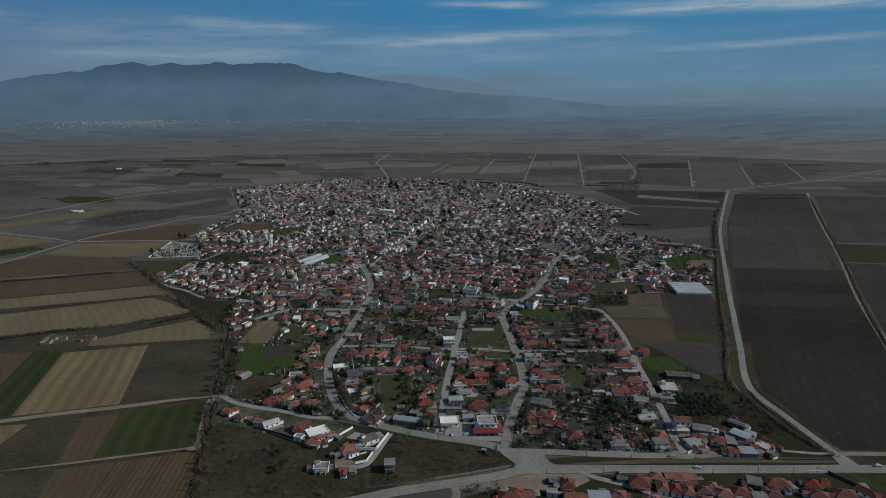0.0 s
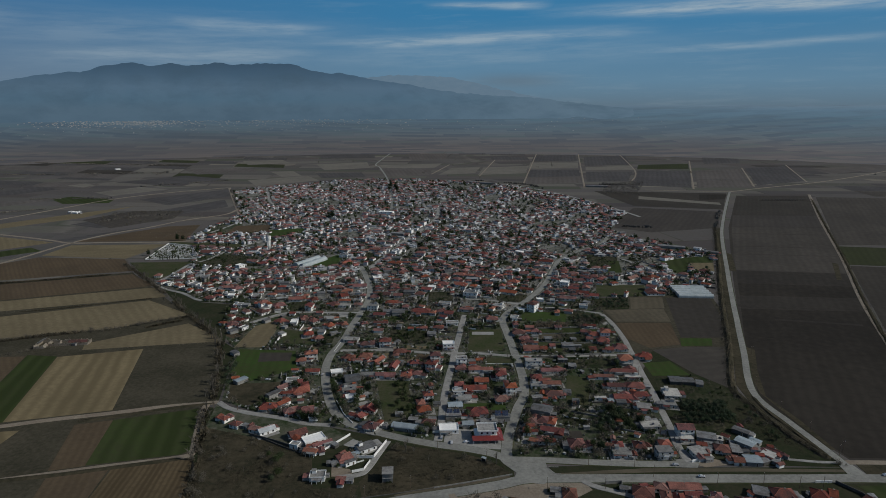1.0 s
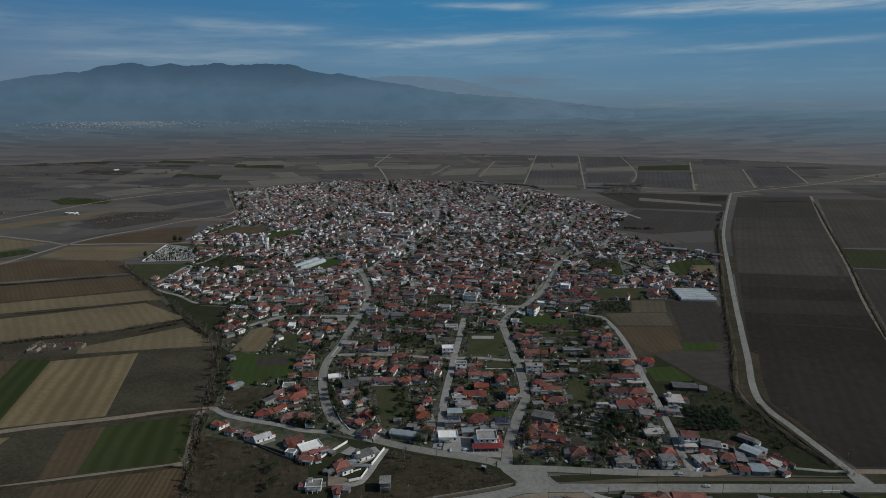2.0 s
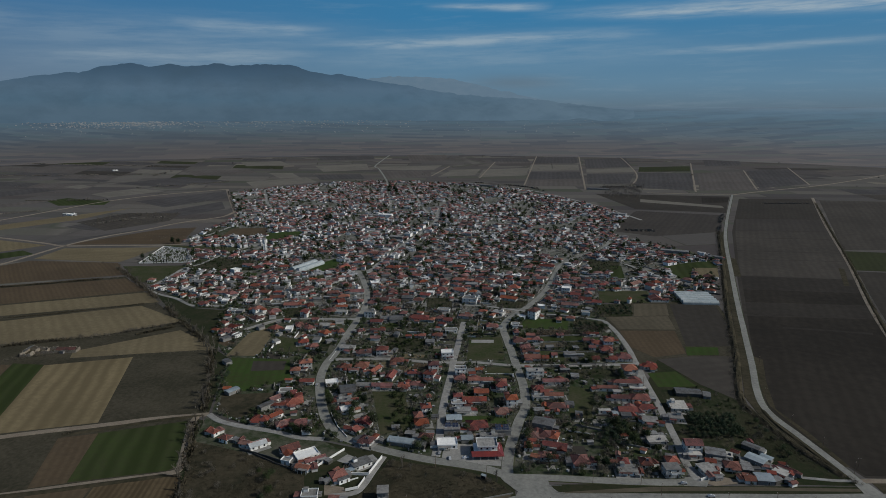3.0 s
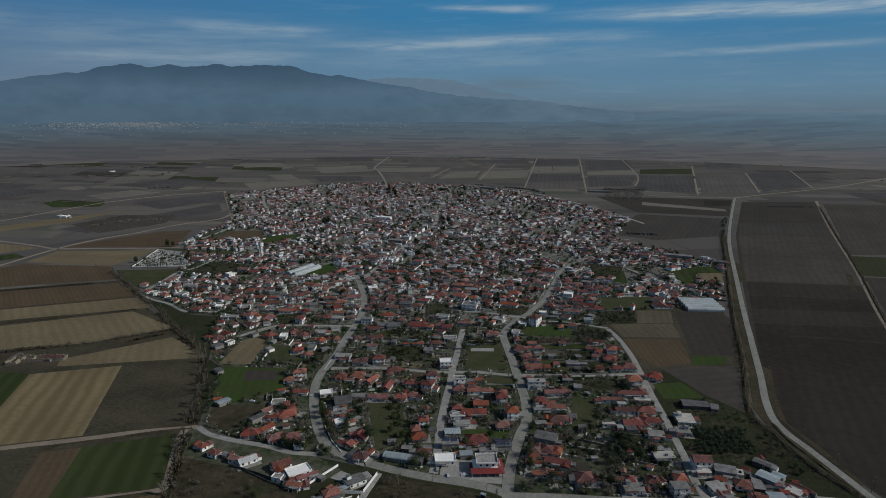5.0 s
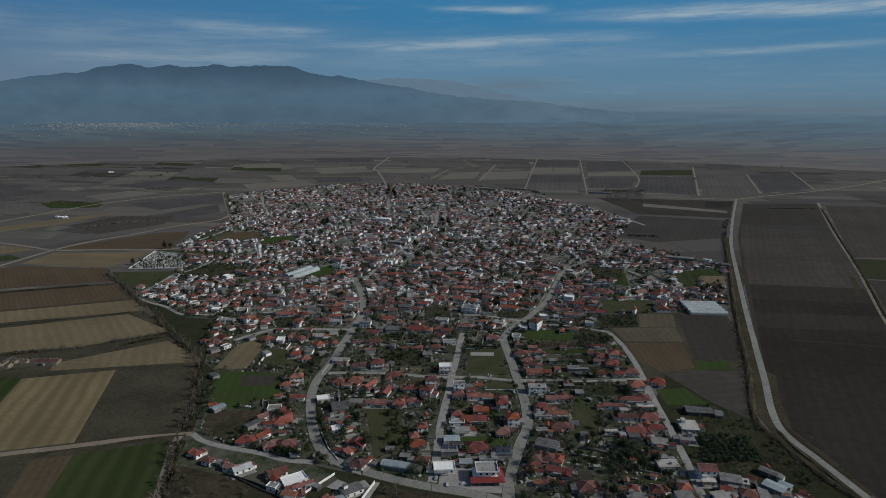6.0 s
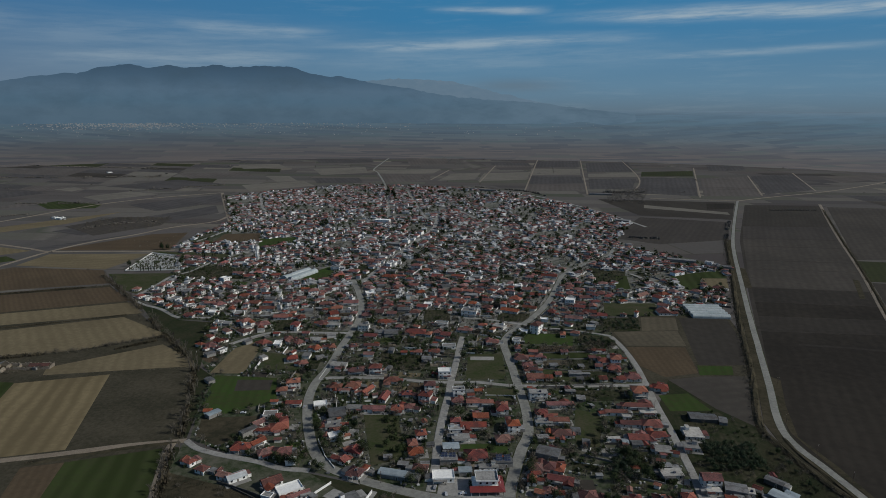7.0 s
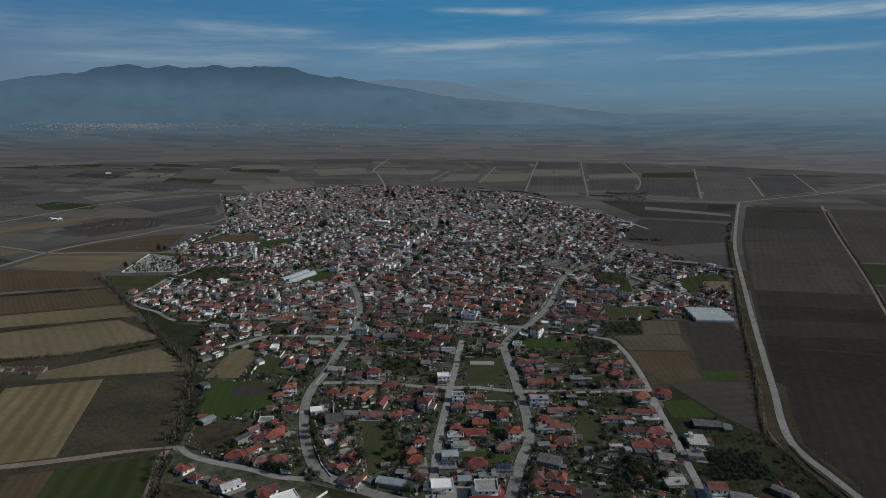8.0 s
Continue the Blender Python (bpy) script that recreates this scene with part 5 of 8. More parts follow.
for k in range(4):
    TREES.append((trunk_mesh(5 + k * 0.4, 0.2, k), crown_mesh("crown", "leaf", 2.4 + 0.3 * k, 2.3 + 0.2 * k, 4.0 + 0.2 * k, 900, 0.25, 10 + k), "leafy dark green garden tree", "tree"))
for k in range(3):
    TREES.append((trunk_mesh(3.2, 0.18, 20 + k), crown_mesh("crown", "leaf_olive", 1.9, 1.5, 2.5, 560, 0.2, 30 + k), "small grey-green olive tree", "olive tree"))
for k in range(2):
    TREES.append((trunk_mesh(4, 0.2, 40 + k, 3), crown_mesh("crown", "cypress", 0.9, 4.4, 4.9, 620, 0.24, 50 + k), "slim dark evergreen cypress tree", "cypress"))
for k in range(2):
    TREES.append((trunk_mesh(4, 0.3, 43 + k, 4), crown_mesh("crown", "cypress", 3.2, 4.6, 5.4, 1200, 0.32, 60 + k), "broad dark green pine tree", "pine tree"))
BARES = [bare_mesh(8 + 1.2 * k, 70 + k) for k in range(4)] + [bare_mesh(11, 90, 0.16), bare_mesh(12, 91, 0.16)]


def tree(x, y, k, size=1.0):
    tr, cr, label, cat = TREES[k]
    ob = new(cat.replace(" ", "_"), tr)
    ob.matrix_basis = pose(x, y, 0, 0, 0, dice.uniform(0, 360)) @ Matrix.Diagonal((size, size, size * dice.uniform(0.85, 1.15), 1))
    part("crown", cr, ob)
    return tagged(ob, label, cat, "village trees")


def bare_tree(x, y, k, size=1.0):
    ob = new("bare_tree", BARES[k])
    ob.matrix_basis = pose(x, y, 0, 0, 0, dice.uniform(0, 360)) @ Matrix.Diagonal((size, size, size, 1))
    return tagged(ob, "leafless grey winter tree", "tree", "bare trees")


def hedge(kind, ht, pts):
    """A strip of growth along a line: reeds, low brush or bare trees over brush."""
    r = random.Random(int(abs(pts[0][0]) * 7 + abs(pts[0][1])))
    line = smooth(pts, 8)
    g = Geo()
    far = pts[0][1] > 900
    wide = {"bare": 4.0, "brush": ht * 0.9, "reed": 4.5}[kind]
    mat = "twigs_pale" if far else "brushwood"
    tall = ht if kind != "bare" else 2.6
    for a, b in zip(line, line[1:]):
        ln = (b - a).length
        for _ in range(min(700, int(ln * (2.6 if far else 11)) + 2)):
            p = a.lerp(b, r.random())
            n = noise.noise((p.x * 0.03, p.y * 0.03, ht))
            if n < (-0.45 if kind == "reed" else -0.25):
                continue
            x, y = p.x + r.gauss(0, wide * 0.4), p.y + r.gauss(0, wide * 0.4)
            h = tall * r.uniform(0.25, 0.95) * (0.8 + 0.6 * n)
            s = h * r.uniform(0.12, 0.3) * (1.5 if far else 1.0)
            d = r.uniform(0, 3.14)
            cx, cy = math.cos(d) * s, math.sin(d) * s
            lean = (r.gauss(0, 0.2) * h, r.gauss(0, 0.2) * h)
            g.quad([(x - cx, y - cy, 0), (x + cx, y + cy, 0), (x + cx * 1.1 + lean[0], y + cy * 1.1 + lean[1], h * 0.7), (x + lean[0], y + lean[1], h), (x - cx * 0.9 + lean[0], y - cy * 0.9 + lean[1], h * 0.75)])
    word = {"reed": "dry brown reeds along a ditch", "brush": "dark line of winter brush between fields", "bare": "tangled undergrowth along a stream"}[kind]
    tagged(new({"reed": "reeds", "brush": "brush", "bare": "undergrowth"}[kind], g.mesh("hedge", mat)), word, "reeds" if kind == "reed" else "brush", kind="stuff")
    if kind == "bare":
        total = sum((b - a).length for a, b in zip(line, line[1:]))
        for i in range(int(total / 7)):
            k = r.random() * (len(line) - 1)
            p = line[int(k)].lerp(line[int(k) + 1], k % 1)
            bare_tree(p.x + r.gauss(0, 3), p.y + r.gauss(0, 3), r.randrange(6), ht / 10 * r.uniform(0.6, 1.1))



def bank(wide, ht, pts):
    """A rough earth bank with dry growth along a ditch or track."""
    line = smooth(pts, 10)
    g = Geo()
    prof = ((-1.0, 0.0), (-0.55, 0.75), (-0.2, 1.0), (0.25, 0.9), (0.6, 0.45), (1.0, 0.0))
    for i, p in enumerate(line):
        a, b = line[max(i - 1, 0)], line[min(i + 1, len(line) - 1)]
        d = (b - a).normalized()
        s = Vector((d.y, -d.x))
        end = min(1.0, 0.1 + 0.3 * min(i, len(line) - 1 - i))
        for j, (u, h) in enumerate(prof):
            h *= end
            k = noise.noise((p.x * 0.09, p.y * 0.09, j * 0.7))
            q = p + s * wide * (u * (0.5 + 0.5 * end) + 0.18 * k)
            g.v.append((q.x, q.y, max(0.0, h * ht * (1 + 0.7 * k)) if 0 < h else -0.05))
    for i in range(len(line) - 1):
        for j in range(5):
            k = i * 6 + j
            g.f.append((k, k + 1, k + 7, k + 6))
            g.m.append(0)
    tagged(new("bank", g.mesh("bank", "weeds")), "rough earth bank with dry brown growth", "bank", kind="structure")


# buildings
building(-116.7, 513.0, 10.5, 8, 2, "h", 12)
building(-123.6, 504.0, 8, 7, 1, "h", 8)
building(-109.0, 482.3, 11, 5.5, 1, "g", 3)
building(-121.8, 464.5, 9.5, 7, 1, "w", 5)
building(-115.2, 462.2, 3.4, 7, 1, "o", 5)
building(-126.9, 451.9, 9, 6, 1, "g", 50)
building(-120.7, 442.8, 12, 3.8, 1, "o", 5)
building(-110.5, 446.9, 12, 9.5, 1, "h", 15)
building(-130.2, 440.2, 12, 5, 1, "s", 50)
building(-128.4, 420.8, 12, 8.5, 1, "h", -6)
building(-119.8, 426.7, 10, 5, 1, "W", 50)
building(-112.0, 413.8, 8, 7, 1, "h", 30)
building(-100.3, 415.0, 11.5, 9, 1, "h", 10)
building(-164.0, 465.5, 10, 6, 1, "m", 52)
building(-130.7, 567.3, 9, 8, 1, "h", 15)
building(-119.0, 556.7, 8, 7, 1, "h", 25)
building(-106.6, 570.1, 7, 5, 1, "s", 30)
building(-81.7, 510.1, 9, 7, 1, "h", 0)
building(-68.4, 513.1, 11.5, 8, 1, "h", 0)
building(-74.3, 504.6, 8, 4, 1, "o", 0)
building(-56.0, 504.6, 13, 5, 1, "g", 62)
building(-53.7, 542.3, 10.5, 8.5, 2, "h", 2)
building(-69.8, 542.0, 13.5, 7, 1, "H", 0)
building(-38.8, 523.2, 11, 8.5, 1, "h", 0)
building(-41.5, 493.6, 14, 6, 1, "g", 76)
building(-24.4, 499.0, 7.5, 7, 1, "h", 4)
building(-6.6, 509.5, 8.6, 8, 2, "h", 4)
building(-10.6, 502.1, 6, 4.4, 1, "m", 4)
building(-47.3, 474.6, 16, 6, 1, "g", 0)
building(-62.0, 475.8, 12, 6.5, 1, "f", 2)
building(-29.8, 475.3, 9, 7, 1, "h", -4)
building(-21.5, 477.3, 8, 7, 1, "h", -4)
building(5.3, 535.4, 10.5, 8, 2, "w", 4)
building(9.5, 598.1, 12, 7, 1, "w", 4)
building(-63.3, 598.0, 14, 5, 1, "g", -4)
building(-80.0, 595.3, 6.5, 6, 1, "h", 20)
building(-19.2, 583.2, 7, 6, 1, "h", 0)
building(-4.1, 584.8, 10, 6, 1, "H", 0)
building(74.6, 570.8, 12, 9, 1, "H", -8)
building(77.7, 554.8, 9, 7, 1, "h", -8)
building(81.1, 545.9, 8, 5, 1, "W", -8)
building(81.1, 532.1, 14, 8, 1, "g", -2)
building(74.4, 610.7, 6.5, 5, 1, "w", 0)
building(51.3, 609.9, 12, 7, 1, "h", 0)
building(78.3, 497.1, 14, 7.5, 2, "f", 0)
building(91.6, 483.1, 18, 6, 1, "g", 0)
building(87.3, 458.9, 14, 6, 1, "g", 0)
building(76.6, 470.4, 9, 7, 1, "h", 0)
building(81.0, 464.7, 6, 5, 1, "o", 0)
building(76.3, 457.0, 12, 7, 1, "f", 2)
building(86.1, 440.8, 13, 8, 1, "H", -4)
building(72.1, 435.1, 8, 5, 1, "s", 4)
building(16.3, 500.9, 9, 6, 2, "w", 4)
building(25.3, 503.1, 6.4, 5.4, 1, "D", 4)
building(31.9, 505.7, 5.4, 4.4, 1, "o", 2)
building(32.1, 485.5, 20, 5.4, 1, "g", 1)
building(15.1, 488.5, 9, 6, 1, "h", 4)
building(148.2, 589.7, 12, 4.4, 1, "o", -2)
building(146.7, 566.1, 9, 7, 1, "h", -4)
building(160.6, 573.1, 9, 8, 1, "h", -4)
building(151.8, 549.9, 11, 8, 1, "h", -6)
building(152.2, 529.1, 7, 6, 1, "o", -4)
building(162.8, 532.1, 12, 9, 1, "h", -4)
building(158.5, 502.1, 11.5, 10, 2, "h", -3)
building(179.6, 513.0, 11, 8, 1, "h", -10)
building(150.7, 481.5, 23, 6, 1, "H", -3)
building(132.0, 471.6, 16, 5, 1, "g", -3)
building(138.0, 465.0, 6, 4.4, 1, "F", -3)
building(155.9, 470.9, 12, 4.2, 1, "F", -3)
building(137.7, 454.8, 14, 6, 1, "g", -3)
building(152.8, 454.7, 13.5, 9, 1, "h", -3)
building(137.3, 435.3, 13, 7.4, 1, "g", -3)
building(151.9, 439.2, 12, 7, 1, "h", -3)
building(129.9, 527.9, 5, 4, 1, "d", 0)
building(120.1, 434.2, 9, 3, 1, "F", 0)
building(127.2, 430.7, 4, 6, 1, "m", 0)
building(134.2, 427.6, 7, 5, 1, "s", -3)
building(124.7, 537.4, 7, 3, 1, "s", 0)
building(104.9, 505.1, 8, 4, 1, "d", 0)
building(-155.7, 402.8, 6.0, 5.0, 1, "h", -30)
building(-144.8, 395.2, 7.0, 5.6, 1, "H", -25)
building(-137.5, 394.2, 4.6, 4.0, 1, "s", -25)
building(-129.4, 388.5, 7.0, 5.0, 1, "g", -20)
building(-121.3, 387.6, 11.0, 6.2, 1, "G", 36)
building(-98.6, 383.0, 11.5, 7.4, 1, "W", 34)
building(-86.2, 375.5, 14.0, 8.6, 1, "w", 32)
building(-79.6, 370.6, 13.0, 3.4, 1, "o", 32)
building(-97.1, 368.6, 6.0, 4.0, 1, "w", -18)
building(-85.3, 361.6, 8.6, 4.8, 1, "o", -14)
building(-50.2, 366.6, 12.0, 8.4, 1, "D", 34)
building(-62.1, 353.8, 9.0, 7.0, 1, "h", 28)
building(-67.3, 348.8, 5.4, 3.6, 1, "s", 28)
building(-56.2, 358.8, 6.0, 3.4, 1, "m", 28)
building(-58.0, 349.0, 7.0, 2.6, 1, "D", 34)
building(-75.3, 334.4, 9.0, 7.0, 1, "w", 3)
building(-60.9, 331.2, 5.0, 4.0, 1, "o", -4)
building(-55.4, 330.6, 4.0, 3.2, 1, "s", -4)
building(-33.0, 333.6, 6.4, 7.4, 2, "u", 4)
building(-49.5, 392.8, 9.0, 8.4, 1, "h", -24)
building(-14.4, 388.6, 9.0, 6.0, 1, "d", -16)
building(-59.6, 406.0, 5.0, 7.0, 1, "g", 60)
building(-9.9, 397.5, 9.0, 6.6, 1, "H", -8)
building(-21.0, 402.9, 6.5, 4.6, 1, "d", -8)
building(-31.5, 411.0, 5.4, 4.0, 1, "s", 6)
building(-11.0, 434.0, 7.0, 7.4, 2, "h", 10)
building(-16.4, 426.6, 6.0, 8.4, 1, "h", 10)
building(-13.8, 416.7, 9.6, 7.6, 1, "h", 8)
building(-4.5, 426.2, 5.6, 4.0, 1, "s", 8)
building(4.2, 389.6, 13.0, 9.0, 1, "w", 4)
building(17.8, 395.4, 8.0, 6.0, 1, "m", 4)
building(32.6, 399.6, 12.0, 4.4, 1, "f", 4)
building(25.4, 413.0, 14.6, 10.6, 1, "h", 3)
building(42.0, 404.4, 12.0, 5.4, 1, "s", 3)
building(7.6, 407.0, 11.0, 6.0, 1, "s", 3)
building(9.3, 422.6, 10.6, 7.6, 1, "m", 4)
building(16.0, 434.6, 12.0, 6.6, 1, "f", 4)
building(13.2, 445.6, 10.6, 6.0, 1, "w", 4)
building(25.3, 450.6, 18.0, 7.4, 1, "g", 2)
building(13.1, 457.0, 7.0, 6.4, 1, "h", 2)
building(44.5, 433.0, 9.4, 7.6, 1, "h", 4)
building(53.3, 447.6, 8.6, 8.4, 2, "h", 4)
building(47.6, 471.0, 8.6, 8.4, 2, "h", 2)
building(31.4, 464.1, 11.0, 7.0, 1, "g", 2)
building(-53.8, 416.4, 6.2, 10.3, 1, "g", 70)
building(-73.5, 450.3, 11.6, 10.3, 1, "f")
building(-69.1, 435.4, 9.6, 6.9, 1, "w")
building(-59.6, 440.2, 5.0, 5.8, 1, "f")
building(-88.5, 480.5, 9.6, 6.9, 1, "w")
building(-73.5, 466.0, 11.9, 13.8, 1, "s")
building(-9.5, 491.6, 9.1, 10.3, 2, "h")
building(-86.9, 553.4, 14.0, 10.3, 1, "f")
building(47.7, 475.0, 8.8, 10.3, 2, "h")
building(72.7, 415.5, 14.6, 10.3, 1, "s")
building(62.3, 398.9, 8.9, 10.3, 1, "H")
building(70.7, 400.5, 8.2, 10.3, 1, "h")
building(77.2, 398.0, 5.2, 10.3, 1, "h")
building(57.8, 386.1, 5.1, 8.0, 1, "h")
building(75.3, 386.8, 15.9, 6.9, 1, "g")
building(67.0, 374.7, 7.7, 8.0, 1, "h")
building(88.3, 369.6, 10.4, 12.6, 1, "h")
building(115.2, 368.0, 6.2, 8.0, 1, "h")
building(115.3, 360.1, 11.9, 10.3, 1, "f")
building(128.9, 367.3, 7.6, 10.3, 1, "H")
building(100.6, 430.0, 5.0, 6.9, 1, "s")
building(38.5, 303.5, 14.5, 9.0, 1, "h", -3)
building(48.5, 306.0, 6.5, 5.5, 1, "g", -3)
building(66.0, 320.5, 6.5, 5.0, 1, "d", -8)
building(67.0, 315.0, 4.6, 3.8, 1, "s", -8)
building(73.0, 316.3, 7.6, 9.5, 1, "h", -6)
building(62.5, 309.3, 6.0, 4.6, 1, "f", -6)
building(75.0, 303.5, 12.5, 7.0, 1, "g", -4)
building(88.3, 304.5, 12.0, 7.0, 1, "m", -4)
building(99.0, 305.5, 9.0, 8.6, 1, "h", -14)
building(106.0, 322.5, 4.6, 4.0, 1, "s", -14)
building(115.9, 318.0, 11.5, 9.5, 1, "h", -16)
building(127.6, 323.0, 7.0, 6.5, 1, "h", -14)
building(141.3, 323.0, 18.0, 6.6, 1, "g", -3)
building(144.0, 316.3, 9.5, 4.4, 1, "o", -3)
building(127.5, 313.5, 5.6, 10.0, 1, "h", -10)
building(134.2, 311.5, 5.8, 9.5, 1, "h", -10)
building(140.8, 309.0, 6.0, 9.0, 1, "h", -8)
building(150.3, 309.8, 7.0, 7.0, 1, "H", -12)
building(156.5, 314.0, 5.5, 6.5, 1, "h", -12)
building(160.5, 307.0, 8.4, 7.4, 1, "h", -6)
building(170.5, 308.5, 9.0, 7.6, 1, "h", -4)
building(183.5, 318.5, 8.0, 9.0, 1, "d", -20)
building(195.7, 317.0, 12.0, 8.0, 1, "H", -6)
building(179.5, 305.0, 8.0, 6.0, 1, "s", -6)
building(188.0, 305.4, 8.5, 6.6, 1, "h", -8)
building(216.0, 315.4, 8.6, 8.6, 1, "h", -25)
building(214.2, 305.0, 9.0, 7.5, 1, "h", -25)
building(224.0, 316.0, 4.0, 8.0, 1, "g", -25)
building(229.0, 306.0, 11.5, 9.0, 1, "H", -10)
building(243.0, 307.5, 6.5, 12.0, 1, "H", 32)
building(251.5, 304.0, 6.0, 8.0, 1, "h", 32)
building(117.5, 302.0, 9.0, 6.5, 1, "h", -8)
building(147.0, 300.5, 9.0, 6.5, 1, "H", -8)
building(165.2, 384.9, 10.9, 8.3, 2, "g", -3)
building(163.3, 376.6, 8.5, 4.2, 1, "F", -3)
building(177.0, 377.5, 12.0, 8.6, 1, "s", -18)
building(184.8, 375.6, 4.6, 6.0, 1, "F", -18)
building(170.5, 369.2, 6.0, 4.6, 1, "o", -14)
building(164.5, 361.0, 9.0, 9.5, 1, "f", 12)
building(171.8, 363.6, 5.0, 5.0, 1, "d", 12)
building(168.0, 352.8, 5.0, 4.0, 1, "s", 12)
building(181.5, 364.0, 9.0, 7.4, 1, "h", -10)
building(190.3, 362.6, 6.0, 7.0, 1, "d", -10)
building(176.0, 371.0, 5.0, 4.0, 1, "s", -10)
building(186.0, 350.5, 6.4, 5.6, 1, "o", -4)
building(195.0, 351.0, 9.6, 8.6, 1, "m", -6)
building(199.6, 369.8, 11.5, 8.0, 1, "m", -48)
building(207.6, 372.6, 7.0, 4.6, 1, "m", -48)
building(208.4, 356.8, 8.0, 6.6, 1, "F", -50)
building(214.4, 360.6, 10.0, 3.8, 1, "o", -50)
building(204.6, 386.0, 10.5, 5.6, 1, "d", -46)
building(209.5, 350.0, 4.6, 3.6, 1, "s", -30)
building(190.0, 376.0, 4.0, 3.0, 1, "s", -20)
building(149.3, 420.6, 10.9, 10.3, 1, "f")
building(145.0, 394.2, 13.0, 8.0, 1, "F", 2)
building(143.5, 402.0, 8.0, 5.0, 1, "d", 2)
building(177.1, 442.3, 12.2, 13.8, 1, "F")
building(169.2, 425.1, 10.2, 9.2, 1, "f")
building(146.3, 369.4, 7.6, 9.2, 1, "h")
building(141.5, 357.5, 9.5, 7.5, 2, "f", 2)
building(96.7, 445.5, 6.5, 6.9, 1, "s")
building(111.2, 495.0, 6.3, 6.9, 1, "s")
building(98.4, 641.6, 8.8, 12.6, 3, "b", -34)
building(100.6, 555.5, 7.0, 5.8, 1, "s")
building(124.6, 555.4, 5.0, 5.8, 1, "d")
building(138.6, 573.8, 6.2, 5.8, 1, "o")
building(115.6, 586.8, 6.3, 5.8, 1, "o")
building(140.0, 555.3, 6.0, 5.8, 1, "o")
building(92.3, 531.2, 5.8, 6.9, 1, "o")
building(118.3, 529.7, 5.7, 5.8, 1, "d")
building(136.6, 529.6, 6.7, 6.9, 1, "o")
building(101.4, 538.1, 5.0, 5.8, 1, "o")
building(32.7, 692.1, 16.1, 11.5, 2, "w")
building(248.2, 700.9, 12.4, 13.8, 1, "g", 90)
building(243.1, 763.2, 20.1, 10.3, 1, "g")
building(270.5, 768.5, 12.2, 10.3, 1, "h")
building(-356.2, 903.0, 17.4, 13.8, 1, "g")
building(-67.5, 838.9, 19.1, 11.5, 1, "h")
building(-77.6, 1038.5, 23.3, 11.5, 1, "s")
building(-115.1, 1240.1, 28.0, 13.8, 2, "w")
building(358.1, 938.8, 40.6, 10.3, 1, "s")
building(404.2, 900.2, 18.7, 10.3, 1, "s")
building(306.1, 930.6, 13.1, 10.3, 2, "h")
building(366.3, 1267.1, 26.0, 13.8, 1, "s", -30)
building(122.1, 1725.7, 58.4, 10.3, 1, "s")
building(83.3, 1752.2, 23.7, 10.3, 1, "s")
building(202.1, 1594.4, 35.2, 10.3, 1, "s")
building(418.4, 1660.0, 56.2, 11.5, 1, "s")
building(-756.0, 1250.8, 12.9, 10.3, 1, "w")
building(-771.9, 1257.8, 8.7, 8.0, 1, "w")
building(-1121.8, 2117.4, 14.4, 11.5, 1, "w")
building(628.7, 3412.7, 56.8, 16.1, 1, "s")
building(837.8, 3312.3, 123.8, 18.4, 1, "s")
building(1017.1, 3354.2, 83.4, 16.1, 1, "s")
building(188.4, 465.3, 9.0, 10.1, 1, "d", None, 1)
building(197.9, 463.8, 9.8, 9.0, 1, "d", None, 1)
building(206.6, 460.8, 5.2, 9.0, 1, "s", None, 1)
building(-166.6, 603.6, 10.8, 11.2, 1, "h", None, 1)
building(-152.8, 601.7, 6.4, 10.1, 1, "w", None, 1)
building(-145.0, 612.6, 7.5, 10.1, 1, "h", 20, 1)
building(-133.4, 604.3, 8.4, 10.1, 1, "h", 45, 1)
building(-119.2, 612.3, 12.0, 11.2, 1, "f", None, 1)
building(-100.2, 594.0, 6.3, 9.0, 1, "h", 20, 1)
building(-114.1, 591.0, 7.7, 9.0, 1, "h", 35, 1)
building(-203.0, 902.9, 7.4, 10.1, 2, "w", None, 1)
building(-177.1, 929.1, 15.3, 10.1, 1, "h", None, 1)
building(-149.5, 908.1, 15.0, 11.2, 2, "h", None, 1)
building(-135.0, 841.4, 15.2, 10.1, 1, "h", None, 1)
building(-119.0, 864.7, 14.2, 9.0, 1, "h", None, 1)
building(-152.4, 762.4, 12.5, 10.1, 2, "h", None, 1)
building(-136.7, 775.1, 7.6, 9.0, 1, "g", None, 1)
building(-162.3, 740.7, 10.9, 10.1, 1, "h", None, 1)
building(-116.5, 748.5, 9.8, 10.1, 1, "g", None, 1)
building(-102.1, 727.7, 16.7, 10.1, 1, "g", None, 1)
building(-130.1, 722.8, 14.2, 7.8, 1, "H", None, 1)
building(-114.7, 707.3, 12.8, 10.1, 1, "h", None, 1)
building(-93.3, 689.0, 6.8, 9.0, 1, "h", None, 1)
building(-96.9, 673.2, 9.9, 10.1, 1, "f", None, 1)
building(-115.6, 688.4, 9.0, 10.1, 1, "g", 30, 1)
building(-111.2, 670.6, 12.1, 6.7, 1, "g", None, 1)
building(-122.4, 658.4, 8.6, 10.1, 1, "h", None, 1)
building(-108.9, 654.2, 12.8, 9.0, 1, "f", None, 1)
building(-147.7, 675.0, 7.7, 10.1, 1, "h", 30, 1)
building(-146.5, 646.3, 8.4, 10.1, 2, "h", None, 1)
building(-161.6, 678.2, 7.8, 9.0, 1, "h", None, 1)
building(-144.1, 699.3, 9.2, 7.8, 1, "s", None, 1)
building(-78.9, 685.7, 10.1, 9.0, 1, "h", None, 1)
building(-79.3, 724.2, 5.9, 9.0, 1, "h", None, 1)
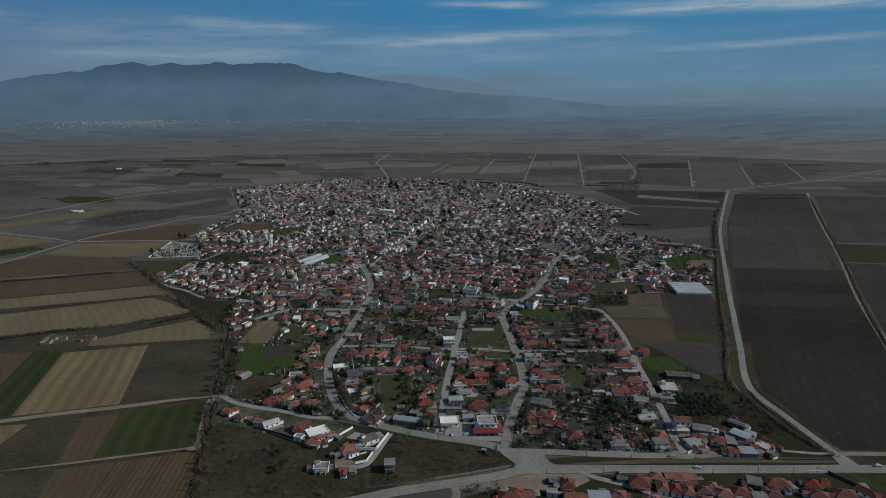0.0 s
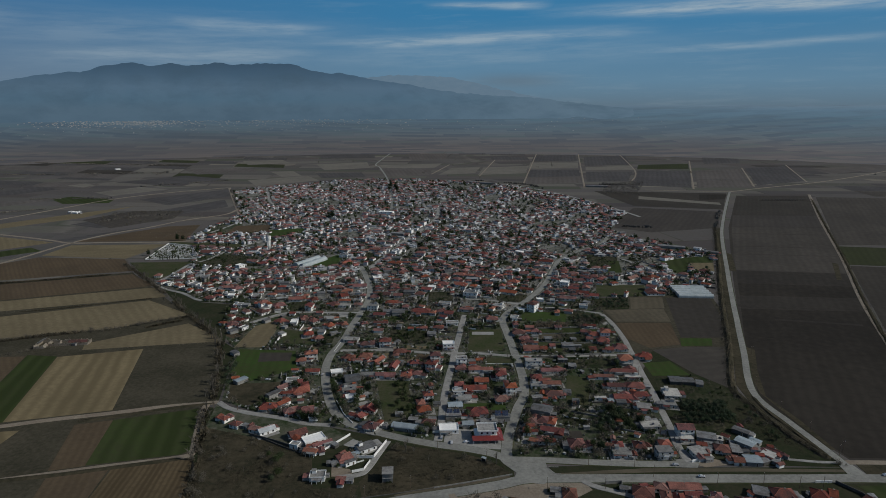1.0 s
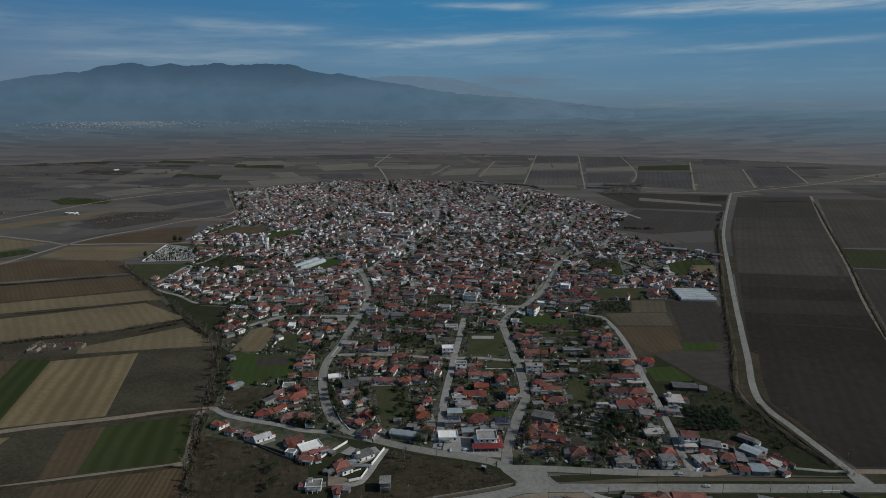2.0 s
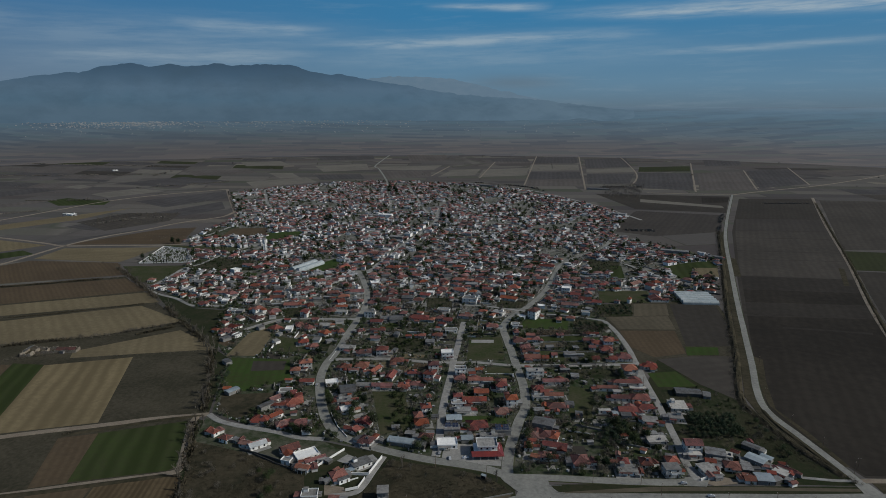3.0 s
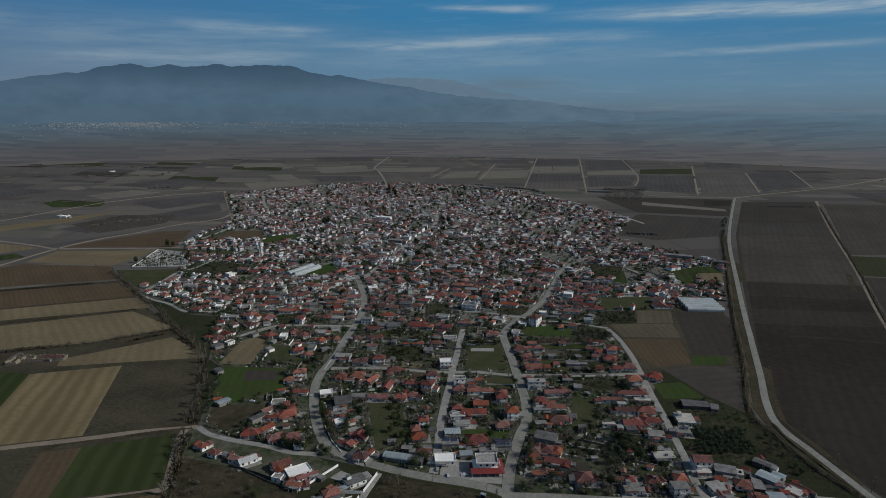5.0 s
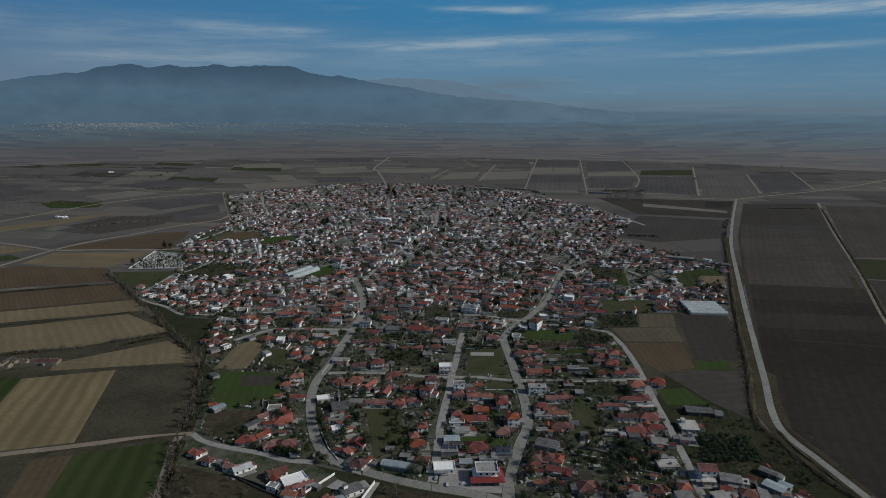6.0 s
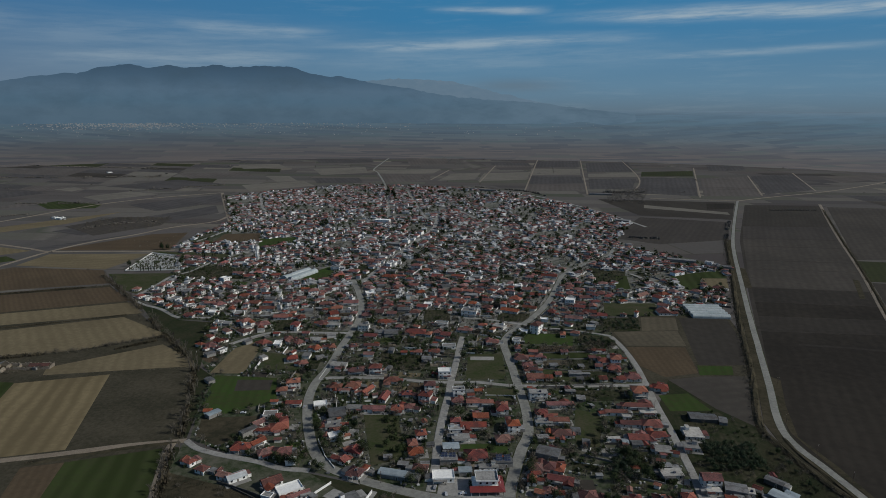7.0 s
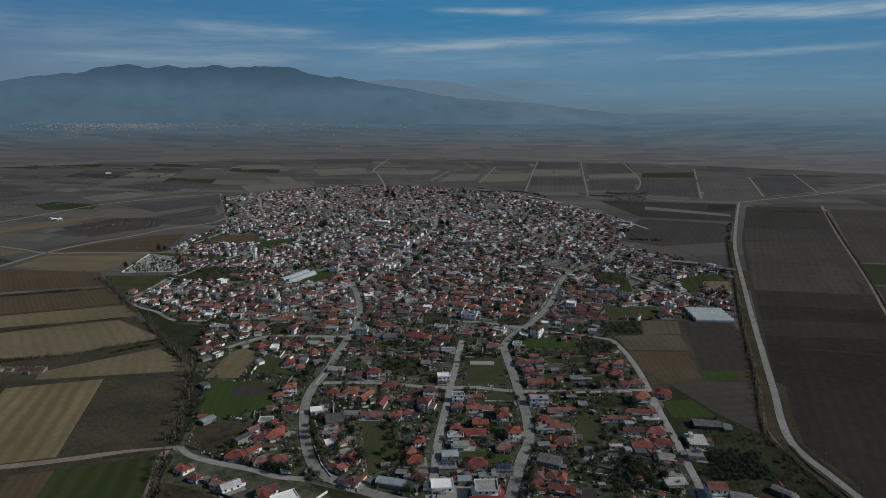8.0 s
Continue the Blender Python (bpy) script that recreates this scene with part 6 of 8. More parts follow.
building(-92.2, 803.1, 11.9, 10.1, 1, "h", None, 1)
building(-73.8, 796.1, 9.2, 7.8, 2, "s", None, 1)
building(-84.2, 765.3, 11.3, 9.0, 1, "w", None, 1)
building(-58.9, 724.7, 10.7, 11.2, 1, "h", None, 1)
building(-66.6, 695.2, 10.3, 9.0, 1, "g", None, 1)
building(-52.1, 690.0, 10.2, 9.0, 1, "g", None, 1)
building(-57.4, 663.3, 14.1, 10.1, 1, "h", None, 1)
building(-76.6, 645.2, 11.6, 10.1, 2, "f", None, 1)
building(-58.9, 633.1, 9.3, 9.0, 1, "s", None, 1)
building(-47.6, 630.3, 13.4, 12.3, 1, "s", None, 1)
building(-67.2, 623.2, 12.2, 7.8, 1, "g", None, 1)
building(-41.1, 648.8, 7.4, 9.0, 1, "h", None, 1)
building(-23.9, 634.9, 20.8, 11.2, 1, "h", None, 1)
building(-10.4, 629.1, 6.2, 9.0, 1, "h", None, 1)
building(2.2, 660.2, 13.0, 7.8, 1, "w", None, 1)
building(-2.2, 633.9, 7.3, 9.0, 1, "h", None, 1)
building(6.7, 627.9, 9.2, 9.0, 1, "g", None, 1)
building(-26.8, 694.4, 11.4, 9.0, 1, "H", None, 1)
building(-39.5, 702.0, 13.8, 9.0, 1, "s", None, 1)
building(0.5, 736.6, 13.3, 12.3, 1, "h", None, 1)
building(-13.5, 724.3, 8.3, 9.0, 1, "w", None, 1)
building(21.3, 737.2, 13.3, 9.0, 1, "g", None, 1)
building(3.7, 769.7, 11.4, 10.1, 1, "h", None, 1)
building(7.1, 793.5, 11.7, 11.2, 2, "s", None, 1)
building(-23.5, 769.0, 11.4, 10.1, 1, "h", None, 1)
building(-52.4, 791.8, 14.3, 10.1, 1, "h", None, 1)
building(-69.4, 866.3, 18.5, 11.2, 1, "s", None, 1)
building(-40.8, 861.4, 11.3, 10.1, 1, "h", None, 1)
building(-19.8, 873.8, 11.5, 10.1, 1, "h", None, 1)
building(-4.0, 842.7, 13.9, 10.1, 1, "g", None, 1)
building(-33.5, 886.4, 14.6, 11.2, 2, "h", None, 1)
building(-29.6, 927.4, 15.3, 10.1, 1, "h", None, 1)
building(-102.9, 921.5, 15.2, 10.1, 1, "h", None, 1)
building(-72.7, 894.4, 5.9, 6.7, 2, "w", None, 1)
building(33.1, 906.4, 13.4, 10.1, 1, "h", None, 1)
building(52.6, 926.8, 13.7, 10.1, 1, "h", None, 1)
building(61.2, 894.7, 11.8, 10.1, 1, "h", None, 1)
building(15.0, 866.0, 12.8, 10.1, 1, "w", None, 1)
building(35.0, 869.6, 8.6, 9.0, 1, "s", None, 1)
building(23.6, 843.5, 16.7, 9.0, 1, "g", None, 1)
building(48.2, 841.6, 13.8, 10.1, 1, "w", None, 1)
building(21.5, 779.5, 15.4, 10.1, 1, "h", None, 1)
building(48.4, 780.3, 12.8, 10.1, 1, "H", None, 1)
building(37.1, 757.4, 14.9, 9.0, 1, "s", None, 1)
building(73.8, 771.7, 8.9, 10.1, 1, "h", None, 1)
building(66.7, 751.6, 11.1, 7.8, 1, "w", None, 1)
building(23.1, 733.1, 14.4, 9.0, 1, "h", None, 1)
building(37.7, 727.3, 8.3, 9.0, 1, "h", None, 1)
building(89.2, 745.4, 13.5, 11.2, 1, "h", None, 1)
building(54.1, 713.7, 10.5, 10.1, 1, "h", None, 1)
building(78.1, 702.7, 19.6, 10.1, 1, "g", None, 1)
building(64.2, 699.0, 6.9, 7.8, 1, "f", None, 1)
building(101.1, 712.9, 15.2, 9.0, 1, "g", None, 1)
building(107.5, 784.3, 11.6, 9.0, 1, "g", None, 1)
building(98.9, 798.9, 9.2, 7.8, 1, "w", None, 1)
building(114.6, 761.5, 12.5, 9.0, 1, "g", None, 1)
building(145.9, 847.3, 20.9, 9.0, 1, "g", None, 1)
building(118.8, 840.9, 11.1, 10.1, 1, "h", None, 1)
building(115.7, 905.8, 10.4, 9.0, 1, "w", None, 1)
building(87.5, 791.0, 9.1, 9.0, 1, "h", None, 1)
building(163.6, 798.1, 9.2, 11.2, 1, "h", None, 1)
building(157.8, 769.4, 8.2, 11.2, 1, "h", None, 1)
building(151.1, 733.9, 10.2, 10.1, 2, "w", None, 1)
building(172.9, 752.0, 16.0, 7.8, 1, "g", 8, 1)
building(196.1, 770.5, 8.9, 10.1, 1, "h", None, 1)
building(200.7, 757.1, 8.1, 9.0, 1, "h", None, 1)
building(158.4, 716.4, 11.7, 7.8, 1, "g", -15, 1)
building(165.7, 699.2, 13.7, 7.8, 1, "g", -18, 1)
building(176.5, 688.4, 10.1, 7.8, 1, "g", -8, 1)
building(144.2, 678.7, 18.9, 9.0, 1, "g", None, 1)
building(141.5, 694.9, 6.8, 9.0, 1, "h", None, 1)
building(124.0, 700.1, 8.0, 9.0, 1, "h", None, 1)
building(125.0, 671.7, 5.0, 7.8, 1, "w", None, 1)
building(25.9, 640.8, 6.8, 14.6, 1, "h", 80, 1)
building(61.9, 653.4, 12.8, 11.2, 1, "f", None, 1)
building(75.1, 613.8, 7.5, 7.8, 1, "w", None, 1)
building(32.1, 604.4, 8.4, 9.0, 1, "f", None, 1)
building(-3.4, 600.8, 5.9, 7.8, 1, "s", None, 1)
building(-10.8, 568.1, 8.3, 7.8, 1, "s", None, 1)
building(90.6, 574.6, 7.5, 9.0, 1, "h", None, 1)
building(73.8, 593.7, 5.0, 9.0, 1, "h", None, 1)
building(123.0, 630.6, 5.0, 11.2, 1, "h", None, 1)
building(156.9, 564.0, 8.7, 10.1, 2, "h", None, 1)
building(115.9, 539.3, 10.5, 7.8, 1, "s", None, 1)
building(-371.8, 775.4, 8.3, 9.0, 1, "h", None, 1)
building(-343.5, 771.8, 10.8, 9.0, 1, "w", None, 1)
building(-347.9, 790.6, 7.1, 9.0, 1, "h", None, 1)
building(-326.4, 732.1, 13.2, 9.0, 1, "h", None, 1)
building(-342.1, 740.5, 7.3, 7.8, 1, "w", None, 1)
building(-308.6, 737.1, 11.5, 10.1, 1, "w", None, 1)
building(-307.9, 768.2, 10.1, 7.8, 1, "s", None, 1)
building(-291.6, 737.2, 7.9, 9.0, 1, "h", None, 1)
building(-289.1, 750.3, 8.0, 9.0, 1, "h", 40, 1)
building(-270.6, 739.9, 10.3, 10.1, 1, "h", None, 1)
building(-289.1, 782.8, 9.7, 7.8, 1, "w", None, 1)
building(-261.7, 785.8, 22.0, 7.8, 1, "g", None, 1)
building(-244.9, 747.1, 10.4, 9.0, 1, "h", None, 1)
building(-231.9, 751.9, 11.1, 9.0, 1, "h", None, 1)
building(-232.6, 726.2, 9.5, 9.0, 1, "h", None, 1)
building(-249.4, 717.6, 11.8, 11.2, 1, "h", 45, 1)
building(-247.7, 691.1, 7.4, 7.8, 1, "w", None, 1)
building(-280.4, 711.3, 10.5, 9.0, 1, "w", None, 1)
building(-266.7, 705.3, 8.7, 9.0, 1, "h", None, 1)
building(-269.0, 680.9, 11.2, 9.0, 1, "H", None, 1)
building(-265.7, 762.5, 11.3, 9.0, 1, "s", None, 1)
building(-252.3, 837.8, 12.4, 10.1, 1, "h", None, 1)
building(-277.7, 815.7, 8.7, 9.0, 2, "w", None, 1)
building(-271.6, 851.3, 15.4, 7.8, 1, "g", None, 1)
building(-217.6, 784.6, 11.0, 9.0, 1, "h", None, 1)
building(-219.9, 841.6, 15.2, 9.0, 1, "h", None, 1)
building(-211.7, 724.7, 10.7, 9.0, 1, "g", None, 1)
building(-191.5, 703.4, 16.1, 9.0, 1, "g", None, 1)
building(-197.5, 738.0, 12.1, 9.0, 1, "s", None, 1)
building(-217.5, 688.1, 10.1, 9.0, 1, "w", None, 1)
building(-168.8, 676.2, 15.5, 9.0, 1, "g", None, 1)
building(-199.3, 655.0, 10.7, 10.1, 2, "h", None, 1)
building(-194.5, 632.5, 11.4, 10.1, 1, "H", None, 1)
building(-181.8, 653.6, 12.8, 10.1, 1, "h", 30, 1)
building(-228.3, 656.3, 8.6, 7.8, 1, "w", None, 1)
building(-219.7, 656.5, 7.5, 7.8, 1, "s", None, 1)
building(-214.4, 595.6, 9.7, 10.1, 1, "h", None, 1)
building(-210.2, 606.9, 7.9, 7.8, 1, "g", None, 1)
building(-199.5, 584.4, 5.0, 7.8, 1, "w", None, 1)
garden_wall([(93.3, 587.1), (156.1, 591.7)], 0.4, "c")
garden_wall([(92.1, 571.2), (153.1, 574.8)], 0.4, "c")
garden_wall([(90.4, 552.4), (116.6, 547.2), (148.6, 549.9)], 0.3, "c")
garden_wall([(-82.0, 358.4), (-63.2, 384.0)], 1.0, "w")
garden_wall([(-128.0, 383.0), (-104.0, 368.0), (-84.0, 357.6)], 0.6, "d")
garden_wall([(-57.5, 349.0), (-50.0, 353.0)], 0.3, "w")
garden_wall([(-55.1, 356.3), (-44.1, 356.2)], 1.2, "w")
garden_wall([(-43.8, 356.9), (-37.6, 375.0)], 1.6, "w")
garden_wall([(-55.5, 340.3), (-48.7, 342.7), (-45.8, 352.3)], 1.2, "w")
garden_wall([(157.3, 351.0), (165.2, 354.2), (171.8, 356.9)], 1.4, "w")
garden_wall([(-5.0, 324.8), (12.2, 329.3), (42.4, 338.1)], 0.3, "c")
garden_wall([(-131.5, 383.5), (-109.4, 373.8), (-89.9, 363.8)], 1.4, "d")
garden_wall([(65.2, 346.1), (68.3, 339.3), (72.4, 338.7)], -0.2, "c")
garden_wall([(65.2, 346.1), (72.0, 346.1)], -0.2, "c")
garden_wall([(-48.0, 314.9), (-28.4, 319.2), (-5.7, 324.8)], 0.0, "d")
garden_wall([(234.5, 329.8), (242.6, 318.5), (245.5, 305.7)], 1.3, "d")
garden_wall([(-157.6, 545.6), (-157.4, 561.7)], 1.6, "w")
garden_wall([(-120.9, 545.4), (-104.5, 543.9)], 1.2, "c")
garden_wall([(97.1, 329.1), (107.1, 330.2), (105.1, 323.3)], 1.2, "c")
garden_wall([(-99.2, 528.7), (-96.8, 549.6)], -0.1, "w")
garden_wall([(-80.7, 433.1), (-72.4, 413.2), (-63.8, 399.8)], 0.4, "w")
garden_wall([(111.0, 518.5), (142.5, 521.0)], 1.1, "c")
garden_wall([(-83.2, 509.1), (-65.2, 506.5)], 1.2, "c")
garden_wall([(83.7, 514.7), (110.5, 515.9)], 1.2, "c")
garden_wall([(222.5, 329.9), (232.1, 329.8)], 1.2, "w")
# rows of growth
bank(3.4, 1.5, [(496, 1099), (423, 921), (325.9, 690.1), (269.9, 547.9), (233.0, 461.7), (230.0, 434.7), (236.3, 389.2), (244.2, 362.1), (246.6, 355.0)])
bank(2.6, 1.1, [(872, 1440), (712, 1124), (582.7, 865.7), (484.8, 678.3), (427.4, 561.9), (385.6, 471.9)])
bank(2, 0.8, [(239.4, 441.4), (238.3, 419.1), (241.9, 390.7), (245.8, 363.5)])
bank(2.5, 0.8, [(-289.7, 327.9), (-240.5, 337.2), (-193.5, 348.9), (-165.6, 356.0)])
bank(2, 0.8, [(-259.6, 401.3), (-206.7, 420.7), (-171.5, 429.7)])
hedge("bare", 10.3, [(-447.5, 840.2), (-358.4, 736.1), (-272.8, 628.8), (-213.0, 554.5)])
hedge("bare", 11.5, [(-211.5, 550.1), (-190.3, 485.5), (-175.2, 435.3)])
hedge("bare", 10.3, [(-175.6, 419.7), (-164.3, 382.9), (-153.8, 341.8), (-142.0, 297.8)])
hedge("brush", 3.4, [(-455.2, 545.5), (-426.8, 551.1), (-383.2, 568.8), (-335.4, 584.3), (-271.1, 621.5)])
hedge("brush", 2.9, [(-597.4, 732.7), (-502.6, 762.6), (-415.6, 794.9)])
hedge("brush", 1.4, [(-513.9, 622.8), (-431.2, 646.7), (-338.6, 685.2)])
hedge("brush", 5.8, [(441, 1708), (549, 1706)])
hedge("brush", 4.6, [(-657, 1154), (-618, 1208), (-540, 1239)])
hedge("brush", 4.6, [(-976, 1443), (-795, 1459)])
hedge("brush", 1.3, [(-260.5, 402.9), (-240.6, 412.1), (-206.7, 420.7)])
hedge("brush", 2.3, [(-300.3, 589.0), (-271.6, 610.9)])
hedge("brush", 5.8, [(94, 1804), (232, 1711), (267, 1628)])
hedge("brush", 3.4, [(-558, 1605), (-466, 1370), (-414, 1238)])
hedge("brush", 4.6, [(-971, 1224), (-884, 1284), (-838, 1327)])
hedge("brush", 5.8, [(-918, 1968), (-922, 2106)])
hedge("brush", 4.6, [(-1483, 1945), (-1212, 1973), (-903, 2018)])
hedge("brush", 5.8, [(-1199, 3414), (-267, 3486), (726, 3669), (1826, 3871)])
hedge("brush", 4.6, [(579, 1269), (496, 1099)])
hedge("brush", 4.6, [(-826, 1665), (-629, 1815)])
hedge("brush", 4.6, [(-662, 3947), (430, 4043)])
hedge("brush", 3.4, [(740, 1423), (846, 1422)])
hedge("brush", 5.8, [(380, 1100), (332, 1111)])
hedge("brush", 4.6, [(-1760, 2440), (-1418, 2317), (-1011, 2266)])

# ---- landmarks ----
def corner_shop(x, y, turn):
    """The two-storey corner building with a red canopy roof round its ground floor."""
    ob = tagged(root("corner_building", x, y, turn), "white corner building with a red canopy roof", "building")
    ob.matrix_basis = ob.matrix_basis @ Matrix.Diagonal((1.12, 1.08, 1.0, 1))
    g = Geo()
    g.box(-7.5, 7.5, -5.5, 5.5, -0.2, 3.2)
    part("wall", g.mesh("wall", "plaster"), ob)
    g = Geo()
    for a, b in (((-9.3, 9.3, -9.0, -4.5), 0), ((5.5, 9.3, -4.5, 6.0), 1)):
        x0, x1, y0, y1 = a
        if b == 0:
            g.v += [(x0, y0, 2.7), (x1, y0, 2.7), (x1 - 3, y1, 3.7), (x0, y1, 3.7), (x0, y0, 2.55), (x1, y0, 2.55), (x1 - 3, y1, 3.5), (x0, y1, 3.5)]
        else:
            g.v += [(x1, -9.0, 2.7), (x1, y1, 2.7), (x0, y1, 3.7), (x1 - 3, -4.5, 3.7), (x1, -9.0, 2.55), (x1, y1, 2.55), (x0, y1, 3.5), (x1 - 3, -4.5, 3.5)]
        k = len(g.v) - 8
        for q in ((0, 1, 2, 3), (7, 6, 5, 4), (0, 4, 5, 1), (1, 5, 6, 2), (2, 6, 7, 3), (3, 7, 4, 0)):
            g.f.append(tuple(k + i for i in q))
            g.m.append(0)
    part("canopy", g.mesh("canopy", "red_sheet"), ob, "sloping red sheet canopy")
    post = Geo()
    post.box(-0.1, 0.1, -0.1, 0.1, 0, 2.6)
    post = post.mesh("post", "white_paint")
    for px in (-8.6, -4.3, 0, 4.3, 8.8):
        part("post", post, ob, m=pose(px, -8.6, 0))
    for py in (-3, 2):
        part("post", post, ob, m=pose(8.8, py, 0))
    g = Geo()
    g.box(-5.2, 5.2, -3.6, 5.0, 3.2, 6.4)
    up = part("upper_floor", g.mesh("upper_floor", "white_paint"), ob)
    g = Geo()
    g.box(-6.0, 6.0, -4.8, 5.4, 6.4, 6.6, 0)
    for x0, x1, y0, y1 in ((-6, 6, -4.8, -4.6), (-6, 6, 5.2, 5.4), (-6, -5.8, -4.6, 5.2), (5.8, 6, -4.6, 5.2)):
        g.box(x0, x1, y0, y1, 6.6, 7.5, 1)
    part("roof", g.mesh("roof", "roof_slab", "white_paint"), ob)
    for u in (-3.4, 0, 3.4):
        part("window", WINDOW, up, m=pose(u, -3.6, 4.2, 0, 0, 180))
    for u in (-2, 2):
        part("window", WINDOW, up, m=pose(5.2, u, 4.2, 0, 0, -90))
    for u in (-5, -1.5, 2, 5.5):
        part("shop_window", SHOP, ob, m=pose(u, -5.5, 0.5, 0, 0, 180))
    PLACED.append((x, y, 9))


corner_shop(30.0, 382.2, 2)


def greenhouse(x, y, turn, spans, wide, long, label):
    ob = tagged(root("greenhouse", x, y, turn), label, "greenhouse")
    g = Geo()
    k = 9
    for i in range(k):
        a = math.pi * i / (k - 1)
        for u in (-long / 2, long / 2):
            g.v.append((u, -math.cos(a) * wide / 2, 1.7 + math.sin(a) * wide * 0.34))
    for u in (-long / 2, long / 2):
        g.v += [(u, -wide / 2, 0), (u, wide / 2, 0)]
    for i in range(k - 1):
        g.f.append((2 * i, 2 * i + 1, 2 * i + 3, 2 * i + 2))
    n = 2 * k
    g.f += [(n, n + 2, 1, 0), (n + 3, n + 1, 2 * k - 2, 2 * k - 1), (n + 1, n, *[2 * i for i in range(k)]), (n + 2, n + 3, *[2 * i + 1 for i in reversed(range(k))])]
    g.m = [0] * len(g.f)
    me = g.mesh("span", "greenhouse_film")
    rib = Geo()
    for i in range(k - 1):
        a, b = math.pi * i / (k - 1), math.pi * (i + 1) / (k - 1)
        rib.tube((0, -math.cos(a) * (wide / 2 + 0.04), 1.7 + math.sin(a) * (wide * 0.34 + 0.04)), (0, -math.cos(b) * (wide / 2 + 0.04), 1.7 + math.sin(b) * (wide * 0.34 + 0.04)), 0.04, 0.04, 4)
    rm = rib.mesh("rib", "steel")
    for s in range(spans):
        sp = part("span", me, ob, m=pose(0, (s - (spans - 1) / 2) * wide * 1.14, 0))
        for u in range(5):
            part("rib", rm, sp, m=pose(-long / 2 + long * u / 4, 0, 0))
    PLACED.append((x, y, max(long, wide * spans) / 2))


greenhouse(296.7, 706.0, -4, 5, 7.4, 40, "long white plastic greenhouse with five barrel spans")
greenhouse(-188.4, 848.0, 62, 2, 10, 50, "pale plastic tunnel greenhouse beside a green plot")


def solar_array(x, y, turn, z):
    """A rack of dark panels leaning to the south on steel legs."""
    ob = tagged(root("solar_array", x, y, turn, z), "rack of dark blue solar panels on a shed roof", "solar panels", "solar arrays")
    q = Geo()
    q.box(-0.95, 0.95, -0.62, 0.62, 0.0, 0.07, 0)
    q.box(-1.0, 1.0, -0.67, 0.67, -0.04, 0.0, 1)
    pm = q.mesh("solar_panel", "panel_blue", "steel")
    for i in range(2):
        for j in range(4):
            part("solar_panel", pm, ob, m=pose((i - 0.5) * 2.05, (j - 1.5) * 1.2, 1.45 + (j - 1.5) * 0.72, 31, 0, 0))
    leg = Geo()
    leg.box(-0.06, 0.06, -0.06, 0.06, -0.2, 1.0, 0)
    leg = leg.mesh("leg", "steel")
    for u in (-1.7, 1.7):
        part("leg", leg, ob, m=pose(u, -1.0, 0))
        part("leg", leg, ob, m=pose(u, 1.2, 0) @ Matrix.Diagonal((1, 1, 2.1, 1)))


for sx_, sy_ in ((39.6, 404.4), (44.8, 404.4), (5.0, 407.0), (10.2, 407.0)):
    solar_array(sx_, sy_, 3, 3.5 if sx_ > 20 else 3.1)


def barrel_shed(x, y, turn, long, wide):
    """A long store with a low arched sheet roof."""
    ob = tagged(root("arched_shed", x, y, turn), "long grey store with a low arched sheet roof", "shed", "village buildings")
    g = Geo()
    g.box(-long / 2, long / 2, -wide / 2, wide / 2, -0.2, 2.7)
    part("wall", g.mesh("wall", "raw_concrete"), ob)
    g = Geo()
    k = 9
    for i in range(k):
        a = math.pi * i / (k - 1)
        for u in (-long / 2 - 0.3, long / 2 + 0.3):
            g.v.append((u, -math.cos(a) * (wide / 2 + 0.3), 2.7 + math.sin(a) * wide * 0.2))
    g.f = [(2 * i, 2 * i + 1, 2 * i + 3, 2 * i + 2) for i in range(k - 1)] + [tuple(2 * i for i in reversed(range(k))), tuple(2 * i + 1 for i in range(k)), (0, 2 * k - 2, 2 * k - 1, 1)]
    g.m = [0] * len(g.f)
    part("roof", g.mesh("roof", "metal_blue"), ob)
    part("door", DOOR, ob, m=pose(long * 0.2, -wide / 2, 0.05, 0, 0, 180))
    PLACED.append((x, y, long / 2))


barrel_shed(-26.6, 391.8, -14, 17.0, 6.6)


def water_tower(x, y):
    ob = tagged(root("water_tower", x, y), "tall white concrete water tower with a round tank", "water tower")
    ob.matrix_basis = ob.matrix_basis @ Matrix.Scale(1.28, 4)
    leg = Geo()
    leg.tube((0, 0, 0), (0, 0, 12.2), 0.28, 0.24, 6)
    leg = leg.mesh("leg", "white_paint")
    for i in range(6):
        a = 6.2832 * i / 6
        part("leg", leg, ob, m=pose(2.3 * math.cos(a), 2.3 * math.sin(a), 0))
    g = Geo()
    g.tube((0, 0, 0), (0, 0, 12.2), 1.3, 1.2, 14)
    part("shaft", g.mesh("shaft", "white_paint"), ob)
    for z in (4, 8, 11.8):
        g = Geo()
        for i in range(6):
            a, b = 6.2832 * i / 6, 6.2832 * (i + 1) / 6
            g.tube((2.3 * math.cos(a), 2.3 * math.sin(a), z), (2.3 * math.cos(b), 2.3 * math.sin(b), z), 0.22, 0.22, 5)
        part("ring_beam", g.mesh("ring_beam", "white_paint"), ob)
    g = Geo()
    g.tube((0, 0, 12.2), (0, 0, 16.0), 3.0, 3.0, 20)
    tank = part("tank", g.mesh("tank", "white_paint"), ob)
    g = Geo()
    g.tube((0, 0, 16.0), (0, 0, 16.9), 3.2, 0.6, 20)
    part("cap", g.mesh("cap", "roof_slab"), tank)
    PLACED.append((x, y, 4))


water_tower(-272.1, 937.3)

# the cemetery: rows of marble graves, dark cypresses and a low wall
CEM = [(-432.3, 866.2), (-443.7, 970.8), (-398.3, 954.1), (-360.2, 872.4)]
rg = random.Random(3)
g = Geo()
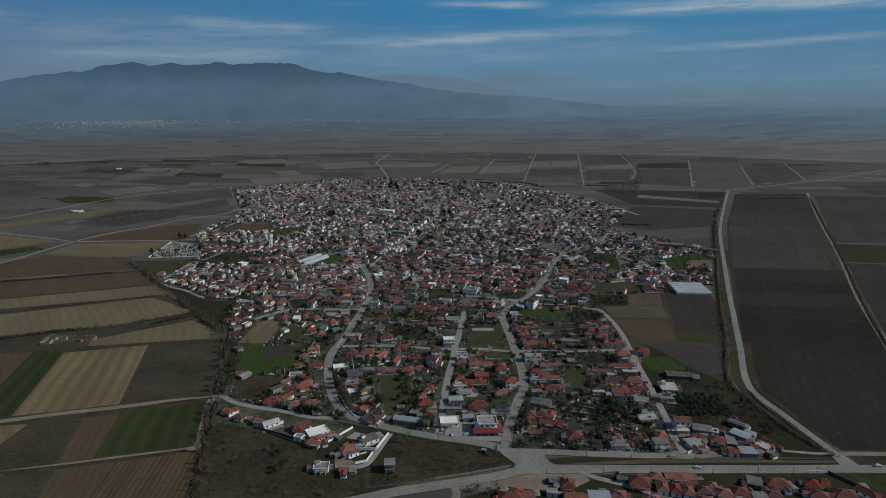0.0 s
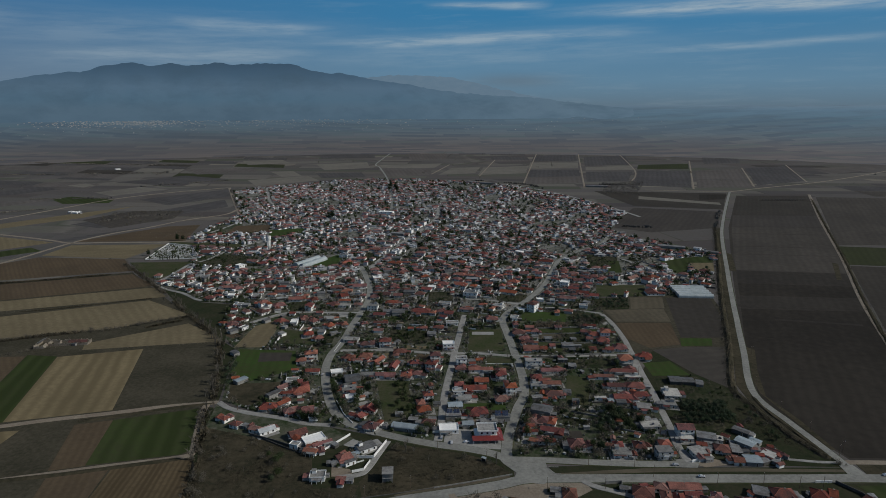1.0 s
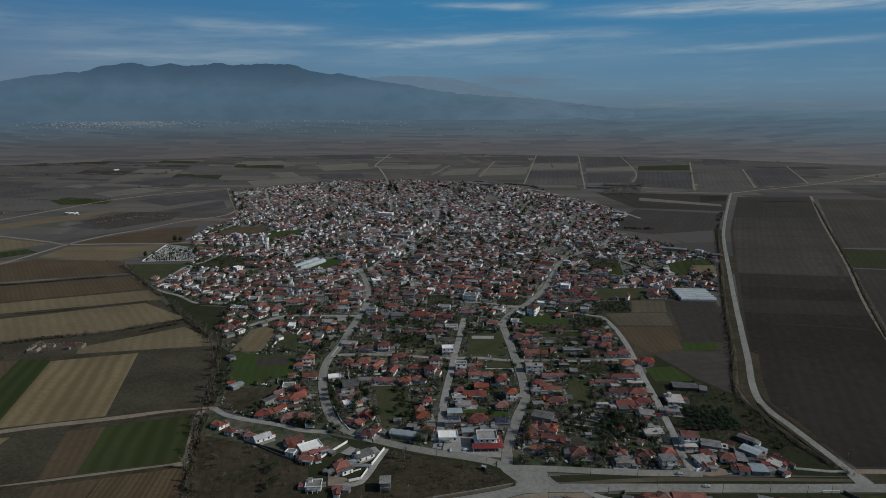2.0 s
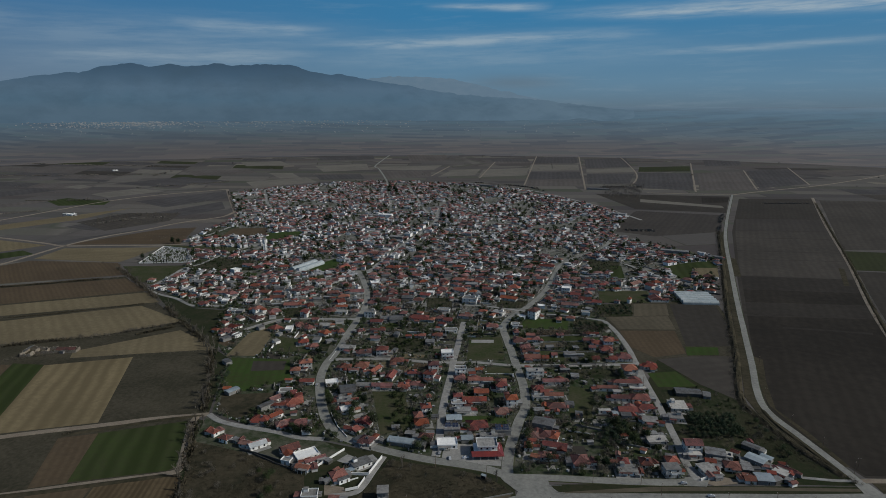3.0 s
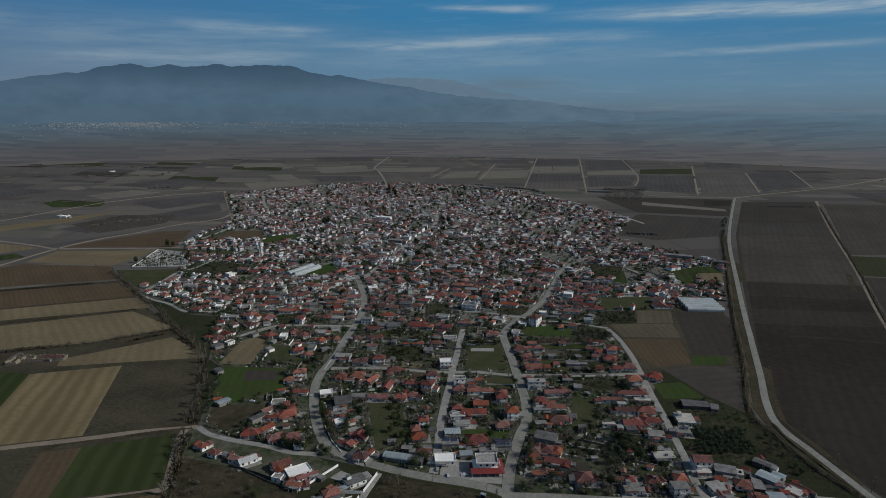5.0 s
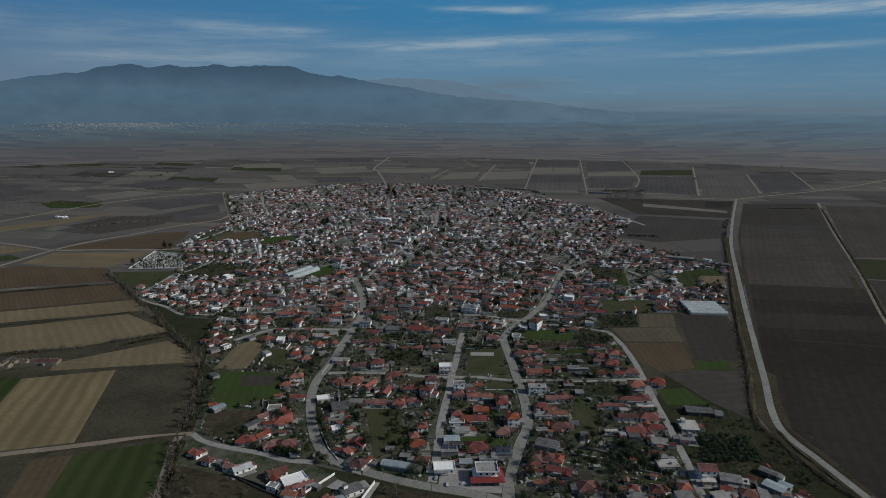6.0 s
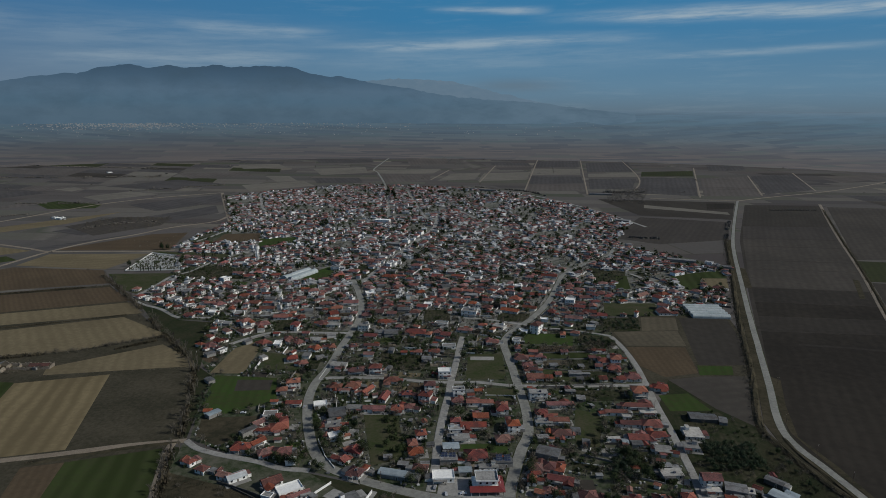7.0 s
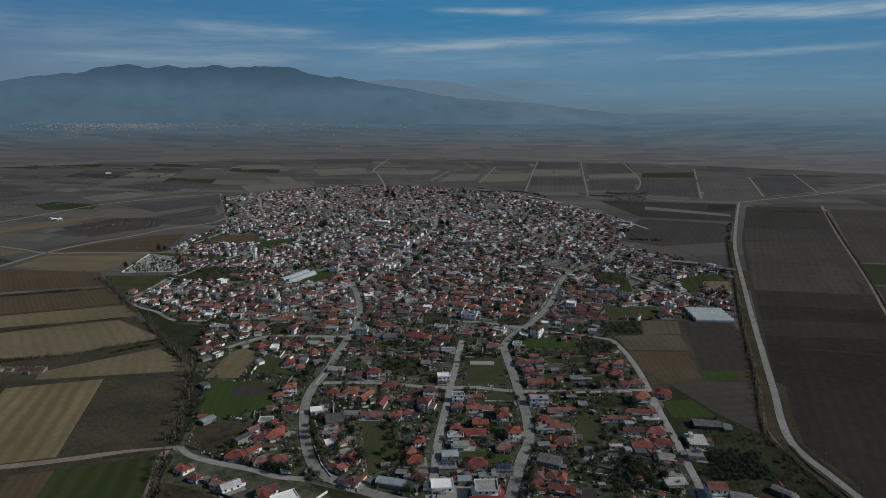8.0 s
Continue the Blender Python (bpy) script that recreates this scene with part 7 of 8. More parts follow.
for gy in range(int(min(p[1] for p in CEM)), int(max(p[1] for p in CEM)), 4):
    for gx in range(int(min(p[0] for p in CEM)), int(max(p[0] for p in CEM)), 3):
        if inside(gx, gy, CEM) and rg.random() < 0.6:
            m = pose(gx + rg.uniform(-0.3, 0.3), gy + rg.uniform(-0.3, 0.3), 0.3, 0, 0, rg.gauss(0, 3))
            g.box(-0.6, 0.6, -1.1, 1.1, -0.3, 0.5, 0, m)
            g.box(-0.5, 0.5, 0.85, 1.05, 0.5, rg.uniform(1.2, 1.9), 0, m)
tagged(new("graves", g.mesh("graves", "marble")), "rows of white marble graves with headstones", "graves", kind="stuff")
field("turf", CEM, 70)
garden_wall(CEM + CEM[:1], 0.9, "w")


# ---- cars ----
def car_mesh():
    bm = bmesh.new()
    prof = [(-2.1, 0.35), (-2.15, 0.75), (-1.95, 0.95), (-1.55, 1.0), (-1.05, 1.42), (0.45, 1.45), (1.1, 1.0), (1.9, 0.85), (2.1, 0.65), (2.1, 0.35)]
    rows = [[bm.verts.new((x, s * (0.85 if z < 1.1 else 0.66), z)) for x, z in prof] for s in (-1, 1)]
    for s, r in zip((1, -1), rows):
        bm.faces.new(r[::s])
    for i in range(len(prof)):
        j = (i + 1) % len(prof)
        bm.faces.new((rows[0][j], rows[0][i], rows[1][i], rows[1][j]))
    bmesh.ops.recalc_face_normals(bm, faces=bm.faces)
    bmesh.ops.bevel(bm, geom=list(bm.edges), offset=0.05, segments=2, affect="EDGES")
    me = bpy.data.meshes.new("body")
    bm.to_mesh(me)
    bm.free()
    me.materials.append(MATS["car_paint"])
    return me


BODY = car_mesh()
g = Geo()
g.tube((0, -0.1, 0), (0, 0.1, 0), 0.33, 0.33, 14)
WHEEL = g.mesh("tyre", "rubber")
g = Geo()
g.v = [(0.5, -0.6, 1.44), (0.5, 0.6, 1.44), (1.1, 0.7, 1.04), (1.1, -0.7, 1.04)]
g.v = [(x + 0.05, y, z + 0.02) for x, y, z in g.v]
g.f, g.m = [(3, 2, 1, 0)], [0]
SCREEN = g.mesh("windscreen", "glass_dark")
g = Geo()
g.box(-0.95, 0.4, 0.72, 0.76, 1.06, 1.36)
SIDE = g.mesh("side_window", "glass_dark")


def car(x, y, turn, z=0.05):
    ob = tagged(root("car", x, y, turn, z), "small pale parked car", "car", "parked cars")
    part("body", BODY, ob)
    for sx in (-1.3, 1.3):
        for sy in (-0.82, 0.82):
            part("wheel", WHEEL, ob, m=pose(sx, sy, 0.33))
    part("windscreen", SCREEN, ob)
    part("side_window", SIDE, ob)
    part("side_window", SIDE, ob, m=pose(0, 0, 0, 0, 0, 0) @ Matrix.Diagonal((1, -1, 1, 1)))


car(156.8, 335.4, 0, 0.3)
car(269.7, 336.9, 2, 0.3)
car(-0.6, 380.1, 80, 0.3)
shelter = tagged(root("bus_shelter", 26.2, 353.2, -28, 0.05), "small pale blue roadside bus shelter on the verge", "shelter")
for sx in (-1.4, 1.4):
    for sy in (-0.8, 0.8):
        g = Geo()
        g.box(-0.05, 0.05, -0.05, 0.05, 0, 2.25)
        part("post", g.mesh("post", "metal_pale"), shelter, m=pose(sx, sy, 0))
for name, mat, b in (("roof", "metal_blue", (-1.7, 1.7, -1.1, 1.1, 2.25, 2.37)), ("back_panel", "glass_dark", (-1.4, 1.4, -0.83, -0.78, 0.3, 2.1)), ("bench", "concrete", (-1.2, 1.2, -0.7, -0.3, 0.38, 0.46))):
    g = Geo()
    g.box(*b)
    part(name, g.mesh(name, mat), shelter)
car(16.0, 374.8, 10)
car(5.9, 374.1, 95)
car(53.0, 388.2, 60)
car(145.6, 347.8, 3, 0.3)
car(-100.4, 479.4, 75)
car(-74.0, 402.3, 130, 0.3)
car(65.4, 432.5, 80)
car(-143.3, 469.7, 0)
car(146.6, 432.2, 60)
car(59.7, 496.2, 100, 0.3)


# ---- poles ----
g = Geo()
g.tube((0, 0, -0.2), (0, 0, 8.5), 0.15, 0.1, 7)
POLE = g.mesh("utility_pole", "wood")
g = Geo()
g.box(-0.9, 0.9, -0.06, 0.06, 7.7, 7.85)
ARM = g.mesh("crossarm", "wood")
g = Geo()
g.tube((0, 0, 7.85), (0, 0, 8.1), 0.06, 0.06, 6)
KNOB = g.mesh("insulator", "white_paint")


def pole(x, y, turn=0):
    ob = tagged(new("utility_pole", POLE), "weathered wooden utility pole beside the road", "utility pole", "utility poles")
    ob.matrix_basis = pose(x, y, 0, 0, 0, turn)
    arm = part("crossarm", ARM, ob)
    for u in (-0.75, 0, 0.75):
        part("insulator", KNOB, arm, m=pose(u, 0, 0))


pole(-3.2, 364.3, 80)
pole(27.9, 352.7, 70)
pole(61.4, 323.4, 90)
pole(91.0, 347.3, 90)
pole(95.5, 323.9, 90)
pole(119.6, 346.6, 90)
pole(128.0, 336.1, 90)
pole(162.9, 327.7, 90)
pole(190.3, 327.6, 90)
pole(209.6, 324.1, 90)
pole(223.5, 324.1, 90)
pole(-19.0, 324.8, 80)
pole(-44.6, 314.9, 80)
pole(254.8, 358.6, 40)
pole(252.9, 387.6, 40)
pole(248.8, 417.3, 40)
pole(251.9, 459.6, 20)
pole(277.7, 520.4, 10)
pole(259.6, 362.7, 0)
pole(-87.1, 402.3, 20)
pole(-96.6, 442.7, 10)
pole(-151.4, 418.7, 60)
pole(-33.3, 384.7, 80)
pole(46.0, 371.1, 10)
pole(61.9, 412.7, 10)
pole(2.2, 402.0, 10)
pole(156.5, 409.8, 30)
pole(163.0, 478.4, 30)


# ---- orchards and single trees ----
def orchard(corners, step, kinds, size, gap=0.12):
    xs0, ys0 = [p[0] for p in corners], [p[1] for p in corners]
    ro = random.Random(int(xs0[0] * 3))
    y = min(ys0)
    while y < max(ys0):
        x = min(xs0)
        while x < max(xs0):
            if inside(x, y, corners) and ro.random() > gap:
                tree(x + ro.gauss(0, 0.5), y + ro.gauss(0, 0.5), ro.choice(kinds), size * ro.uniform(0.75, 1.2))
            x += step
        y += step


orchard([(179.1, 430.2), (209.0, 432.9), (208.0, 400.0), (169.9, 396.0)], 4.7, (4, 5, 6), 1.15, 0.06)
orchard([(109.2, 417.8), (131.1, 420.4), (128.4, 388.0), (108.0, 385.7)], 5.0, (4, 5, 6, 0), 1.2, 0.05)
orchard([(-188.5, 497.3), (-188.9, 529.1), (-176.6, 497.2), (-170.2, 448.9)], 5.3, (4, 5, 6), 1.02, 0.2)
orchard([(218.7, 427.3), (229.4, 413.9), (234.7, 370.5), (217.4, 381.6)], 7.0, (0, 4, 5, 6), 0.8, 0.35)
orchard([(137.9, 624.9), (168.8, 626.5), (173.3, 608.6), (133.2, 601.9)], 8.4, (4, 5, 0), 1.32, 0.2)
orchard([(175.1, 678.0), (212.4, 682.0), (204.8, 649.2), (170.9, 647.4)], 8.4, (4, 5, 6), 1.20, 0.25)
orchard([(329.5, 795.8), (366.1, 819.2), (342.2, 741.9), (325.0, 747.0)], 8.4, (4, 5, 6), 1.20, 0.2)
orchard([(-71.3, 428.4), (-64.5, 442.6), (-58.4, 402.2), (-65.4, 402.2)], 7.2, (0, 1, 2), 1.08, 0.3)
orchard([(-41.3, 432.9), (-22.1, 442.4), (-18.9, 419.2), (-36.7, 402.1)], 7.8, (0, 1, 4), 1.08, 0.35)
for tx, ty, tk in ((-88.5, 461.0, 0), (-86.0, 452.0, 2), (-83.0, 444.5, 1), (-79.5, 436.0, 3), (-76.5, 428.0, 0), (-73.5, 420.5, 2)):
    tree(tx, ty, tk, 0.95)
tree(-99.4, 404.0, 9, 0.8)
tree(-96.0, 405.7, 10, 0.75)
tree(-92.2, 403.1, 9, 0.7)
tree(-88.2, 401.5, 1, 0.9)
tree(-103.2, 408.2, 2, 0.9)
tree(-87.0, 408.1, 0, 0.8)
tree(-104.5, 350.5, 3, 0.9)
tree(-99.6, 335.5, 1, 1.0)
tree(-102.6, 354.4, 2, 0.8)
tree(-102.5, 330.8, 0, 0.8)
tree(-111.6, 357.8, 0, 0.6)
tree(-46.1, 382.5, 8, 0.5)
bare_tree(33.9, 350.1, 1, 1.15)
bare_tree(-23.9, 364.3, 2, 1.1)
bare_tree(-18.5, 360.9, 0, 0.7)
bare_tree(-96.8, 311.9, 3, 0.9)
bare_tree(-91.2, 302.6, 1, 1.0)
bare_tree(-101.5, 305.1, 2, 0.8)
bare_tree(-116.8, 302.7, 0, 0.8)
bare_tree(-122.5, 341.7, 0, 0.5)
bare_tree(-9.0, 354.1, 3, 0.5)
bare_tree(-186.5, 465.5, 4, 1.1)
bare_tree(-194.5, 497.3, 5, 1.0)
tree(-438.5, 890.3, 10, 0.9)
tree(-438.7, 992.0, 10, 1.1)
tree(-431.1, 996.3, 9, 1.0)
tree(-405.6, 900.8, 2, 1.0)
tree(-399.4, 919.1, 1, 1.0)
tree(-389.1, 915.3, 0, 1.0)
tree(-429.8, 897.4, 2, 1.0)
for cx, cy in ((-424.1, 862.8), (-409.2, 862.7), (-405.1, 862.6), (-398.4, 862.6), (-396.6, 865.9), (-392.4, 865.9), (-381.9, 862.5), (-371.1, 900.5), (-353.5, 937.9), (-352.2, 941.8), (-341.9, 945.7), (-339.6, 949.6)):
    tree(cx, cy, 7, 0.9)
tree(-141.4, 1655.8, 9, 1.6)
tree(-127.3, 1632.7, 10, 1.6)
tree(-138.8, 1588.8, 9, 1.5)
tree(-118.0, 1567.3, 10, 1.5)
tree(1.3, 1220.9, 9, 1.4)
tree(12.6, 1208.0, 10, 1.4)
tree(-224.2, 1185.4, 10, 1.4)
tree(-218.5, 1197.7, 9, 1.3)
GROVE = [(450.9, 1745.8), (568.8, 1744.2), (484.3, 1499.8), (400.0, 1520.3)]
STREAM = [(-447.5, 840.2), (-358.4, 736.1), (-272.8, 628.8), (-213.0, 554.5), (-190.3, 485.5), (-175.2, 435.3), (-175.6, 419.7), (-153.8, 341.8), (-142.0, 297.8)]
THICKETS = [[(6, 311), (17, 315.5), (31, 315), (33, 309)], [(66, 320), (76, 321), (78, 314), (67, 313)], [(95.1, 603.8), (158.4, 608.7), (156.6, 586.7), (95.1, 583.8)]]
SHRUBBERIES = [[(-39.5, 467.1), (-21.3, 456.5), (-14.2, 432.8), (-16.6, 413.0), (-30.8, 419.2)], [(-54.0, 582.9), (-16.0, 576.4), (-17.6, 552.1), (-44.9, 552.3)]]
BRUSHLAND = [[(-157.0, 394.4), (-130.8, 381.2), (-89.3, 361.1), (-76.2, 323.8), (-47.8, 313.9), (-60.0, 307.6), (-142.9, 307.8), (-164.7, 382.9)], [(-32.4, 372.8), (5.8, 363.5), (27.7, 355.3), (41.9, 340.0), (-5.0, 325.9), (-44.8, 316.0), (-40.6, 347.7)], [(221.7, 428.2), (227.7, 410.4), (234.7, 370.5), (239.8, 353.4), (214.9, 354.8), (206.8, 401.3)]]
BRUSH_LINES = [([(494, 1099), (420.5, 921), (323.4, 690.1), (267.4, 547.9), (230.5, 461.7), (227.5, 434.7), (233.8, 389.2), (241.7, 362.1)], 7.0, 2.6), ([(-426.2, 551.1), (-383.2, 568.8), (-335.4, 584.3), (-271.1, 621.5)], 7.0, 3.6), ([(-564.7, 747.4), (-502.6, 762.6), (-415.6, 794.9)], 4.0, 3.0), ([(-483.1, 631.8), (-431.2, 646.7), (-338.6, 685.2)], 2.5, 1.6), ([(-333.7, 531.1), (-278.5, 539.1), (-213.1, 550.1)], 2.0, 1.6), ([(-402.1, 516.9), (-379.4, 528.6), (-337.0, 546.4)], 6.0, 2.6)]


# ---- the ruined farm among the fields ----
def ruin(x, y, turn):
    """A roofless range of rubble walls with a broken gabled end."""
    rr = random.Random(3)
    ob = tagged(root("ruined_farm", x, y, turn), "roofless ruined farm building of pale rubble walls", "ruin")

    def broken(x0, y0, x1, y1, ht, name="wall"):
        g = Geo()
        ln = math.hypot(x1 - x0, y1 - y0)
        m = pose(x0, y0, 0, 0, 0, math.degrees(math.atan2(y1 - y0, x1 - x0)))
        k = max(2, int(ln / 1.3))
        for i in range(k + 1):
            top, bulge = ht * rr.uniform(0.5, 1.15), rr.uniform(0.24, 0.34)
            g.v += [tuple(m @ Vector(p)) for p in ((ln * i / k, -bulge, -0.1), (ln * i / k, bulge, -0.1), (ln * i / k, bulge * 0.8, top), (ln * i / k, -bulge * 0.8, top))]
        for i in range(k):
            for a, b in ((0, 3), (3, 2), (2, 1)):
                g.f.append((4 * i + a, 4 * i + 4 + a, 4 * i + 4 + b, 4 * i + b))
        g.f += [(0, 1, 2, 3), (4 * k + 3, 4 * k + 2, 4 * k + 1, 4 * k)]
        g.m = [0] * len(g.f)
        part(name, g.mesh(name, "rubble_stone"), ob)

    broken(0, 0, 36, 0, 2.6)
    broken(0, 8, 36, 8, 3.2)
    for u in (9, 17, 28, 36):
        broken(u, 0.5, u, 7.5, 2.8)
    broken(-9, -7, 0, -7, 3.0)
    broken(-9, -7, -9, 9, 3.6)
    broken(0, -7, 0, 9, 3.4)
    broken(-9, 9, 0, 9, 4.2)
    g = Geo()
    g.v = [(-9.3, -2, 3.4), (-4.4, -2, 5.2), (-4.4, 9.3, 5.2), (-9.3, 9.3, 3.4), (-9.3, -2, 3.25), (-4.4, -2, 5.05), (-4.4, 9.3, 5.05), (-9.3, 9.3, 3.25)]
    g.f = [(0, 1, 2, 3), (7, 6, 5, 4), (0, 4, 5, 1), (1, 5, 6, 2), (2, 6, 7, 3), (3, 7, 4, 0)]
    g.m = [0] * 6
    part("roof", g.mesh("roof", "roof_slab"), ob, "last slope of a fallen roof")
    g = Geo()
    g.v = [(18, 0, 2.9), (35, 0, 2.7), (35, 4.2, 4.0), (18, 4.2, 4.2), (18, 0, 2.75), (35, 0, 2.55), (35, 4.2, 3.85), (18, 4.2, 4.05)]
    g.f = [(0, 1, 2, 3), (7, 6, 5, 4), (0, 4, 5, 1), (1, 5, 6, 2), (2, 6, 7, 3), (3, 7, 4, 0)]
    g.m = [0] * 6
    part("roof", g.mesh("roof", "tile_old"), ob, "sagging old tile slope")


ruin(-369.6, 542.3, 4)
PLACED.append((-366.9, 542.3, 20))
REED_LINES = [[(496.3, 1099.2), (422.7, 920.5), (325.9, 690.1), (269.9, 547.9), (233.0, 461.7), (230.0, 434.7), (236.3, 389.2), (244.2, 362.1), (249.6, 346.9)], [(871.7, 1439.5), (711.9, 1124.4), (582.7, 865.7), (484.8, 678.3), (427.4, 561.9), (385.6, 471.9)]]

# ---- the rest of the village, house by house ----
CELLS = {}


def claim(x, y, r):
    CELLS.setdefault((int(x // 20), int(y // 20)), []).append((x, y, r))


def free(x, y, r):
    cx, cy = int(x // 20), int(y // 20)
    for i in (-1, 0, 1):
        for j in (-1, 0, 1):
            for a, b, q in CELLS.get((cx + i, cy + j), ()):
                if (a - x) ** 2 + (b - y) ** 2 < (q + r) ** 2:
                    return False
    return True


for x, y, r in PLACED:
    claim(x, y, r * 0.9)
xs, ys = [p[0] for p in VILLAGE], [p[1] for p in VILLAGE]
rest = []
tries = random.Random(11)
near_houses = [p for p in PLACED if p[1] < 700]
for x, y, r in near_houses:
    for _ in range(tries.choice((0, 1, 2, 2, 3))):
        size = tries.uniform(2.4, 5.6)
        a = radians(street_turn(x, y) + tries.choice((0, 90, 180, 270)) + tries.gauss(0, 14))
        px, py = x + math.cos(a) * (r + size * 0.45), y + math.sin(a) * (r * 0.85 + size * 0.45)
        if free(px, py, size * 0.3) and street_gap(px, py) > size * 0.5 and not any(inside(px, py, q) for q in LOTS):
            claim(px, py, size * 0.5)
            rest.append((px, py, size, True))
for _ in range(36000):
    x, y = tries.uniform(min(xs), max(xs)), tries.uniform(min(ys), max(ys))
    near = y < 690
    size = 5.0 + 6.5 * tries.random() ** 1.3 if not near else tries.uniform(5.0, 9.0) if y > 520 else tries.uniform(3.2, 6.5)
    r = size * tries.uniform(0.46, 0.66) + (0.5 if not near else 1.0 if y > 520 else 2.4)
    if y > 690:
        r += 0.5
    if near and tries.random() < (0.9 if y > 520 else 0.96) or not free(x, y, r) or not inside(x, y, VILLAGE) or any(inside(x, y, q) for q in LOTS) or street_gap(x, y) < size * 0.5:
        continue
    claim(x, y, r)
    rest.append((x, y, size, near))
rest.sort(key=lambda p: p[1])
far_walls, far_tiles, far_greys, far_panes, main_walls = Geo(), Geo(), Geo(), Geo(), Geo()


def village_house(x, y, wd, dp, storeys, kind, turn):
    """A house farther off: walls with their windows, a roof, and often a chimney, a lower annex and a canopy."""
    wall_mat, roof_mat, label, cat = KINDS[kind]
    ob = tagged(root("shed" if cat == "shed" else "flat_roofed_house" if kind in "fw" else "gabled_house" if kind == "g" else "house", x, y, turn), label, cat, "village buildings")
    ht = 2.7 * storeys
    g = Geo()
    g.box(-wd / 2, wd / 2, -dp / 2, dp / 2, -0.2, ht)
    for k in (-0.27, 0.27):
        for lv in range(storeys):
            g.box(wd * k - 0.6, wd * k + 0.6, -dp / 2 - 0.05, -dp / 2, 2.9 * lv + 0.9, 2.9 * lv + 2.2, 1)
            g.box(wd / 2, wd / 2 + 0.05, dp * k - 0.6, dp * k + 0.6, 2.9 * lv + 0.9, 2.9 * lv + 2.2, 1)
    part("wall", g.mesh("wall", wall_mat, "glass_dark"), ob)
    g = Geo()
    if kind in "hHg":
        g.hip(wd, dp, ht, dp * 0.22, gable=kind == "g")
        if tries.random() < 0.6:
            u = wd * tries.uniform(-0.25, 0.25)
            g.box(u - 0.3, u + 0.3, dp * 0.1 - 0.3, dp * 0.1 + 0.3, ht + dp * 0.1, ht + dp * 0.2 + 1.0, 1)
    elif kind == "s":
        g.hip(wd, dp, ht, dp * 0.08, over=0.3, gable=True)
    else:
        g.box(-wd / 2 - 0.3, wd / 2 + 0.3, -dp / 2 - 0.3, dp / 2 + 0.3, ht, ht + 0.25, 0)
        g.box(-1.3, 1.3, 0, dp * 0.35, ht + 0.25, ht + 2.2, 1)
    part("roof", g.mesh("roof", roof_mat, wall_mat), ob)
    if tries.random() < 0.6:
        s, aw, ad, ah = tries.choice((-1, 1)), wd * tries.uniform(0.3, 0.55), dp * tries.uniform(0.5, 0.9), ht * tries.uniform(0.65, 0.9)
        m = pose(s * (wd + aw) / 2, dp * tries.uniform(-0.3, 0.3), 0)
        g = Geo()
        g.box(-aw / 2, aw / 2, -ad / 2, ad / 2, -0.2, ah, 0, m)
        ann = part("annex", g.mesh("annex", wall_mat), ob)
        g = Geo()
        g.hip(aw, ad, ah, ad * 0.15, over=0.3, gable=tries.random() < 0.6, m=m)
        part("annex_roof", g.mesh("annex_roof", tries.choice(("tile", "tile_old", "roof_slab", "sheet_metal"))), ann)


singles = 0
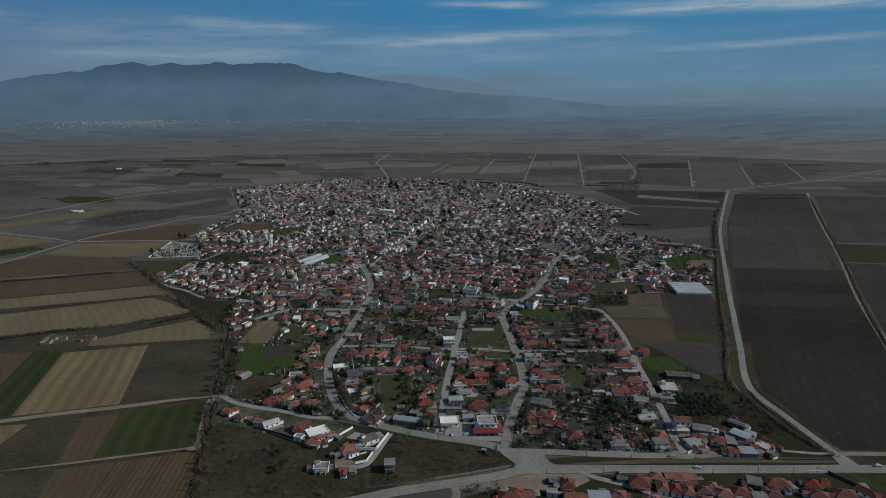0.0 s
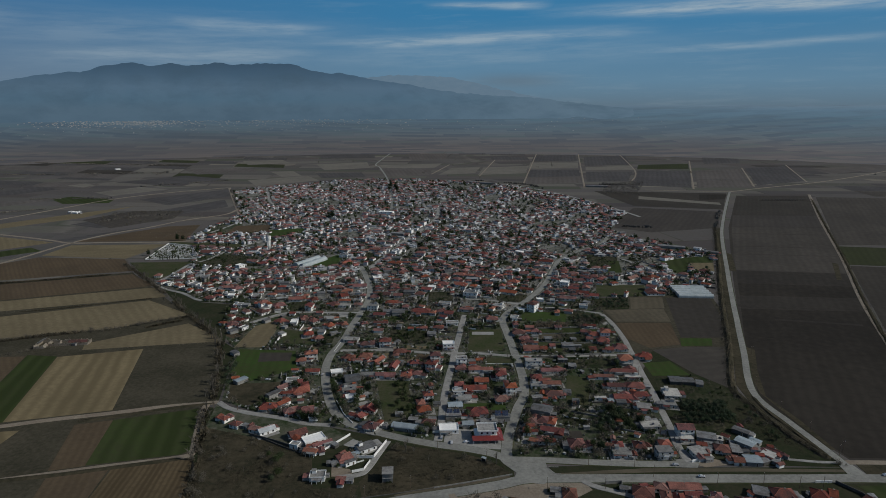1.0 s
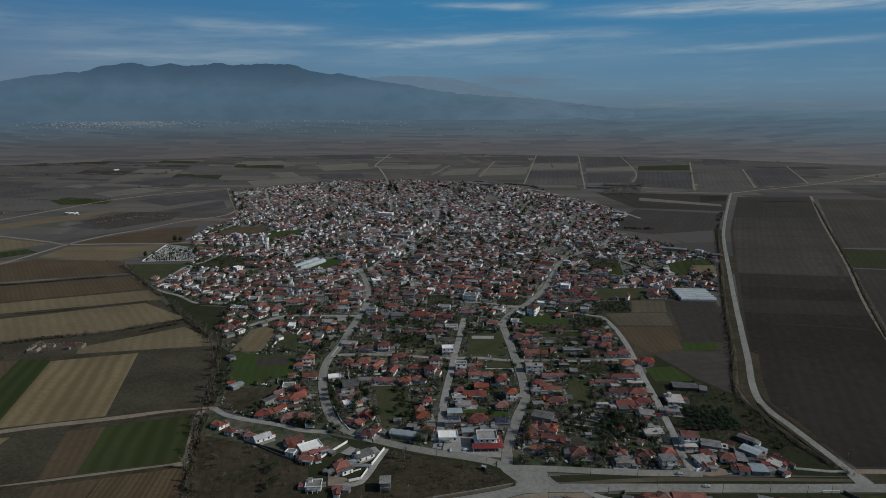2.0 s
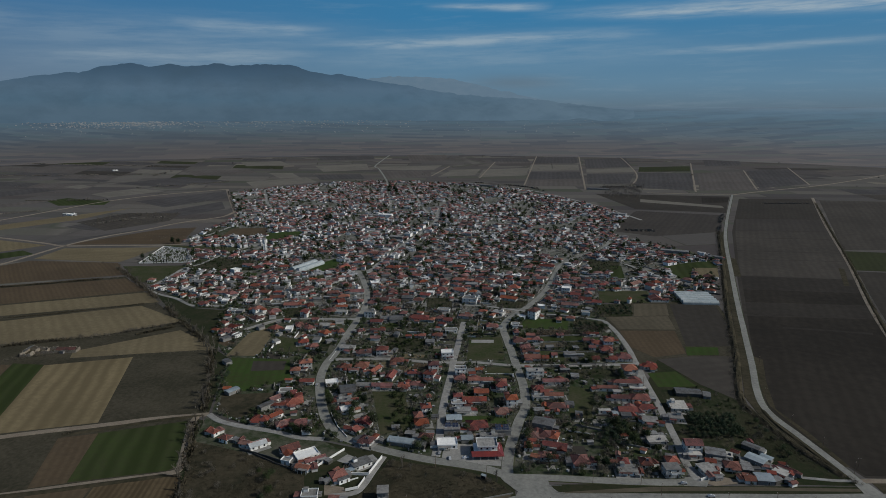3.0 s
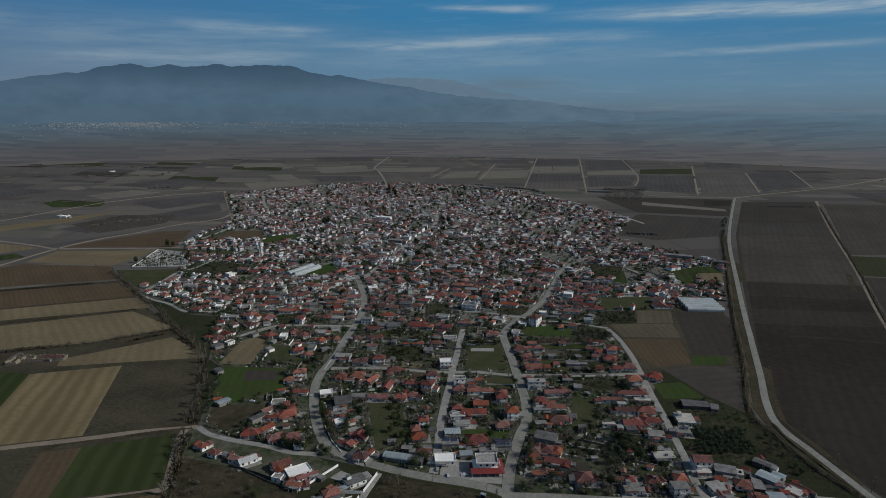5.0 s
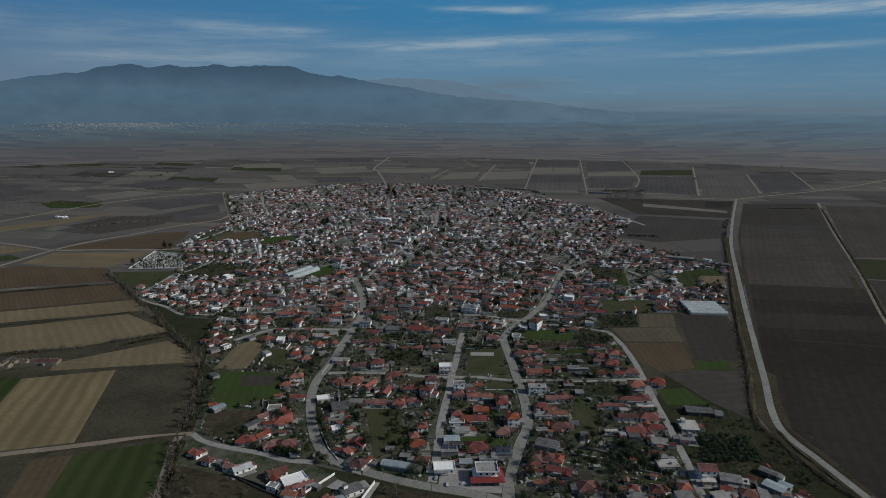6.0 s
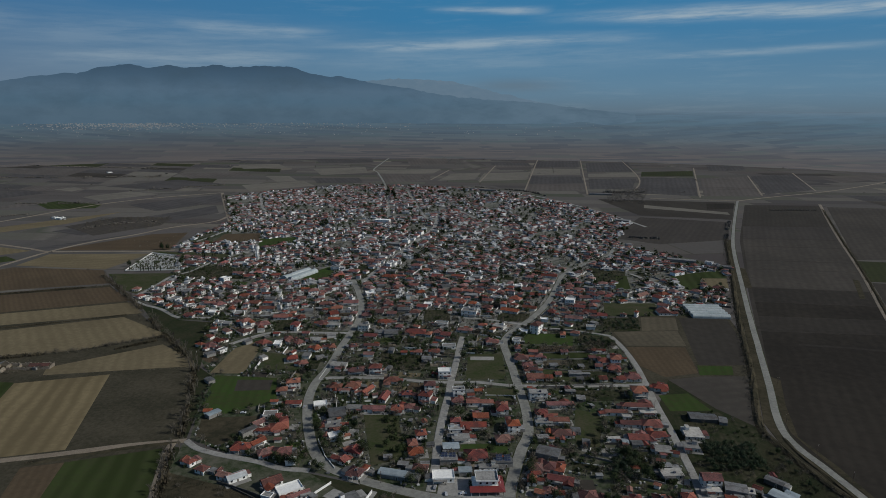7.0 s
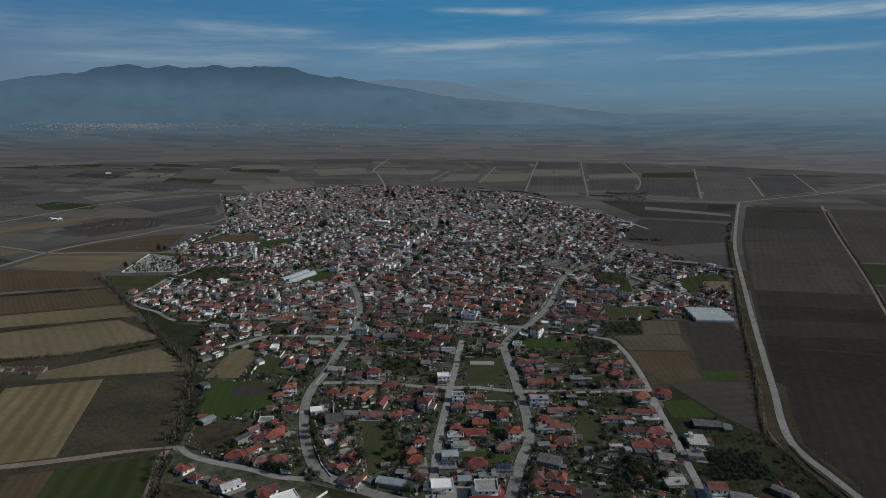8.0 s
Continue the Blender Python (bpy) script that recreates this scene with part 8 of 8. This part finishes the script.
for i, (x, y, size, near) in enumerate(rest):
    roll = tries.random()
    kind = ("h" if roll < 0.35 else "f" if roll < 0.55 else "w" if roll < 0.7 else "o" if roll < 0.9 else "s") if near and size > 6 else ("d" if roll < 0.3 else "s" if roll < 0.42 else "o") if near else "h" if roll < 0.5 else "g" if roll < 0.62 else "H" if roll < 0.7 else "f" if roll < 0.8 else "w" if roll < 0.88 else "s"
    dp = size * tries.uniform(0.6, 0.85)
    st = 2 if not near and tries.random() < 0.14 else 1
    turn = street_turn(x, y) + tries.gauss(0, 15) + (90 if tries.random() < 0.3 else 0)
    if near:
        building(x, y, size, dp, st, kind, turn, 0)
        continue
    singles += 1
    if singles <= 190:
        village_house(x, y, size, dp, st, kind, turn)
        continue
    if noise.noise((x * 0.014, y * 0.011, 9.0)) < -0.27:
        continue
    m = pose(x, y, 0, 0, 0, turn)
    ht = 2.35 * st
    size, dp = size * 1.08, dp * 1.08
    if y < 1000:
        for k in (-0.25, 0.25):
            for lv in range(st):
                far_panes.box(size * k - 0.6, size * k + 0.6, -dp / 2 - 0.04, -dp / 2 + 0.1, 2.9 * lv + 1.0, 2.9 * lv + 2.3, 0, m)
                far_panes.box(size / 2 - 0.1, size / 2 + 0.04, dp * k - 0.6, dp * k + 0.6, 2.9 * lv + 1.0, 2.9 * lv + 2.3, 0, m)
    far_walls.box(-size / 2, size / 2, -dp / 2, dp / 2, 0, ht, 0, m)
    if tries.random() < 0.75:
        side = tries.choice((-1, 1))
        aw, ad, ah = size * tries.uniform(0.3, 0.6), dp * tries.uniform(0.5, 0.9), ht * tries.uniform(0.6, 0.95)
        q = m @ pose(side * (size + aw) / 2 * tries.uniform(0.8, 1.0), dp * tries.uniform(-0.35, 0.35), 0)
        far_walls.box(-aw / 2, aw / 2, -ad / 2, ad / 2, 0, ah, 0, q)
        (far_tiles if tries.random() < 0.5 else far_greys).hip(aw, ad, ah, ad * 0.15, over=0.3, gable=tries.random() < 0.6, m=q)
    if tries.random() < 0.35:
        q = m @ pose(tries.uniform(-0.3, 0.3) * size, -dp * 0.5 - 1.5, 0)
        far_greys.box(-2.2, 2.2, -1.5, 1.5, 2.2, 2.35, 0, q)
        far_walls.box(-2.1, -1.9, -1.4, -1.2, 0, 2.2, 0, q)
        far_walls.box(1.9, 2.1, -1.4, -1.2, 0, 2.2, 0, q)
    if kind in "hHg":
        far_tiles.hip(size, dp, ht, dp * 0.24, gable=kind == "g", m=m)
    elif kind == "s":
        far_greys.hip(size, dp, ht, dp * 0.08, gable=True, m=m)
    else:
        far_greys.box(-size / 2 - 0.3, size / 2 + 0.3, -dp / 2 - 0.3, dp / 2 + 0.3, ht, ht + 0.3, 0, m)
        far_walls.box(-1.3, 1.3, 0, dp * 0.35, ht + 0.3, ht + 2.3, 0, m)
# taller white blocks along the main street
MAIN = smooth([(-92.2, 860.4), (-81, 902), (-64, 985), (-40, 1078), (-15, 1183), (-7, 1326)], 8)
for a, b in zip(MAIN[::2], MAIN[2::2]):
    for side in (-1, 1):
        d = (b - a).normalized()
        gap = tries.uniform(9.5, 13)
        x, y = a.x + side * d.y * gap, a.y - side * d.x * gap + tries.uniform(-4, 4)
        if tries.random() < 0.3:
            continue
        m = pose(x, y, 0, 0, 0, math.degrees(math.atan2(d.y, d.x)) - 90 + tries.gauss(0, 4))
        wd, dp, ht = tries.uniform(6, 11), tries.uniform(7, 14), tries.choice((3.2, 3.2, 5.8))
        main_walls.box(-wd / 2, wd / 2, -dp / 2, dp / 2, 0, ht, 0, m)
        if tries.random() < 0.55:
            far_tiles.hip(wd, dp, ht, wd * 0.22, m=m)
            continue
        main_walls.box(-wd / 2 - 0.3, wd / 2 + 0.3, -dp / 2 - 0.3, dp / 2 + 0.3, ht, ht + 0.3, 1, m)
        if ht > 4:
            main_walls.box(-1.4, 1.4, 0, 3, ht + 0.3, ht + 2.4, 0, m)
far_village = tagged(root("far_village", 0, 0), "distant cluster of white houses with red tile roofs", "houses", kind="stuff")
for name, geo, mat in (("wall", far_walls, "plaster_far"), ("tile_roof", far_tiles, "tile_far"), ("flat_roof", far_greys, "grey_far"), ("window", far_panes, "glass_dark")):
    tagged(part(name, geo.mesh(name, mat), far_village), kind="stuff")
tagged(part("street_block", main_walls.mesh("street_block", "white_paint", "grey_far"), far_village), kind="stuff")


def bush(geo, x, y, h, n, k=0.17, thin=1.0):
    """A clump of leaf sprays, sparse on the open ground."""
    if h < 5 and 48 < x < 108 and 356 < y < 390 and tries.random() < 0.7:
        return
    for _ in range(n):
        c = Vector((x + tries.gauss(0, h * 0.21), y + tries.gauss(0, h * 0.21), max(0.2, h * 0.5 + tries.gauss(0, h * 0.22))))
        s = Vector((tries.gauss(0, 1), tries.gauss(0, 1), tries.gauss(0, 1))).normalized() * h * k
        t = s.cross((tries.gauss(0, 1), tries.gauss(0, 1), tries.gauss(0, 1))).normalized() * h * k * thin
        geo.quad([c - s, c - t, c + s, c + t])


# yards and plots of their own ground between the houses
PLOT_CELLS = {}
FRINGE = []


def plot(x, y, a, wd, dp, mat):
    g = Geo()
    g.box(-wd / 2, wd / 2, -dp / 2, dp / 2, -0.02, 0.043)
    tagged(new("yard", g.mesh("yard", mat)), YARD_WORDS[mat], "yard", kind="structure").matrix_basis = pose(x, y, 0, 0, 0, a)


YARD_WORDS = {"turf": "patchy grass yard", "garden": "dug kitchen garden", "green": "bright green grass plot", "dirt": "bare pale earth yard", "brown": "brown dug plot", "concrete": "worn concrete yard", "soil_brown": "dark dug soil plot", "stubble": "dry straw-coloured plot", "rough_grass": "rough unmown grass"}
YARD_MIX = ["turf"] * 5 + ["garden"] * 5 + ["dirt"] * 6 + ["brown"] * 5 + ["concrete"] * 7 + ["soil_brown"] * 5 + ["green"] * 2 + ["stubble"] * 3 + ["rough_grass"] * 5
made = 0
for _ in range(9000):
    x, y = tries.uniform(min(xs), max(xs)), min(ys) + (900 - min(ys)) * tries.random() ** 1.2
    wd, dp = tries.uniform(8, 26), tries.uniform(7, 20)
    mat = tries.choice(YARD_MIX)
    if mat in ("concrete", "dirt"):
        wd, dp = wd * 0.5, dp * 0.5
    if made >= 400 or not inside(x, y, VILLAGE) or any(inside(x, y, q) for q in LOTS):
        continue
    a = street_turn(x, y) + tries.gauss(0, 4)
    ca, sa_ = math.cos(radians(a)), math.sin(radians(a))
    corners = [(x + ca * u * wd / 2 - sa_ * v * dp / 2, y + sa_ * u * wd / 2 + ca * v * dp / 2) for u, v in ((-1, -1), (1, -1), (1, 1), (-1, 1))]
    if street_gap(x, y) < min(wd, dp) / 2 or any(street_gap(*c) < 0.6 or not inside(c[0], c[1], VILLAGE) or any(inside(c[0], c[1], q) for q in LOTS) for c in corners):
        continue
    cx, cy, r = int(x // 30), int(y // 30), max(wd, dp) * 0.5
    if any((p[0] - x) ** 2 + (p[1] - y) ** 2 < (p[2] + r) ** 2 for i in (-1, 0, 1) for j in (-1, 0, 1) for p in PLOT_CELLS.get((cx + i, cy + j), ())):
        continue
    PLOT_CELLS.setdefault((cx, cy), []).append((x, y, r))
    made += 1
    plot(x, y, a, wd, dp, mat)
    if y < 800 and tries.random() < 0.55:
        k = tries.randrange(4)
        c0, c1 = corners[k], corners[(k + 1) % 4]
        if all(free(c0[0] + (c1[0] - c0[0]) * t, c0[1] + (c1[1] - c0[1]) * t, 0.2) for t in (0, 0.25, 0.5, 0.75, 1)):
            garden_wall([c0, c1], tries.uniform(0.1, 0.9), tries.choice("wccdd"))
    if mat in ("garden", "brown", "rough_grass", "turf", "soil_brown") and tries.random() < 0.42:
        pitch = tries.uniform(2.6, 4.2)
        for i in range(int(wd / pitch)):
            for j in range(int(dp / pitch)):
                if tries.random() < 0.75:
                    u, v = -wd / 2 + (i + 0.5) * pitch + tries.gauss(0, 0.3), -dp / 2 + (j + 0.5) * pitch + tries.gauss(0, 0.3)
                    FRINGE.append((x + ca * u - sa_ * v, y + sa_ * u + ca * v, mat))


# yard walls and trees between the houses
walls = 0
far_trees, thicket, weeds, evergreens = Geo(), Geo(), Geo(), Geo()
for x, y, mat in FRINGE:
    if free(x, y, 0.6):
        claim(x, y, 1.0)
        if mat in ("brown", "soil_brown"):
            bush(thicket, x, y, tries.uniform(1.5, 4.0), 70, 0.17, 0.16)
        else:
            bush(far_trees, x, y, tries.uniform(1.0, 3.4), 90, 0.09)
count = 0
for _ in range(30000):
    x, y = tries.uniform(min(xs), max(xs)), min(ys) + (max(ys) - min(ys)) * tries.random() ** 1.4
    r = tries.uniform(1.2, 2.6)
    if not inside(x, y, VILLAGE) or not free(x, y, r * 0.25) or street_gap(x, y) < 1.0 or any(inside(x, y, q) for q in LOTS):
        continue
    claim(x, y, r * 0.7)
    if y < 800:
        count += 1
        if count > 300:
            if tries.random() < 0.5:
                bush(thicket, x, y, tries.uniform(2.5, 6.0), 110, 0.16, 0.16)
            else:
                bush(far_trees, x, y, tries.uniform(1.2, 4.5), 170, 0.075)
            continue
        pick = tries.random()
        if pick < 0.42:
            tree(x, y, tries.choice((0, 1, 2, 3)), tries.uniform(0.55, 1.2))
        elif pick < 0.55:
            tree(x, y, tries.choice((4, 5, 6)), tries.uniform(0.7, 1.2))
        elif pick < 0.6:
            tree(x, y, tries.choice((7, 8, 9, 10)), tries.uniform(0.6, 1.0))
        else:
            bare_tree(x, y, tries.randrange(4), tries.uniform(0.5, 0.95))
    elif tries.random() < (0.75 if y < 1050 else 0.5):
        if tries.random() < 0.45:
            bush(thicket, x, y, tries.uniform(3.0, 7.0), 36, 0.2, 0.25)
        else:
            bush(far_trees, x, y, tries.uniform(2.5, 8.0), 44, 0.13)
for _ in range(500):
    x, y = tries.uniform(min(xs), max(xs)), tries.uniform(820, max(ys))
    if noise.noise((x * 0.011, y * 0.011, 5.0)) > 0.12 and inside(x, y, VILLAGE) and street_gap(x, y) > 2 and free(x, y, 0.5):
        for _ in range(tries.choice((1, 2, 3))):
            bush(evergreens, x + tries.gauss(0, 4), y + tries.gauss(0, 4), tries.uniform(5.0, 10.0), 50, 0.14)
tagged(new("dark_trees", evergreens.mesh("dark_trees", "leaf")), "dark evergreen trees among the far houses", "trees", kind="stuff")
ROUGH = [(-703, 1178), (-654, 1282), (-545, 1280), (-533, 1195), (-606, 1098)]
for _ in range(260):
    x, y = tries.uniform(-703, -533), tries.uniform(1098, 1282)
    if inside(x, y, ROUGH) and noise.noise((x * 0.02, y * 0.02, 1.0)) > -0.15:
        bush(thicket, x, y, tries.uniform(1.5, 6.0), 40, 0.2, 0.16)
grove = Geo()
for _ in range(420):
    x, y = tries.uniform(min(p[0] for p in GROVE), max(p[0] for p in GROVE)), tries.uniform(min(p[1] for p in GROVE), max(p[1] for p in GROVE))
    if inside(x, y, GROVE):
        bush(grove, x, y, tries.uniform(7.0, 12.0), 36, 0.2, 0.06)
tagged(new("bare_grove", grove.mesh("bare_grove", "twigs_pale")), "pale leafless grove beyond the village", "trees", kind="stuff")
for a, b in zip(STREAM, STREAM[1:]):
    ln = math.hypot(b[0] - a[0], b[1] - a[1])
    for _ in range(int(ln * 0.2)):
        k = tries.random()
        bush(thicket, a[0] + (b[0] - a[0]) * k + tries.gauss(0, 2.4), a[1] + (b[1] - a[1]) * k + tries.gauss(0, 2.4), tries.uniform(1.5, 6.5), 70, 0.17, 0.1)
for line, wide, tall in BRUSH_LINES:
    for a, b in zip(line, line[1:]):
        ln = math.hypot(b[0] - a[0], b[1] - a[1])
        for _ in range(int(ln * wide * 0.16)):
            k = tries.random()
            bush(thicket, a[0] + (b[0] - a[0]) * k + tries.gauss(0, wide * 0.3), a[1] + (b[1] - a[1]) * k + tries.gauss(0, wide * 0.3), tall * tries.uniform(0.4, 1.1), 45, 0.18, 0.14)
for line in REED_LINES:
    line = smooth(line, 8)
    for a, b in zip(line, line[1:]):
        for _ in range(int((b - a).length * 1.3) + 1):
            p = a.lerp(b, tries.random())
            bush(weeds, p.x + tries.gauss(0, 1.7), p.y + tries.gauss(0, 1.7), tries.uniform(1.0, 2.6), 26, 0.19, 0.16)
        if tries.random() < 0.5:
            p = a.lerp(b, tries.random())
            bush(thicket, p.x + tries.gauss(0, 1.5), p.y, tries.uniform(2.0, 3.6), 60, 0.17, 0.12)
for patches, geo in ((THICKETS, thicket), (SHRUBBERIES, far_trees)):
    for q in patches:
        x0, x1, y0, y1 = min(p[0] for p in q), max(p[0] for p in q), min(p[1] for p in q), max(p[1] for p in q)
        for _ in range(int((x1 - x0) * (y1 - y0) / (30 if geo is thicket else 30))):
            x, y = tries.uniform(x0, x1), tries.uniform(y0, y1)
            if inside(x, y, q):
                if geo is thicket:
                    bush(thicket, x, y, tries.uniform(3.0, 7.0), 110, 0.16, 0.12)
                else:
                    bush(far_trees, x, y, tries.uniform(1.6, 4.6), 160, 0.075)
for x, y, r in near_houses:
    for _ in range(tries.choice((1, 2, 3, 4))):
        a = tries.uniform(0, 6.283)
        px, py = x + math.cos(a) * (r + 0.8), y + math.sin(a) * (r * 0.85 + 0.8)
        if street_gap(px, py) > 1.0:
            if tries.random() < 0.35:
                bush(thicket, px, py, tries.uniform(2.0, 4.5), 90, 0.16, 0.13)
            else:
                bush(far_trees, px, py, tries.uniform(1.0, 3.2), 130, 0.08)
for q in GARDENS:
    x0, x1, y0, y1 = min(p[0] for p in q), max(p[0] for p in q), min(p[1] for p in q), max(p[1] for p in q)
    for _ in range(int((x1 - x0) * (y1 - y0) / 40)):
        x, y = tries.uniform(x0, x1), tries.uniform(y0, y1)
        if inside(x, y, q) and free(x, y, 0.5):
            if tries.random() < 0.5:
                bush(thicket, x, y, tries.uniform(1.5, 4.0), 80, 0.16, 0.16)
            else:
                bush(far_trees, x, y, tries.uniform(0.8, 3.2), 110, 0.085)
for q in LOTS:
    if q[0][1] < 420 and abs(q[0][0]) < 190:
        x0, x1, y0, y1 = min(p[0] for p in q), max(p[0] for p in q), min(p[1] for p in q), max(p[1] for p in q)
        if (x1 - x0) * (y1 - y0) < 3000 or max(p[1] for p in q) > 430:
            continue
        for _ in range(int((x1 - x0) * (y1 - y0) * 0.3)):
            x, y = tries.uniform(x0, x1), tries.uniform(y0, y1)
            if inside(x, y, q) and street_gap(x, y) > 0.5 and noise.noise((x * 0.05, y * 0.05, 0)) > -0.25:
                bush(weeds, x, y, tries.uniform(0.3, 0.9), 3, 0.3)
for q in BRUSHLAND:
    x0, x1, y0, y1 = min(p[0] for p in q), max(p[0] for p in q), min(p[1] for p in q), max(p[1] for p in q)
    for _ in range(int((x1 - x0) * (y1 - y0) * 0.55)):
        x, y = tries.uniform(x0, x1), tries.uniform(y0, y1)
        n = noise.noise((x * 0.06, y * 0.06, 3.0))
        if n > -0.3 and inside(x, y, q) and street_gap(x, y) > 0.8 and free(x, y, 0.4):
            bush(weeds, x, y, tries.uniform(0.5, 1.2) * (1.1 + n), 9, 0.22, 0.3)
            if tries.random() < 0.012:
                bush(thicket, x, y, tries.uniform(2.0, 5.0), 120, 0.16, 0.1)
field_brush = Geo()
rows = random.Random(21)
for _ in range(230):
    y = 950 + 1900 * rows.random() ** 1.3
    x = rows.uniform(-0.8, 0.8) * y
    if inside(x, y, VILLAGE) or 0.3 < x / y and y < 1600:
        continue
    a = rows.choice((0.06, -0.2, -0.2, 1.45)) + rows.gauss(0, 0.03)
    ln = rows.uniform(20, 240) if rows.random() < 0.6 else 6
    h = rows.uniform(1.0, 2.4) if ln > 6 else rows.uniform(3, 7)
    for k in range(int(ln / 3.5) + 2):
        if rows.random() < 0.85:
            px, py = x + math.cos(a) * k * 3.5 + rows.gauss(0, 0.8), y + math.sin(a) * k * 3.5 + rows.gauss(0, 0.8)
            if not inside(px, py, VILLAGE):
                bush(field_brush, px, py, h * rows.uniform(0.5, 1.2), 14, 0.24, 0.4)
tagged(new("field_brush", field_brush.mesh("field_brush", "twigs_pale")), "thin lines and clumps of winter brush on the plain", "brush", kind="stuff")
tagged(new("dry_weeds", weeds.mesh("dry_weeds", "brushwood")), "tufts of dry weeds on the rough plots", "weeds", kind="stuff")
tagged(new("bare_thicket", thicket.mesh("bare_thicket", "twigs")), "leafless brown shrubs between the houses", "shrubs", kind="stuff")
tagged(new("garden_shrubs", far_trees.mesh("garden_shrubs", "leaf")), "dark garden shrubs and trees among the houses", "trees", kind="stuff")
hedges = Geo()
for _ in range(7000):
    x, y = tries.uniform(min(xs), max(xs)), tries.uniform(min(ys), 900)
    if walls > 240 or not inside(x, y, VILLAGE) or street_gap(x, y) < 2 or any(inside(x, y, q) for q in LOTS):
        continue
    a = radians(street_turn(x, y) + tries.choice((0, 90)))
    ln = tries.uniform(8, 24)
    p1 = (x + math.cos(a) * ln, y + math.sin(a) * ln)
    if any(not free(x + (p1[0] - x) * k, y + (p1[1] - y) * k, 0.2) or street_gap(x + (p1[0] - x) * k, y + (p1[1] - y) * k) < 1 or any(inside(x + (p1[0] - x) * k, y + (p1[1] - y) * k, q) for q in LOTS) for k in (0, 0.25, 0.5, 0.75, 1)):
        continue
    walls += 1
    if tries.random() < 0.4:
        for k in range(int(ln / 1.2)):
            bush(hedges, x + math.cos(a) * k * 1.2, y + math.sin(a) * k * 1.2, tries.uniform(1.2, 2.0), 24, 0.17)
        continue
    garden_wall([(x, y), p1], tries.uniform(0.6, 1.3), tries.choice("wwccdd"))
tagged(new("garden_hedges", hedges.mesh("garden_hedges", "leaf")), "low dark green garden hedges", "hedges", kind="stuff")

# odds and ends in the yards: crates, tanks, sheets, stacked wood
odds = Geo()
for _ in range(15000):
    x, y = tries.uniform(min(xs), max(xs)), min(ys) + (950 - min(ys)) * tries.random() ** 1.6
    if not inside(x, y, VILLAGE) or not free(x, y, 0.1) or street_gap(x, y) < 1.0 or 48 < x < 108 and 356 < y < 390 and tries.random() < 0.6 or any(inside(x, y, q) for q in LOTS):
        continue
    k = tries.uniform(0.2, 1.0)
    odds.box(-k, k, -k * tries.uniform(0.4, 1), k * tries.uniform(0.4, 1), 0.0, tries.uniform(0.4, 1.5), 0, pose(x, y, 0, 0, 0, tries.uniform(0, 180)))
tagged(new("yard_clutter", odds.mesh("yard_clutter", "clutter")), "pale crates, tanks and stacks lying in yards", "clutter", kind="stuff")
